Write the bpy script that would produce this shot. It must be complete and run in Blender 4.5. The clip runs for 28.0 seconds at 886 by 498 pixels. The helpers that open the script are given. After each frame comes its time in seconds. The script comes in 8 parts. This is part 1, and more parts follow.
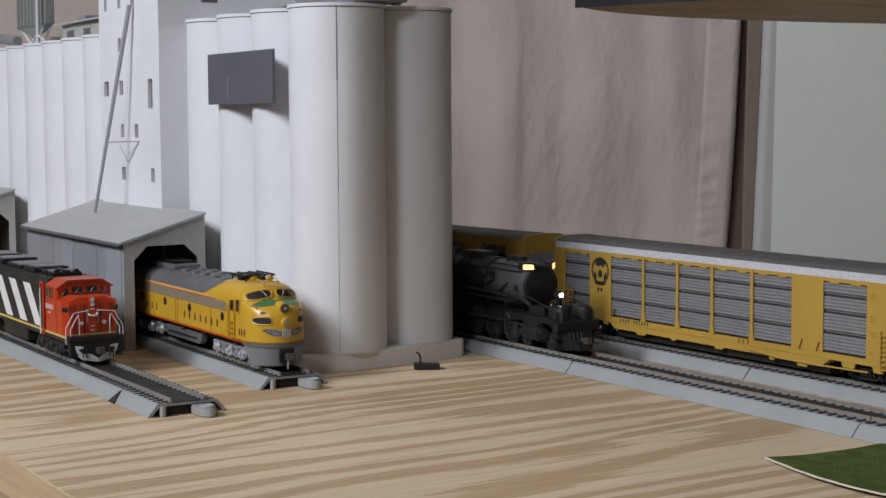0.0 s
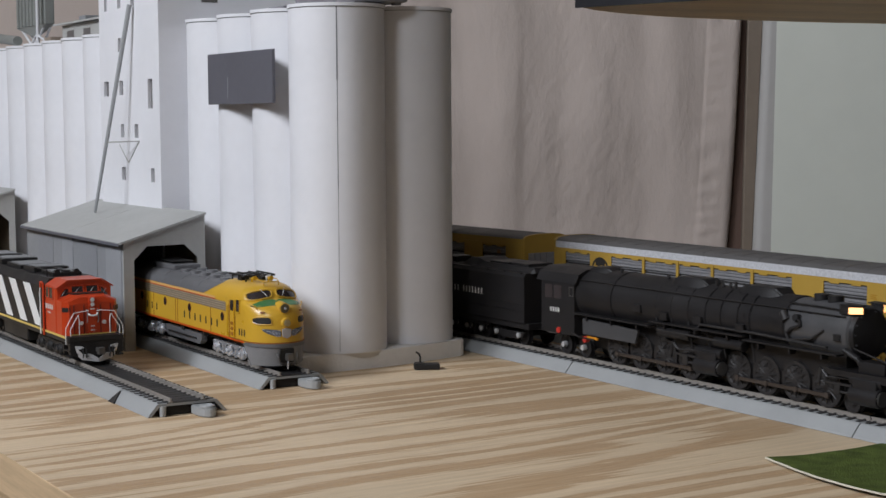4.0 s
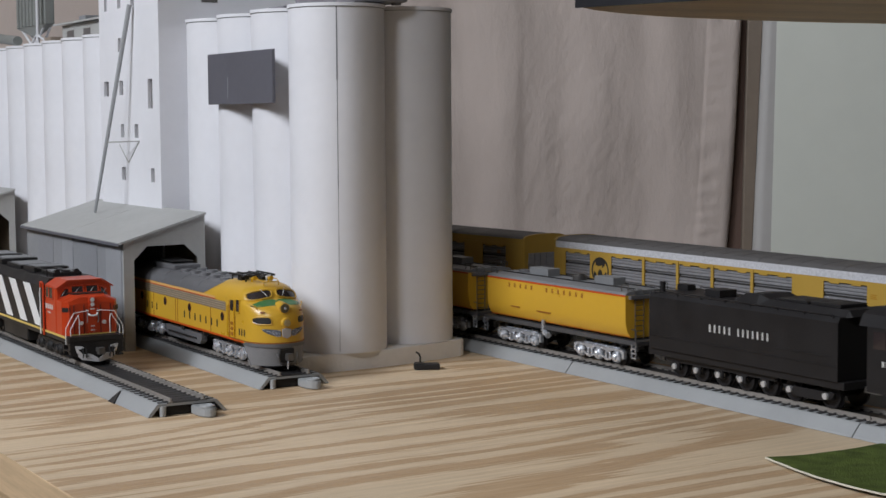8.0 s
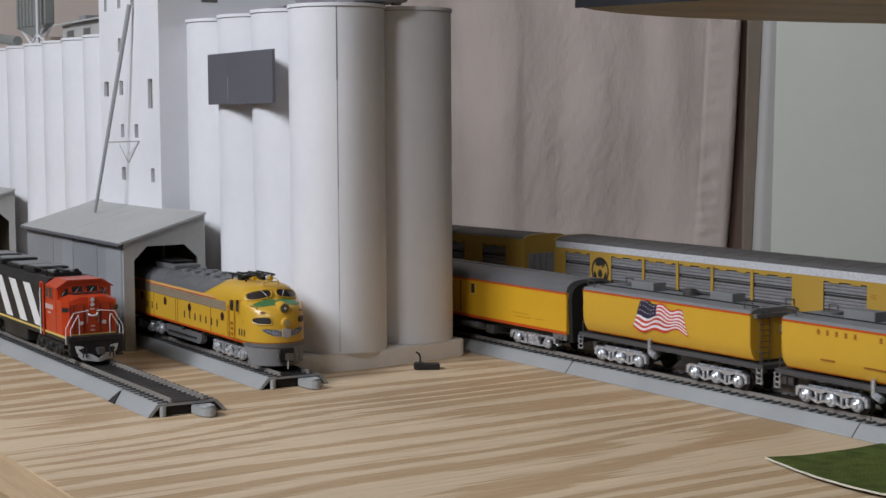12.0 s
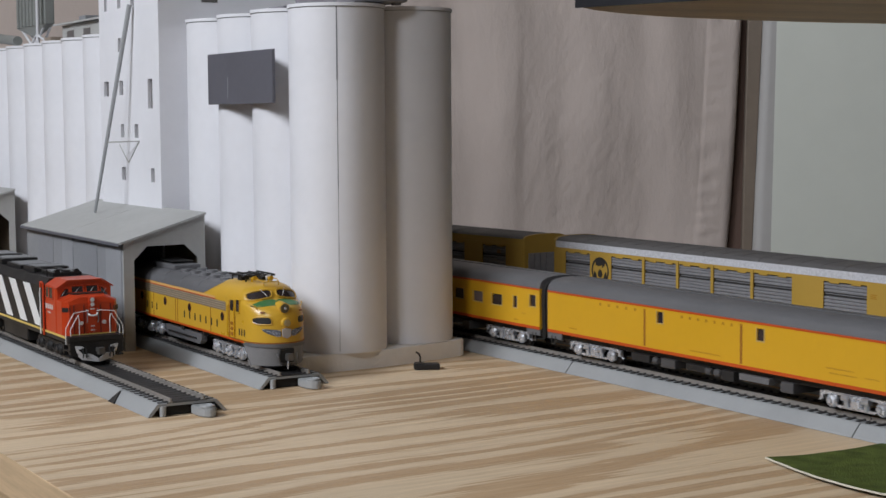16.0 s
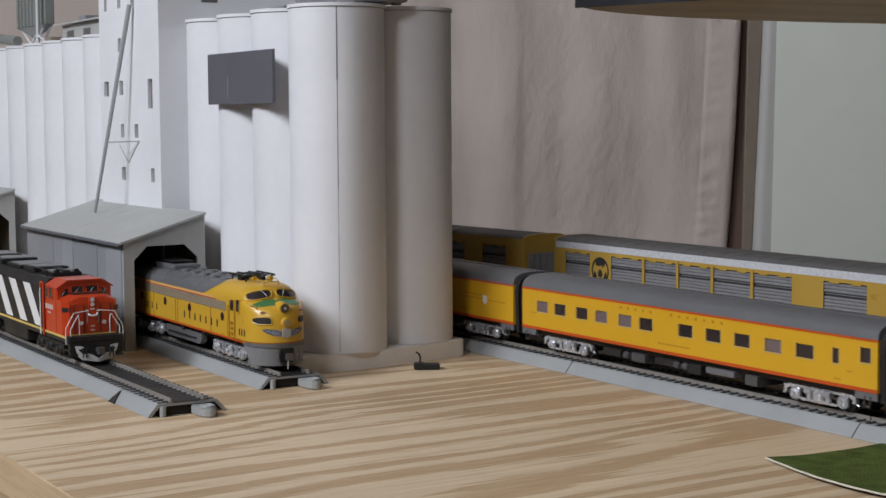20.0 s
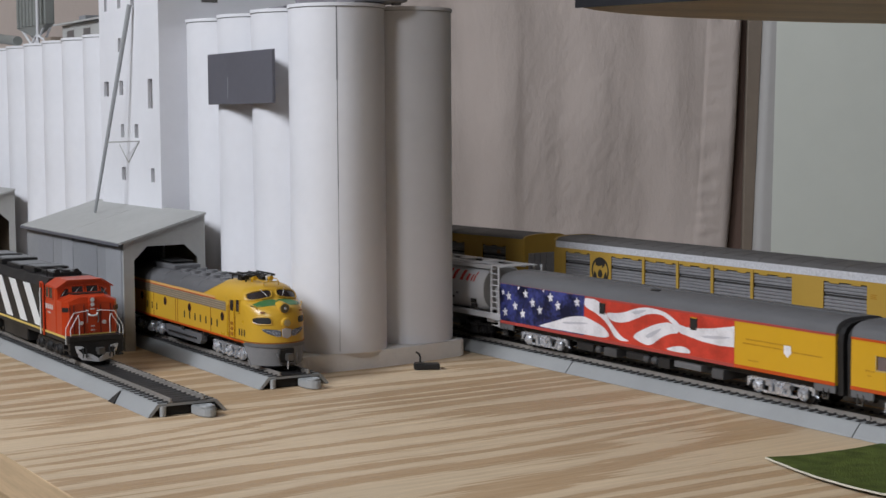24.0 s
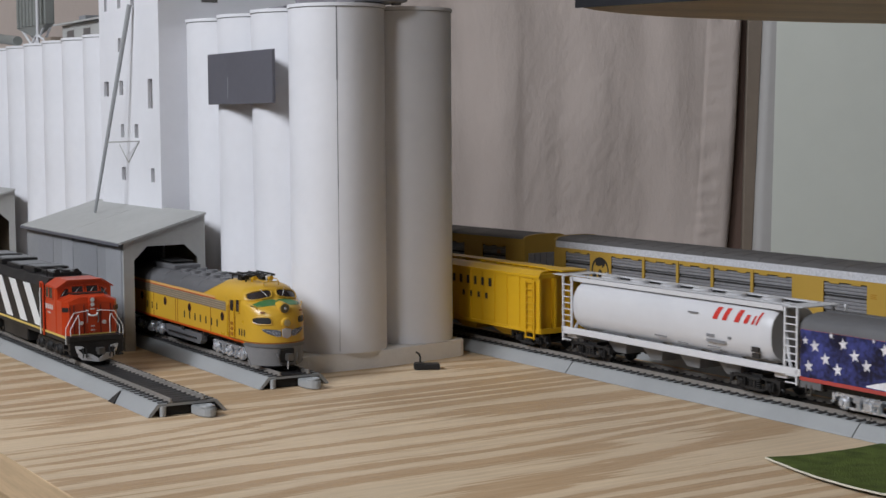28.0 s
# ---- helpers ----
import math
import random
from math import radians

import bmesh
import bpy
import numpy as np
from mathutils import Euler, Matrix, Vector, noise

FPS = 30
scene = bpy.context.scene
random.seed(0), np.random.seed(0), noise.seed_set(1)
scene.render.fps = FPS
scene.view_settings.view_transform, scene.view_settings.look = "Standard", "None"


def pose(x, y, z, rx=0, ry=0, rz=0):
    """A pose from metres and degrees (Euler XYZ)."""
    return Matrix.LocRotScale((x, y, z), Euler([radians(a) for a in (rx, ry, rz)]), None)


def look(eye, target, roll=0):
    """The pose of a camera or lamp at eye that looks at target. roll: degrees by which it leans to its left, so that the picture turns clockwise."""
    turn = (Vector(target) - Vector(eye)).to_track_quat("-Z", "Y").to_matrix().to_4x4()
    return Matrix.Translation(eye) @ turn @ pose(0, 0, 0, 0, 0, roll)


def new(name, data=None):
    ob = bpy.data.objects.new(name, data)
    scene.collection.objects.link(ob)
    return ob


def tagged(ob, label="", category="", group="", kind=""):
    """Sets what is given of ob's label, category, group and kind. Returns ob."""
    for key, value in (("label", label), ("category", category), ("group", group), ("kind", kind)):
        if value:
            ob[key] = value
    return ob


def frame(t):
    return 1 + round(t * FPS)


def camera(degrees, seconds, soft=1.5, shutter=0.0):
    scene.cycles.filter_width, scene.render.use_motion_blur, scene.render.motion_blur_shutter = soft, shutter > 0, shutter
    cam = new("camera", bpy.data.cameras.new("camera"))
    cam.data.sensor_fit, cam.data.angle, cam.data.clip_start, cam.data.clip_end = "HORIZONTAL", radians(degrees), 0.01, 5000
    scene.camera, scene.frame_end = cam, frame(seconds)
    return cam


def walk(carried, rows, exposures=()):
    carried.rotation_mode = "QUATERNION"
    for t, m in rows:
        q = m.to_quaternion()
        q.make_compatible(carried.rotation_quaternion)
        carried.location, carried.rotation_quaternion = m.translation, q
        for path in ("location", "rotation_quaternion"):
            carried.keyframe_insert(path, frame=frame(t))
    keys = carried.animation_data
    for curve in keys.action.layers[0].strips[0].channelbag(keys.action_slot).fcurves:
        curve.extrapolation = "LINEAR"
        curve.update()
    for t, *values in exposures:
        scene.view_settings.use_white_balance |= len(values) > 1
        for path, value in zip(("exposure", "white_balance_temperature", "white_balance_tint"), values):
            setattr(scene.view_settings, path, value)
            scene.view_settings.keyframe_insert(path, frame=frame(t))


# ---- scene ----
cam = camera(30.572, 28.0, soft=1.5, shutter=0.5)
EYE = (0, 0, 0.1493)
CAM = look(EYE, (0, 1, 0.1493 - math.tan(radians(4.617))), -0.3525)
walk(cam, [(0, CAM), (28, CAM)], exposures=[(0, 0.0), (28, 0.0)])

# ---- world and lights ----
world = bpy.data.worlds.new("world")
scene.world = world
world.use_nodes = True
wn = world.node_tree
sky = wn.nodes.new("ShaderNodeTexSky")
sky.sky_type = "NISHITA"
sky.sun_disc = False
sky.sun_elevation = radians(35)
sky.sun_rotation = radians(20)
wn.links.new(sky.outputs[0], wn.nodes["Background"].inputs[0])
wn.nodes["Background"].inputs[1].default_value = 0.08


def window_light(name, eye, target, w, h, power, colour):
    data = bpy.data.lights.new(name, "AREA")
    data.shape, data.size, data.size_y = "RECTANGLE", w, h
    data.energy, data.color = power, colour
    ob = new(name, data)
    ob.matrix_world = look(eye, target)
    return ob


# daylight in the two high windows behind and to the left of the camera
window_light("window_light_south", (-1.10, -1.27, 1.72), (-0.03, 1.0, 0.08), 0.55, 0.70, 19, (0.90, 0.93, 1.0))
window_light("window_light_west", (-1.79, -0.12, 1.50), (-0.03, 1.0, 0.08), 0.80, 0.66, 49, (0.88, 0.92, 1.0))

# ---- materials ----
MATS = {}


def nodes_of(name):
    m = bpy.data.materials.new(name)
    m.use_nodes = True
    t = m.node_tree
    return m, t, t.nodes["Principled BSDF"]


def mat(name, rgb, rough=0.5, metal=0.0, var=0.12, scale=40.0, bump=0.0, bscale=300.0, spec=0.5, coat=0.0):
    """Plain finish with wear at two scales: blotches, and fine grain in colour, gloss and relief."""
    if name in MATS:
        return MATS[name]
    m, t, b = nodes_of(name)
    tc = t.nodes.new("ShaderNodeTexCoord")
    n1, n2 = t.nodes.new("ShaderNodeTexNoise"), t.nodes.new("ShaderNodeTexNoise")
    for n, s in ((n1, scale), (n2, scale * 9)):
        n.inputs["Scale"].default_value = s
        n.inputs["Detail"].default_value = 4
        t.links.new(tc.outputs["Object"], n.inputs["Vector"])
    mix = t.nodes.new("ShaderNodeMath")
    mix.operation = "MULTIPLY_ADD"
    mix.inputs[1].default_value = 0.4
    t.links.new(n2.outputs["Fac"], mix.inputs[0])
    t.links.new(n1.outputs["Fac"], mix.inputs[2])
    ramp = t.nodes.new("ShaderNodeMapRange")
    ramp.inputs[1].default_value, ramp.inputs[2].default_value = 0.35, 1.05
    ramp.inputs[3].default_value, ramp.inputs[4].default_value = 1 - var, 1 + var * 0.6
    t.links.new(mix.outputs[0], ramp.inputs[0])
    col = t.nodes.new("ShaderNodeVectorMath")
    col.operation = "SCALE"
    col.inputs[0].default_value = rgb
    t.links.new(ramp.outputs[0], col.inputs["Scale"])
    t.links.new(col.outputs[0], b.inputs["Base Color"])
    rr = t.nodes.new("ShaderNodeMapRange")
    rr.inputs[1].default_value, rr.inputs[2].default_value = 0.3, 0.7
    rr.inputs[3].default_value, rr.inputs[4].default_value = max(0.03, rough - 0.08), min(1, rough + 0.08)
    t.links.new(n1.outputs["Fac"], rr.inputs[0])
    t.links.new(rr.outputs[0], b.inputs["Roughness"])
    b.inputs["Metallic"].default_value = metal
    b.inputs["Specular IOR Level"].default_value = spec
    b.inputs["Coat Weight"].default_value = coat
    if bump:
        n3, bp = t.nodes.new("ShaderNodeTexNoise"), t.nodes.new("ShaderNodeBump")
        n3.inputs["Scale"].default_value = bscale
        n3.inputs["Detail"].default_value = 5
        bp.inputs["Strength"].default_value = bump
        bp.inputs["Distance"].default_value = 0.001
        t.links.new(tc.outputs["Object"], n3.inputs["Vector"])
        t.links.new(n3.outputs["Fac"], bp.inputs["Height"])
        t.links.new(bp.outputs[0], b.inputs["Normal"])
    MATS[name] = m
    return m


def glow(name, rgb, power):
    m, t, b = nodes_of(name)
    b.inputs["Base Color"].default_value = (*rgb, 1)
    b.inputs["Emission Color"].default_value = (*rgb, 1)
    b.inputs["Emission Strength"].default_value = power
    return m


def wood(name, light, dark, turn, wide, rough=0.55):
    """Rotary-cut plywood: long flame-shaped bands with ragged ends and fine pores, along the direction turn (degrees)."""
    m, t, b = nodes_of(name)
    N, Lk = t.nodes.new, t.links.new
    tc, mp = N("ShaderNodeTexCoord"), N("ShaderNodeMapping")
    mp.vector_type = "POINT"
    mp.inputs["Rotation"].default_value = (0, 0, radians(-turn))
    Lk(tc.outputs["Object"], mp.inputs["Vector"])

    def grain(along, across, detail, rough_=0.5, off=0.0):
        """Noise drawn out along the grain, about its middle."""
        st, n, sub = N("ShaderNodeMapping"), N("ShaderNodeTexNoise"), N("ShaderNodeMath")
        st.inputs["Scale"].default_value = (along, across, across)
        st.inputs["Location"].default_value = (off, off * 1.7, 0)
        Lk(mp.outputs[0], st.inputs["Vector"])
        n.inputs["Scale"].default_value, n.inputs["Detail"].default_value, n.inputs["Roughness"].default_value = 1.0, detail, rough_
        Lk(st.outputs[0], n.inputs["Vector"])
        sub.operation, sub.inputs[1].default_value = "SUBTRACT", 0.5
        Lk(n.outputs["Fac"], sub.inputs[0])
        return sub.outputs[0]

    def plus(a, k, c):
        """a * k + c"""
        q = N("ShaderNodeMath")
        q.operation, q.inputs[1].default_value = "MULTIPLY_ADD", k
        Lk(a, q.inputs[0])
        Lk(c, q.inputs[2])
        return q.outputs[0]

    sep, across = N("ShaderNodeSeparateXYZ"), N("ShaderNodeMath")
    Lk(mp.outputs[0], sep.inputs[0])
    across.operation, across.inputs[1].default_value = "MULTIPLY", wide
    Lk(sep.outputs[1], across.inputs[0])
    rings = plus(grain(2.0, 11.0, 2.0, 0.4), wide * 0.155, across.outputs[0])
    # ragged, comb-like edges of the bands
    rings = plus(grain(7.0, 130.0, 3.0, 0.6, 3.1), 0.75, rings)
    rings = plus(grain(26.0, 420.0, 3.0, 0.65, 7.7), 0.60, rings)
    wave = N("ShaderNodeMath")
    wave.operation = "PINGPONG"
    wave.inputs[1].default_value = 0.5
    Lk(rings, wave.inputs[0])
    # broad parts of the sheet hold more pale or more tan wood
    tone = plus(grain(1.6, 7.0, 2.0, 0.5, 5.3), 0.55, wave.outputs[0])
    tone = plus(grain(12.0, 300.0, 5.0, 0.7, 1.3), 0.42, tone)
    r = N("ShaderNodeValToRGB")
    r.color_ramp.elements[0].position, r.color_ramp.elements[1].position = 0.0, 1.0
    r.color_ramp.elements[0].color, r.color_ramp.elements[1].color = (*dark, 1), (*light, 1)
    for pos, f in ((0.10, 0.20), (0.200, 0.06), (0.235, 0.24), (0.280, 0.72), (0.37, 0.88)):
        el = r.color_ramp.elements.new(pos)
        el.color = (*[d + (l - d) * f for d, l in zip(dark, light)], 1)
    Lk(tone, r.inputs["Fac"])
    # slow change over the sheet, and dark pores
    big, mr, sc = N("ShaderNodeTexNoise"), N("ShaderNodeMapRange"), N("ShaderNodeVectorMath")
    big.inputs["Scale"].default_value, big.inputs["Detail"].default_value = 5.0, 3
    Lk(tc.outputs["Object"], big.inputs["Vector"])
    mr.inputs[1].default_value, mr.inputs[2].default_value, mr.inputs[3].default_value, mr.inputs[4].default_value = 0.25, 0.75, 0.84, 1.10
    pores = plus(grain(16.0, 420.0, 6.0, 0.8, 9.1), 1.5, big.outputs["Fac"])
    Lk(pores, mr.inputs[0])
    sc.operation = "SCALE"
    Lk(r.outputs[0], sc.inputs[0])
    Lk(mr.outputs[0], sc.inputs["Scale"])
    Lk(sc.outputs[0], b.inputs["Base Color"])
    b.inputs["Roughness"].default_value = rough
    bp = N("ShaderNodeBump")
    bp.inputs["Strength"].default_value, bp.inputs["Distance"].default_value = 0.25, 0.0006
    Lk(pores, bp.inputs["Height"])
    Lk(bp.outputs[0], b.inputs["Normal"])
    MATS[name] = m
    return m


def fabric(name, rgb):
    m = mat(name, rgb, 0.95, var=0.10, scale=2.2, spec=0.1)
    t = m.node_tree
    b = t.nodes["Principled BSDF"]
    tc, n, bp = t.nodes.new("ShaderNodeTexCoord"), t.nodes.new("ShaderNodeTexNoise"), t.nodes.new("ShaderNodeBump")
    st = t.nodes.new("ShaderNodeMapping")
    st.inputs["Scale"].default_value = (34, 34, 13)
    st.inputs["Rotation"].default_value = (0, radians(28), 0)
    n.inputs["Scale"].default_value, n.inputs["Detail"].default_value, n.inputs["Roughness"].default_value = 1.6, 8, 0.62
    bp.inputs["Strength"].default_value, bp.inputs["Distance"].default_value = 0.45, 0.006
    t.links.new(tc.outputs["Object"], st.inputs[0])
    t.links.new(st.outputs[0], n.inputs["Vector"])
    t.links.new(n.outputs["Fac"], bp.inputs["Height"])
    t.links.new(bp.outputs[0], b.inputs["Normal"])
    b.inputs["Sheen Weight"].default_value = 0.2
    return m


PLY = wood("plywood", (0.70, 0.55, 0.37), (0.475, 0.315, 0.175), 33, 42.0)
PLY_EDGE = wood("plywood_edge", (0.60, 0.43, 0.26), (0.46, 0.31, 0.175), 120, 30.0)
PINE = wood("stained_wood", (0.86, 0.61, 0.28), (0.74, 0.51, 0.22), 20, 9.0)
WHITE = mat("white_styrene", (0.765, 0.765, 0.79), 0.55, var=0.07, scale=14, bump=0.08, bscale=260)
FOAM = mat("white_foam", (0.80, 0.78, 0.75), 0.8, var=0.08, scale=30, bump=0.35, bscale=500)
GREY = mat("grey_plastic", (0.315, 0.326, 0.328), 0.48, var=0.09, scale=30, bump=0.05)
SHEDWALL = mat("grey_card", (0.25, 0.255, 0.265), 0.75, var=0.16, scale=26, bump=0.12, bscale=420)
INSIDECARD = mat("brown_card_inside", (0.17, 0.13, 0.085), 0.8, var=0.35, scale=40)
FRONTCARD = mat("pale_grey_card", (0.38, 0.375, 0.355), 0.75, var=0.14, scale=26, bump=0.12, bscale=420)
SHEDROOF = mat("grey_roof_card", (0.40, 0.40, 0.385), 0.8, var=0.14, scale=18, bump=0.12)
BOARD = mat("dark_grey_card", (0.115, 0.115, 0.135), 0.5, var=0.14, scale=24, bump=0.04)
# near-black that stands in for shade inside openings and gaps
SHADEBLACK = mat("shade_black", (0.02, 0.018, 0.016), 0.8)
TIE = mat("black_ties", (0.022, 0.020, 0.020), 0.6, var=0.3, scale=200)
RAIL = mat("nickel_rail", (0.34, 0.315, 0.285), 0.40, 0.35, var=0.15, scale=60)
WALL = mat("painted_wall", (0.18, 0.165, 0.15), 0.9, var=0.06, scale=2, bump=0.1, bscale=90)
GREENWALL = mat("pale_green_blind", (0.80, 0.825, 0.745), 0.75, var=0.06, scale=3, bump=0.05, bscale=140)
BROWNTRIM = mat("brown_wood_trim", (0.25, 0.20, 0.155), 0.55, var=0.2, scale=9, bump=0.1)
PALETRIM = mat("pale_grey_trim", (0.54, 0.525, 0.505), 0.5, var=0.08, scale=6)
GAPSHADE = mat("gap_shade_brown", (0.14, 0.088, 0.068), 0.8)
CEIL = mat("cream_ceiling", (0.44, 0.42, 0.39), 0.9, var=0.04, scale=2)
CARPET = mat("tan_carpet", (0.30, 0.26, 0.21), 0.95, var=0.3, scale=30, bump=0.4, bscale=300)
CURTAIN = fabric("curtain_cloth", (0.59, 0.508, 0.46))
BLACKFASCIA = mat("black_fascia", (0.016, 0.016, 0.020), 0.5)
BLACKPL = mat("black_plastic", (0.019, 0.018, 0.018), 0.5, spec=0.35)
GRASS = mat("grass_mat", (0.088, 0.118, 0.030), 0.95, var=0.55, scale=120, bump=0.9, bscale=900, spec=0.1)
PAPER = mat("cream_paper", (0.62, 0.58, 0.46), 0.8)
COACHYELLOW = mat("coach_yellow_paint", (0.61, 0.338, 0.015), 0.36, var=0.06, scale=25)
YELLOW = mat("armour_yellow_paint", (0.60, 0.352, 0.032), 0.33, var=0.06, scale=25)
RACKYELLOW = mat("rack_yellow_paint", (0.46, 0.285, 0.052), 0.45, var=0.10, scale=25)
HOPYELLOW = mat("bright_yellow_paint", (0.60, 0.345, 0.010), 0.42, var=0.06, scale=25)
RACKROOF = mat("dark_roof_paint", (0.095, 0.091, 0.089), 0.55, var=0.12, scale=60, bump=0.05)
ROOFGREY = mat("roof_grey_paint", (0.125, 0.125, 0.13), 0.5, var=0.10, scale=30, bump=0.05)
TANKGREY = mat("tank_deck_grey", (0.19, 0.195, 0.20), 0.5, var=0.14, scale=50)
SILVER = mat("silver_paint", (0.64, 0.67, 0.72), 0.24, 0.66, var=0.35, scale=220)
STRIPE = mat("red_orange_stripe", (0.50, 0.07, 0.008), 0.4)
GALV = mat("galvanised_screen", (0.30, 0.295, 0.305), 0.42, 0.3, var=0.2, scale=300)
WHITESTRIP = mat("white_strip_paint", (0.58, 0.58, 0.60), 0.42, var=0.35, scale=800)
BLACK = mat("black_loco_paint", (0.0155, 0.0145, 0.0152), 0.48, var=0.3, scale=60, spec=0.28)
WHEELBLACK = mat("dark_wheel_metal", (0.030, 0.028, 0.028), 0.5, 0.2, var=0.3, scale=90, spec=0.3)
MURALBLUE = mat("mural_blue", (0.018, 0.022, 0.085), 0.4, var=0.9, scale=55)
DARKGREYPL = mat("dark_grey_emblem", (0.09, 0.10, 0.12), 0.4)
WINGBLUE = mat("wing_silver_blue", (0.36, 0.39, 0.46), 0.4)
GRAPHITE = mat("graphite_grey_paint", (0.066, 0.066, 0.069), 0.40, var=0.3, scale=50)
STEEL = mat("dull_steel", (0.16, 0.155, 0.15), 0.40, 0.75, var=0.2, scale=80)
HUB = mat("white_metal_hub", (0.62, 0.62, 0.62), 0.35, 0.5)
ORANGE = mat("red_orange_cab_paint", (0.47, 0.044, 0.009), 0.36, var=0.06, scale=40)
OFFWHITE = mat("white_paint", (0.74, 0.74, 0.73), 0.45, var=0.05, scale=40)
HOPWHITE = mat("pale_grey_paint", (0.62, 0.62, 0.635), 0.42, var=0.05, scale=30)
LETTER_RED = mat("red_lettering", (0.55, 0.03, 0.02), 0.5)
LETTER_BLACK = mat("black_lettering", (0.025, 0.022, 0.02), 0.6)
LETTER_BROWN = mat("brown_lettering", (0.28, 0.10, 0.01), 0.6)
LETTER_TAN = mat("tan_lettering", (0.40, 0.19, 0.012), 0.5)
LETTER_WHITE = mat("white_lettering", (0.62, 0.62, 0.60), 0.5)
def contrast(m, lo, hi, dark, light):
    """Sharpens the blotches of a finish."""
    for n in m.node_tree.nodes:
        if n.type == "MAP_RANGE" and n.inputs[4].default_value > 1:
            for i, v in zip((1, 2, 3, 4), (lo, hi, dark, light)):
                n.inputs[i].default_value = v
    return m


ROD = mat("brown_steel_rod", (0.10, 0.085, 0.078), 0.35, 0.7, var=0.3, scale=90)
FLAGRED = mat("flag_red", (0.56, 0.050, 0.028), 0.4, var=0.12, scale=90)
FLAGWHITE = mat("flag_white", (0.74, 0.72, 0.74), 0.4, var=0.10, scale=90)
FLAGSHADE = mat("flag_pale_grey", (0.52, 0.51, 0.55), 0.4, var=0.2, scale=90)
FLAGBLUE = mat("flag_blue", (0.018, 0.018, 0.05), 0.4, var=0.5, scale=70)
GREENPAINT = mat("green_glare_panel", (0.05, 0.175, 0.055), 0.45)
GLASS = mat("tinted_window_glass", (0.030, 0.022, 0.023), 0.12, var=0.1, scale=30, spec=0.6)
PALEGLASS = mat("blind_behind_glass", (0.15, 0.115, 0.115), 0.15, var=0.12, scale=60, spec=0.6)
LAMPHOT = glow("headlight_glow", (1.0, 0.50, 0.20), 2.2)
LAMPWHITE = glow("lamp_glow", (1.0, 0.96, 0.90), 10.0)
REDLAMP = mat("red_marker", (0.45, 0.03, 0.02), 0.4)
AMBER = mat("amber_marker", (0.62, 0.24, 0.01), 0.4)


contrast(MURALBLUE, 0.60, 0.86, 0.30, 3.0)
contrast(FLAGWHITE, 0.50, 0.78, 0.80, 1.05)
contrast(FLAGRED, 0.50, 0.85, 0.68, 1.10)


# ---- mesh helpers: local shapes are in millimetres ----
MM = 0.001


def part(name, bm, material, parent, label="", smooth=False, at=None, mm=True, weld=False):
    """Links a bmesh as ONE mesh object under parent. material: one, or a list for the faces' indices."""
    if mm:
        bmesh.ops.scale(bm, vec=(MM, MM, MM), verts=bm.verts)
    if weld:
        bmesh.ops.remove_doubles(bm, verts=bm.verts, dist=1e-6)
    bmesh.ops.recalc_face_normals(bm, faces=bm.faces)
    me = bpy.data.meshes.new(name)
    bm.to_mesh(me)
    bm.free()
    for m in material if isinstance(material, (list, tuple)) else (material,):
        me.materials.append(m)
    if smooth:
        me.polygons.foreach_set("use_smooth", [True] * len(me.polygons))
        me.set_sharp_from_angle(angle=radians(35))
    ob = new(name, me)
    if parent is not None:
        ob.parent = parent
    if at is not None:
        ob.location = [c * MM for c in at]
    if label:
        ob["label"] = label
    return ob


def again(ob, name, parent, at):
    """One more object on the same mesh."""
    o = new(name, ob.data)
    o.parent = parent
    o.location = [c * MM for c in at]
    if "label" in ob:
        o["label"] = ob["label"]
    return o


def thing(name, label, category, m, group="", kind=""):
    ob = new(name)
    ob.empty_display_size = 0.01
    ob.matrix_world = m
    return tagged(ob, label, category, group, kind)


def box(bm, x0, x1, y0, y1, z0, z1, bevel=0.0, mi=0):
    r = bmesh.ops.create_cube(bm, size=1)
    vs = r["verts"]
    for v in vs:
        v.co = ((x0 + x1) / 2 + v.co.x * (x1 - x0), (y0 + y1) / 2 + v.co.y * (y1 - y0), (z0 + z1) / 2 + v.co.z * (z1 - z0))
    fs = {f for v in vs for f in v.link_faces}
    for f in fs:
        f.material_index = mi
    if bevel:
        es = {e for v in vs for e in v.link_edges}
        bmesh.ops.bevel(bm, geom=list(es), offset=bevel, segments=2, affect="EDGES", profile=0.6)
    return vs


def cyl(bm, p0, p1, r0, r1=None, n=16, mi=0, cap=True):
    r1 = r0 if r1 is None else r1
    p0, p1 = Vector(p0), Vector(p1)
    q = (p1 - p0).to_track_quat("Z", "Y").to_matrix()
    a, b = [], []
    for i in range(n):
        d = Vector((math.cos(2 * math.pi * i / n), math.sin(2 * math.pi * i / n), 0))
        a.append(bm.verts.new(p0 + q @ (d * r0)))
        b.append(bm.verts.new(p1 + q @ (d * r1)))
    fs = [bm.faces.new((a[i], a[(i + 1) % n], b[(i + 1) % n], b[i])) for i in range(n)]
    if cap:
        fs += [bm.faces.new(a[::-1]), bm.faces.new(b)]
    for f in fs:
        f.material_index = mi


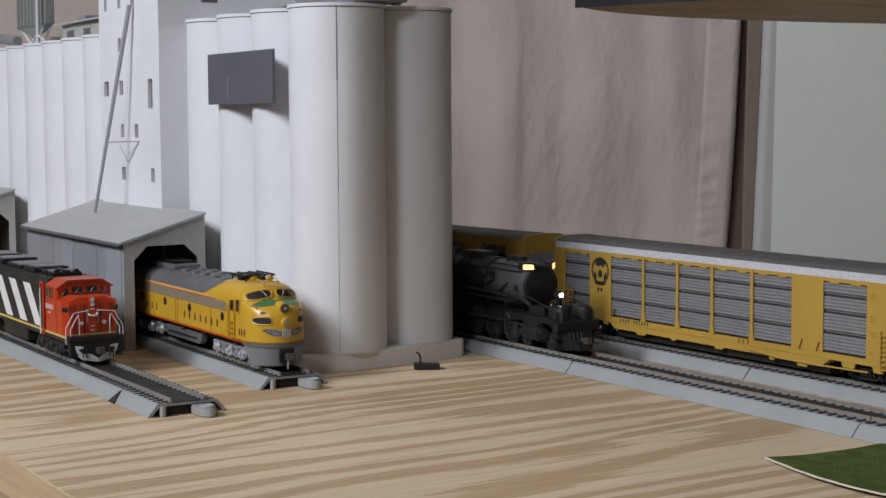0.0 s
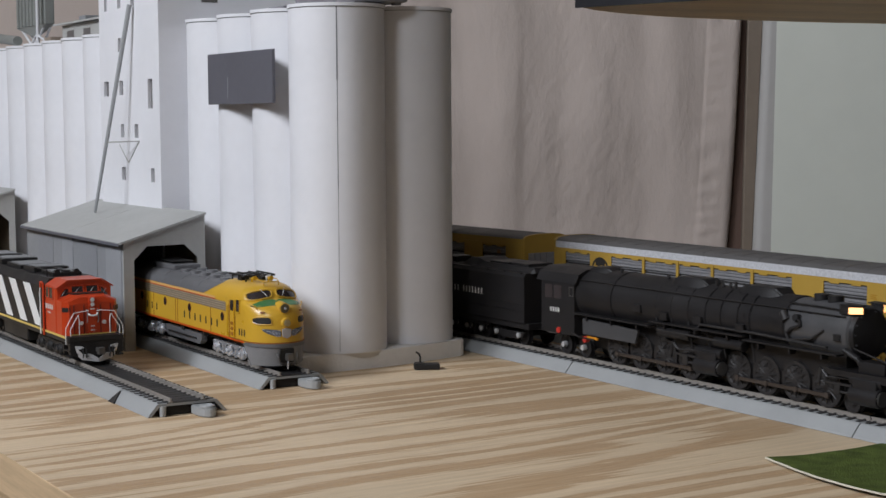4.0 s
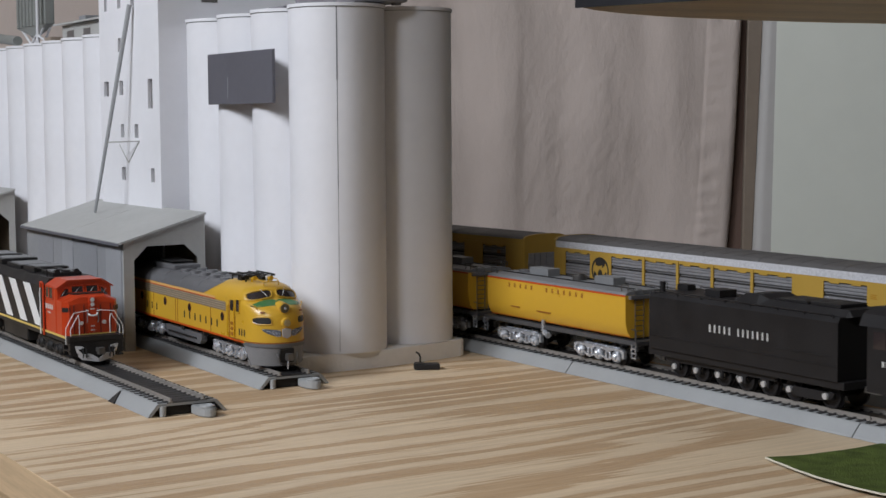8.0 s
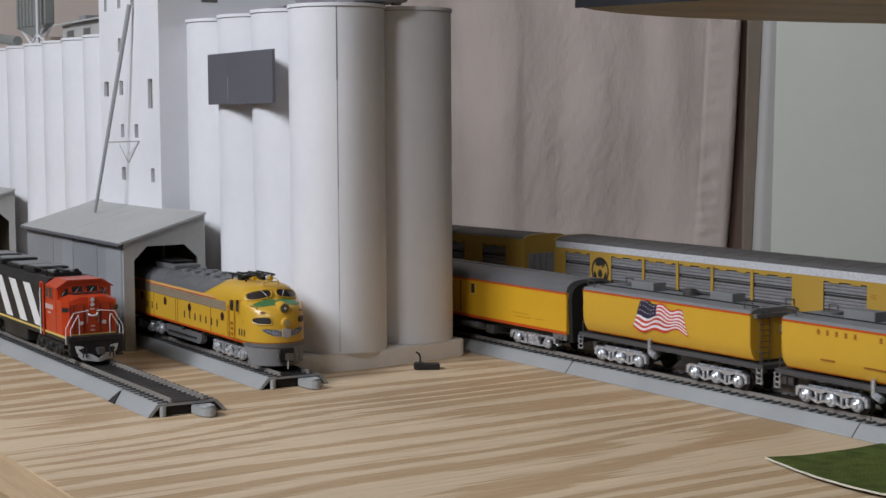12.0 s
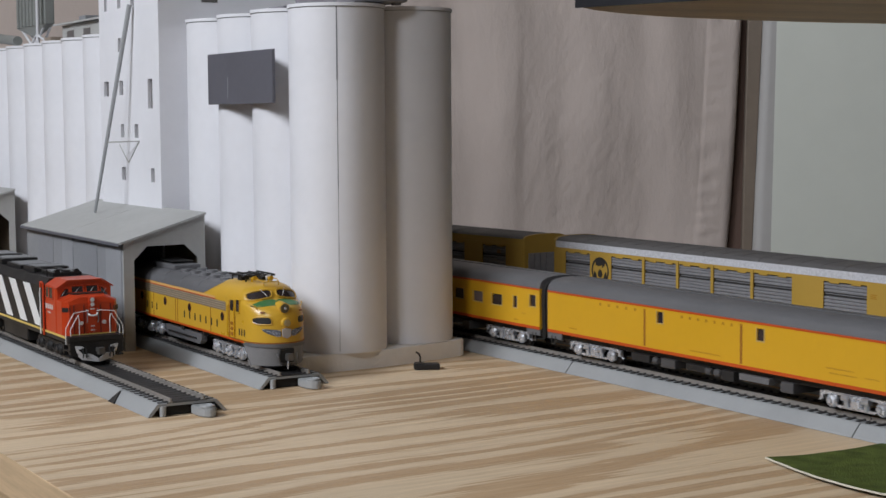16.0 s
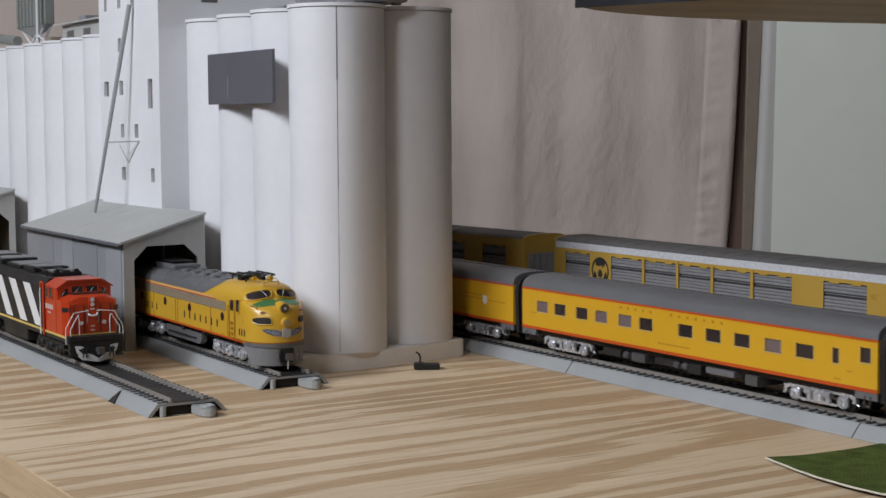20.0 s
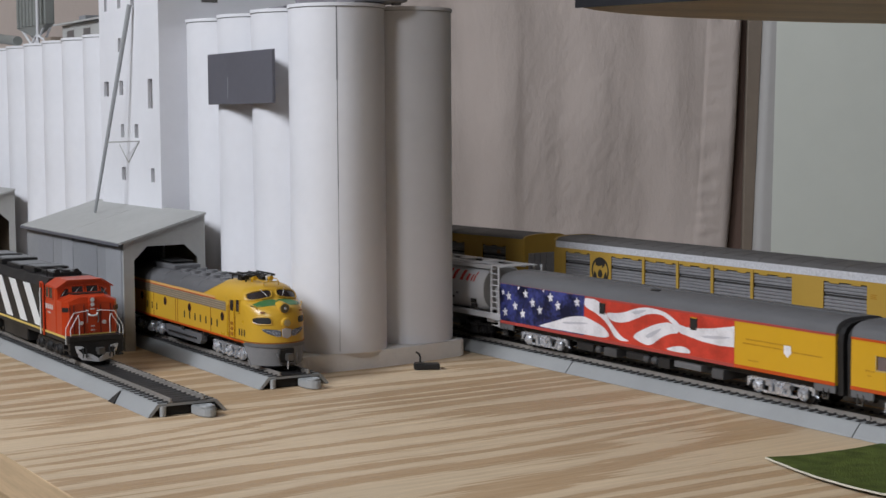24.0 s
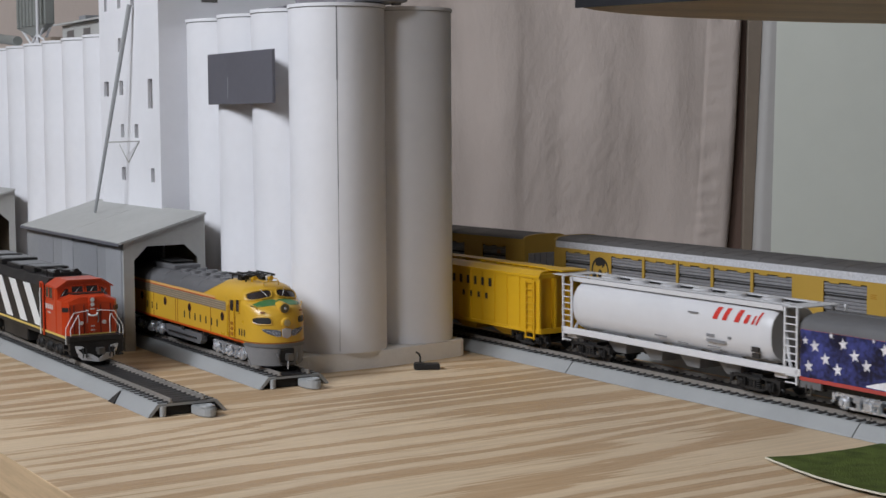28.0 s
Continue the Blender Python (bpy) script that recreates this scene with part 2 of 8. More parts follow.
def prism(bm, pts, a, b, axis="y", mi=0):
    """Extrudes the outline pts from a to b. axis y: pts are (x, z); axis x: (y, z); axis z: (x, y)."""
    def at(p, c):
        return (p[0], c, p[1]) if axis == "y" else (c, p[0], p[1]) if axis == "x" else (p[0], p[1], c)
    A = [bm.verts.new(at(p, a)) for p in pts]
    B = [bm.verts.new(at(p, b)) for p in pts]
    n = len(pts)
    fs = [bm.faces.new((A[i], A[(i + 1) % n], B[(i + 1) % n], B[i])) for i in range(n)]
    fs += [bm.faces.new(A[::-1]), bm.faces.new(B)]
    for f in fs:
        f.material_index = mi


def loft(bm, rings, closed=True, cap=True, mi=0):
    V = [[bm.verts.new(p) for p in r] for r in rings]
    n = len(V[0])
    fs = []
    for a, b in zip(V, V[1:]):
        for i in range(n if closed else n - 1):
            j = (i + 1) % n
            fs.append(bm.faces.new((a[i], a[j], b[j], b[i])))
    if cap and closed:
        fs += [bm.faces.new(V[0][::-1]), bm.faces.new(V[-1])]
    for f in fs:
        f.material_index = mi
    return fs


def tube(bm, pts, r, n=8, mi=0):
    for p, q in zip(pts, pts[1:]):
        cyl(bm, p, q, r, r, n, mi)


def pierced(bm, x0, x1, z0, z1, holes, y, deep, mi=0):
    """A wall in the plane y with rectangular openings (x0, x1, z0, z1) that reach deep inwards."""
    xs = sorted({x0, x1, *[h[0] for h in holes], *[h[1] for h in holes]})
    zs = sorted({z0, z1, *[h[2] for h in holes], *[h[3] for h in holes]})
    for xa, xb in zip(xs, xs[1:]):
        for za, zb in zip(zs, zs[1:]):
            cx, cz = (xa + xb) / 2, (za + zb) / 2
            if any(h[0] < cx < h[1] and h[2] < cz < h[3] for h in holes):
                continue
            bm.faces.new([bm.verts.new(c) for c in ((xa, y, za), (xb, y, za), (xb, y, zb), (xa, y, zb))]).material_index = mi
    for a, b, c, d in holes:
        q = [(a, c), (b, c), (b, d), (a, d)]
        for (xa, za), (xb, zb) in zip(q, q[1:] + q[:1]):
            bm.faces.new([bm.verts.new(p) for p in ((xa, y, za), (xb, y, zb), (xb, y + deep, zb), (xa, y + deep, za))]).material_index = mi


def bars(bm, x, z, y, text, w, h, gap, th=0.15, lean=0.0, mi=0, dz=0.0, thin=0.5):
    """Unreadable or proper-name lettering as plain upright bars, one for each letter, on the side plane y. dz: rise along the line."""
    for c in text:
        if c != " ":
            a = x + w * (1 - thin) / 2
            q = [(a, z), (a + w * thin, z), (a + w * thin + lean, z + h), (a + lean, z + h)]
            prism(bm, q, y, y - th, "y", mi)
        x += w + gap
        z += dz
    return x


# ---- the setting ----
def slab(name, x0, x1, y0, y1, z0, z1, material, kind="structure", label="", category=""):
    bm = bmesh.new()
    box(bm, x0, x1, y0, y1, z0, z1)
    return tagged(part(name, bm, material, None, mm=False), label, category, kind=kind)


slab("floor", -1.97, 1.9, -1.45, 2.6, -0.98, -0.90, CARPET, label="tan carpet floor under the layout", category="floor")
slab("ceiling", -1.97, 1.9, -1.45, 2.6, 2.25, 2.32, CEIL, label="plain cream ceiling", category="ceiling")
slab("wall_north", -1.97, 1.9, 2.46, 2.6, -0.90, 2.25, WALL, label="plain painted wall behind the layout", category="wall")
slab("wall_east", 1.78, 1.9, -1.45, 2.46, -0.90, 2.25, WALL, label="plain painted side wall", category="wall")


def holed_wall(name, horizontal, pos, thick, a0, a1, hole, label):
    """A wall across x or y with one window opening (a0, a1, z0, z1) through it."""
    bm = bmesh.new()
    h0, h1, z0, z1 = hole
    for b0, b1, c0, c1 in ((a0, h0, -0.9, 2.25), (h1, a1, -0.9, 2.25), (h0, h1, -0.9, z0), (h0, h1, z1, 2.25)):
        if horizontal:
            box(bm, b0, b1, pos - thick, pos, c0, c1)
        else:
            box(bm, pos - thick, pos, b0, b1, c0, c1)
    return tagged(part(name, bm, WALL, None, mm=False), label, "wall", kind="structure")


holed_wall("wall_west", False, -1.85, 0.12, -1.45, 2.46, (-0.60, 0.36, 1.14, 1.88), "plain painted wall with a high window opening")
holed_wall("wall_south", True, -1.33, 0.12, -1.85, 1.78, (-1.42, -0.78, 1.32, 2.10), "plain painted wall with a high window opening")


def window_frame(name, horizontal, pos, a0, a1, z0, z1):
    ob = thing(name, "white framed window letting in daylight", "window", pose(0, 0, 0), kind="structure")
    for i, (b0, b1, c0, c1) in enumerate(((a0, a1, z0, z0 + 0.04), (a0, a1, z1 - 0.04, z1), (a0, a0 + 0.04, z0 + 0.04, z1 - 0.04), (a1 - 0.04, a1, z0 + 0.04, z1 - 0.04))):
        bm = bmesh.new()
        if horizontal:
            box(bm, b0, b1, pos - 0.03, pos + 0.03, c0, c1, 0.004)
        else:
            box(bm, pos - 0.03, pos + 0.03, b0, b1, c0, c1, 0.004)
        part("window_frame", bm, OFFWHITE, ob, mm=False)


window_frame("window_1", True, -1.37, -1.42, -0.78, 1.32, 2.10)
window_frame("window_2", False, -1.89, -0.60, 0.36, 1.14, 1.88)

# pale grey-green panel, its rounded pale edge and the brown casing beside the curtain, 2.4 m off
def leaning(name, low, high, y0, y1, material, label, category, bevel=0.0, smooth=False):
    """A tall board from z -0.5 to 1.2 whose edges lie at low (x0, x1) at the height 0.046 and at high at 0.285."""
    def at(z):
        k = (z - 0.046) / 0.239
        return [a + (b - a) * k for a, b in zip(low, high)]
    bm = bmesh.new()
    (a, b), (c, d) = at(-0.3), at(0.6)
    loft(bm, [[(a, y0, -0.3), (b, y0, -0.3), (b, y1, -0.3), (a, y1, -0.3)], [(c, y0, 0.6), (d, y0, 0.6), (d, y1, 0.6), (c, y1, 0.6)]])
    if bevel:
        bmesh.ops.bevel(bm, geom=[e for e in bm.edges if abs(e.verts[0].co.z - e.verts[1].co.z) > 0.5 and all(v.co.y < y0 + 1e-4 and v.co.x < ((a + b) / 2 if v.co.z < 0 else (c + d) / 2) for v in e.verts)], offset=bevel, segments=6, affect="EDGES", profile=0.5)
    tagged(part(name, bm, material, None, mm=False, smooth=smooth), label, category, kind="structure")


# dark brown board with the shade of the gap put into its colour
leaning("trim", (0.412, 0.4440), (0.412, 0.4480), 2.402, 2.44, GAPSHADE, "dark board coloured as the shaded gap between curtain and casing", "trim")
leaning("trim", (0.4442, 0.4606), (0.4482, 0.4694), 2.392, 2.43, BROWNTRIM, "brown wooden casing board", "trim", 0.002)
leaning("trim", (0.4608, 0.4851), (0.4696, 0.4891), 2.384, 2.425, PALETRIM, "rounded pale vertical trim beside the panel", "trim", 0.014, True)
leaning("wall_panel", (0.4852, 0.6545), (0.4892, 0.6485), 2.3835, 2.425, GREENWALL, "pale grey-green smooth wall panel", "wall panel")
leaning("wall_panel", (0.6555, 1.2), (0.6497, 1.2), 2.40, 2.425, GREENWALL, "pale grey-green wall panel beside a narrow joint", "wall panel", 0.004, True)


FOLDS = [(-2.0, 0.0), (-0.6, 0.010), (-0.35, -0.006), (-0.1, 0.009), (0.015, 0.010), (0.105, 0.003), (0.122, 0.0055), (0.165, 0.003), (0.235, -0.005), (0.298, 0.008), (0.345, -0.001), (0.40, 0.001), (0.6, 0.0)]


def folds(x):
    """Depth of the curtain's broad upright folds."""
    for (a, p), (b, q) in zip(FOLDS, FOLDS[1:]):
        if a <= x <= b:
            u = (x - a) / (b - a)
            return p + (q - p) * u * u * (3 - 2 * u)
    return 0.0


def curtain():
    """A hanging cloth with soft vertical folds, a stitched hem, diagonal creases and a slightly slanting free edge."""
    bm = bmesh.new()
    cols = [i / 40 * 1.3 for i in range(40)] + [1.3 + i / 300 * 0.86 for i in range(300)]
    rows, nz = [], 150
    hem = 0.049
    for j in range(nz + 1):
        z = -0.45 + 1.6 * j / nz if j < 20 else -0.237 + 0.55 * (j - 20) / 110 if j <= 130 else 0.313 + 0.837 * (j - 130) / 20
        x1 = 0.4235 + 0.047 * z - 0.0025 * math.exp(-((z + 0.06) / 0.05) ** 2)
        r = []
        for x in [-1.8 + c / 2.16 * (x1 + 1.738) for c in cols] + [x1 - 0.062 + 0.062 * k / 26 for k in range(27)]:
            y = 2.380 + folds(x) + 0.003 * math.sin(x * 29 + 1.7 + z * 1.5) + 0.0016 * math.sin(x * 58 + 2.5 * noise.noise((x * 4, z * 2, 8)))
            y += 0.008 * noise.noise((x * 11, z * 2.5, 3)) + 0.0022 * noise.noise((x * 30, z * 9, 9))
            # the cloth bellies out and falls back towards its foot
            low = max(0.0, min(1.0, (0.17 - z) / 0.26))
            y += 0.040 * low * low * (3 - 2 * low) * max(0.25, min(1.0, (0.42 - x) / 0.16))
            # creases running up to the right, strongest where the cloth was folded
            u, v = x * 0.80 - z * 0.60, x * 0.60 + z * 0.80
            k = 0.35 + 0.9 * math.exp(-((x - 0.20) / 0.09) ** 2)
            y -= k * 0.0008 * (1 - abs(noise.noise((u * 95, v * 26, 5)))) ** 7 + k * 0.0003 * noise.noise((u * 130, v * 45, 7))
            e = x1 - x
            if e < 0.07:
                # doubled cloth of the hem, drawn in along the stitching
                pucker = math.sin(z * 230 + 4 * math.sin(z * 31) + e * 40) * 0.5 + noise.noise((z * 60, e * 40, 2))
                y -= 0.0012 * max(0, min(1, (hem - e) / 0.004))
                y += 0.0008 * math.exp(-((e - hem) / 0.0024) ** 2)
                y -= 0.0017 * pucker * math.exp(-((e - hem + 0.012) / 0.018) ** 2)
                y += 0.006 * max(0, 1 - e / 0.010) ** 2
            r.append(bm.verts.new((x, y, z)))
        rows.append(r)
    n = len(rows[0])
    for a, b in zip(rows, rows[1:]):
        for i in range(n - 1):
            bm.faces.new((a[i], a[i + 1], b[i + 1], b[i]))
    ob = part("curtain", bm, CURTAIN, None, mm=False, smooth=True)
    m = ob.modifiers.new("thick", "SOLIDIFY")
    m.thickness = 0.0012
    return tagged(ob, "grey-mauve wrinkled cloth curtain with a stitched hem", "curtain")


curtain()
bm = bmesh.new()
cyl(bm, (-1.85, 2.375, 1.16), (1.78, 2.375, 1.16), 0.012, n=14)
tagged(part("curtain_rod", bm, STEEL, None, mm=False, smooth=True), "thin steel rod carrying the curtain", "curtain rod")


def upper_deck():
    """The upper shelf of the layout, with its curved far edge, black fascia and stained underside."""
    ob = thing("upper_deck", "wooden upper shelf with a curved edge and black fascia", "shelf", pose(0, 0, 0))
    k = 0.80
    edge = [(0.151, 1.80), (0.175, 1.86), (0.209, 1.915), (0.26, 1.975), (0.315, 2.022), (0.378, 2.062), (0.46, 2.112), (0.53, 2.145), (0.60, 2.172), (0.9, 2.23), (2.225, 2.26), (2.225, 0.35), (0.285, 1.68)]
    bm = bmesh.new()
    low = 0.1493 + (0.2705 - 0.1493) * k
    prism(bm, [(x * k, y * k) for x, y in edge], low, low + 0.014, "z")
    part("deck_board", bm, PINE, ob, mm=False)
    bm = bmesh.new()
    a, b = Vector((0.151, 1.80)) * k, Vector((0.285, 1.68)) * k
    d = (b - a).normalized()
    n = Vector((d.y, -d.x)) * 0.004
    a2, b2 = a - d * 0.001, a + d * 1.7
    prism(bm, [(a2 + n)[:], (b2 + n)[:], b2[:], a2[:]], low - 0.001, low + 0.024, "z")
    part("fascia", bm, BLACKFASCIA, ob, mm=False)


upper_deck()

# ---- the table ----



def table():
    ob = thing("layout_table", "plywood layout table with rounded worn edge", "table", pose(0, 0, -0.0))
    # long side runs parallel to the tracks; the far end widens under the hidden curve
    out = [(-0.2055, 0.731), (0.25, -0.04), (0.824, -0.04), (-0.582, 2.30), (-1.82, 2.30), (-1.82, 1.74), (-0.803, 1.74)]
    bm = bmesh.new()
    prism(bm, out, -0.018, 0.0, "z")
    es = [e for e in bm.edges if all(v.co.z > -0.001 for v in e.verts)]
    bmesh.ops.bevel(bm, geom=es, offset=0.008, segments=5, affect="EDGES", profile=0.5)
    bm.normal_update()
    for f in bm.faces:
        f.material_index = 1 if f.normal.z < 0.97 else 0
    part("plywood_top", bm, [PLY, PLY_EDGE], ob, mm=False, smooth=True)
    # apron boards
    n = len(out)
    cx, cy = 0.2, 1.2
    for i in range(n):
        a, b = Vector(out[i]), Vector(out[(i + 1) % n])
        d = (b - a).normalized()
        inn = Vector((-d.y, d.x))
        bm = bmesh.new()
        q = [a + inn * 0.012, b + inn * 0.012, b + inn * 0.032, a + inn * 0.032]
        prism(bm, [p[:] for p in q], -0.105, -0.018, "z")
        part("apron_board", bm, PLY_EDGE, ob, mm=False)
    for x, y in ((0.33, 0.02), (0.74, 0.02), (-0.62, 2.24), (-1.76, 2.24), (-1.76, 1.80), (-0.70, 1.80)):
        bm = bmesh.new()
        box(bm, x - 0.03, x + 0.03, y - 0.03, y + 0.03, -0.90, -0.018, 0.004)
        part("leg", bm, PLY_EDGE, ob, mm=False)


table()

# ---- tracks ----
ZR = 0.009          # height of the rail heads over the table


class Path:
    """A track's centre line: straight past the start, then a hidden curve to the left at its far end."""

    def __init__(self, x, y, a, bend=None, radius=0.5):
        self.x, self.y, self.a, self.bend, self.r = x, y, a, bend, radius

    def at(self, s):
        """Place and heading (of travel, towards larger s)."""
        c, sn = math.cos(self.a), math.sin(self.a)
        if self.bend is None or s >= self.bend:
            return self.x + c * s, self.y + sn * s, self.a
        bx, by = self.x + c * self.bend, self.y + sn * self.bend
        left = -self.a            # angle still to turn until the heading is +x
        e = min((self.bend - s) / self.r, left)
        h = self.a + e
        # going backwards along a curve whose heading rises towards 0
        x = bx - self.r * (math.sin(h) - math.sin(self.a))
        y = by + self.r * (math.cos(h) - math.cos(self.a))
        rest = (self.bend - s) - e * self.r
        if rest > 0:
            x, y = x - math.cos(h) * rest, y - math.sin(h) * rest
        return x, y, h

    def stand(self, s, half=0.09, z=ZR):
        """The pose of a vehicle whose middle is at s and whose trucks stand half away from it."""
        xf, yf, _ = self.at(s + half)
        xr, yr, _ = self.at(s - half)
        return pose((xf + xr) / 2, (yf + yr) / 2, z, 0, 0, math.degrees(math.atan2(yf - yr, xf - xr)))


MAIN = Path(0.08927, 0.94941, -1.02761, -0.95, 0.50)
REAR = Path(0.15384, 0.97784, -1.0300, -0.95, 0.57)
SIDE_A = Path(-0.13003, 0.81401, -1.04022)
SIDE_B = Path(-0.08315, 0.89669, -1.04911)

TIE_MESH = None


def track_section(path, s0, s1, label, group, straight=True, hollow=False):
    """A click-together section: grey ballast shoulder, black ties and two nickel rails."""
    global TIE_MESH
    mid = (s0 + s1) / 2
    x, y, h = path.at(mid)
    ob = thing("track_section", label, "model track", pose(x, y, 0, 0, 0, math.degrees(h)), group)
    inv = ob.matrix_world.inverted()
    steps = 1 if straight else 10
    g = 0.0004
    stations = [s0 + g + (s1 - s0 - 2 * g) * i / steps for i in range(steps + 1)]

    def place(s, l, z):
        px, py, ph = path.at(s)
        v = inv @ Vector((px + math.sin(ph) * l, py - math.cos(ph) * l, z))
        return v / MM

    prof = [(0.0213, 0.0002), (0.0207, 0.0012), (0.0163, 0.0062), (0.0155, 0.0066), (-0.0155, 0.0066), (-0.0163, 0.0062), (-0.0207, 0.0012), (-0.0213, 0.0002)]
    if hollow:
        prof += [(-0.0195, 0.0002), (-0.0148, 0.0052), (0.0148, 0.0052), (0.0195, 0.0002)]
    bm = bmesh.new()
    loft(bm, [[place(s, l, z) for l, z in prof] for s in stations])
    part("roadbed", bm, GREY, ob)
    for side in (1, -1):
        bm = bmesh.new()
        c = side * 0.0088
        web = [(c - 0.0011, 0.0068), (c + 0.0011, 0.0068), (c + 0.0011, 0.0072), (c + 0.0003, 0.0074), (c + 0.0003, 0.0083), (c + 0.00055, 0.0085), (c + 0.00055, 0.0089), (c + 0.0004, 0.0090), (c - 0.0004, 0.0090), (c - 0.00055, 0.0089), (c - 0.00055, 0.0085), (c - 0.0003, 0.0083), (c - 0.0003, 0.0074), (c - 0.0011, 0.0072)]
        loft(bm, [[place(s, l, z) for l, z in web] for s in stations])
        part("rail", bm, RAIL, ob)
    bm = bmesh.new()
    loft(bm, [[place(s, l, z) for l, z in ((0.0108, 0.0064), (0.0108, 0.0069), (-0.0108, 0.0069), (-0.0108, 0.0064))] for s in stations])
    part("tie_bed", bm, BLACKPL, ob, "black bed between the rails")
    n = max(2, round((s1 - s0) / 0.00635))
    for i in range(n):
        s = s0 + (s1 - s0) * (i + 0.5) / n
        px, py, ph = path.at(s)
        if TIE_MESH is None:
            bm = bmesh.new()
            prism(bm, [(-1.25, 5.6), (1.25, 5.6), (1.1, 7.0), (-1.1, 7.0)], -14.9, 14.9, "y")
            for c in (-8.8, 8.8):
                box(bm, -0.8, 0.8, c - 1.6, c + 1.6, 7.0, 7.4)
            o = part("tie", bm, TIE, ob)
            TIE_MESH = o.data
        else:
            o = new("tie", TIE_MESH)
            o.parent = ob
        o.matrix_basis = inv @ pose(px, py, 0, 0, 0, math.degrees(ph))
    return ob


def tracks():
    for path, first, grp in ((MAIN, 0.6858, "sections of the front main track"), (REAR, 0.752, "sections of the rear main track")):
        s = first
        while s > -2.5:
            s0 = s - 0.2286
            straight = not (s0 < path.bend and s > path.bend - 0.62)
            track_section(path, s0, s, "grey roadbed track section with black ties and nickel rails", grp, straight)
            s = s0
    for path, cuts, grp in ((SIDE_A, (0.0, -0.0535, -0.2821, -0.5107, -0.7393), "sections of the outer siding"), (SIDE_B, (0.0, -0.2286, -0.4572, -0.6858), "sections of the siding into the shed")):
        for i, (s1, s0) in enumerate(zip(cuts, cuts[1:])):
            ob = track_section(path, s0, s1, "grey roadbed track section with an open coupling end" if i == 0 else "grey roadbed track section with black ties and nickel rails", grp, True, hollow=True)
            if i == 0:
                # the open end: tongue with its hook and a locating post
                L = (s1 - s0) * 500
                bm = bmesh.new()
                prism(bm, [(L - 1, -0.5), (L - 1, -9.5), (L + 9, -9.5), (L + 14, -7.5), (L + 15.5, -5), (L + 15, -2.5), (L + 11, -0.5)][::-1], 0.2, 4.8, "z")
                bmesh.ops.bevel(bm, geom=bm.edges[:], offset=0.5, segments=2, affect="EDGES")
                part("coupling_tongue", bm, GREY, ob, at=(0, 11.5, 0))
                bm = bmesh.new()
                rings = []
                for k in range(10):
                    a0 = math.pi * 2 * k / 10.5 - 2.4
                    rings.append([(L + 10 + (3.4 + 0.9 * math.cos(q)) * math.cos(a0), 6.6 + (3.0 + 0.9 * math.cos(q)) * math.sin(a0), 5.2 + 0.9 * math.sin(q)) for q in [math.pi * n / 4 for n in range(8)]])
                loft(bm, rings)
                part("coupling_hook", bm, GREY, ob, smooth=True)
                bm = bmesh.new()
                cyl(bm, (L - 0.6, -13.2, 0.2), (L - 0.6, -13.2, 5.4), 1.7, n=12)
                part("locating_post", bm, GREY, ob, smooth=True)
                # dark plate in place of the shade inside the hollow end
                bm = bmesh.new()
                box(bm, L - 3.5, L - 2.5, -14, 14, 0.3, 5.3)
                part("end_recess_shade", bm, SHADEBLACK, ob)
                if path is SIDE_A:
                    # the next section stands off a little: a dark wedge as the gap's shade in the shoulder
                    bm = bmesh.new()
                    prism(bm, [(-L - 5.5, -22.2), (-L + 4.5, -22.2), (-L - 0.5, -16.9)], 0.25, 6.3, "z")
                    bm.verts.ensure_lookup_table()
                    for v in bm.verts:
                        if v.co.z > 3:
                            v.co.y = -16.9
                            v.co.x = -L + (v.co.x + L) * 0.1
                    part("joint_gap_shade", bm, SHADEBLACK, ob)


# ---- grain elevator and its sheds ----
ELEV = pose(-0.0655, 0.984, 0, 0, 0, 120.46)     # x runs back along the row, y towards the sidings
STEP, RAD, TOP = 55.3, 28.8, 217.0


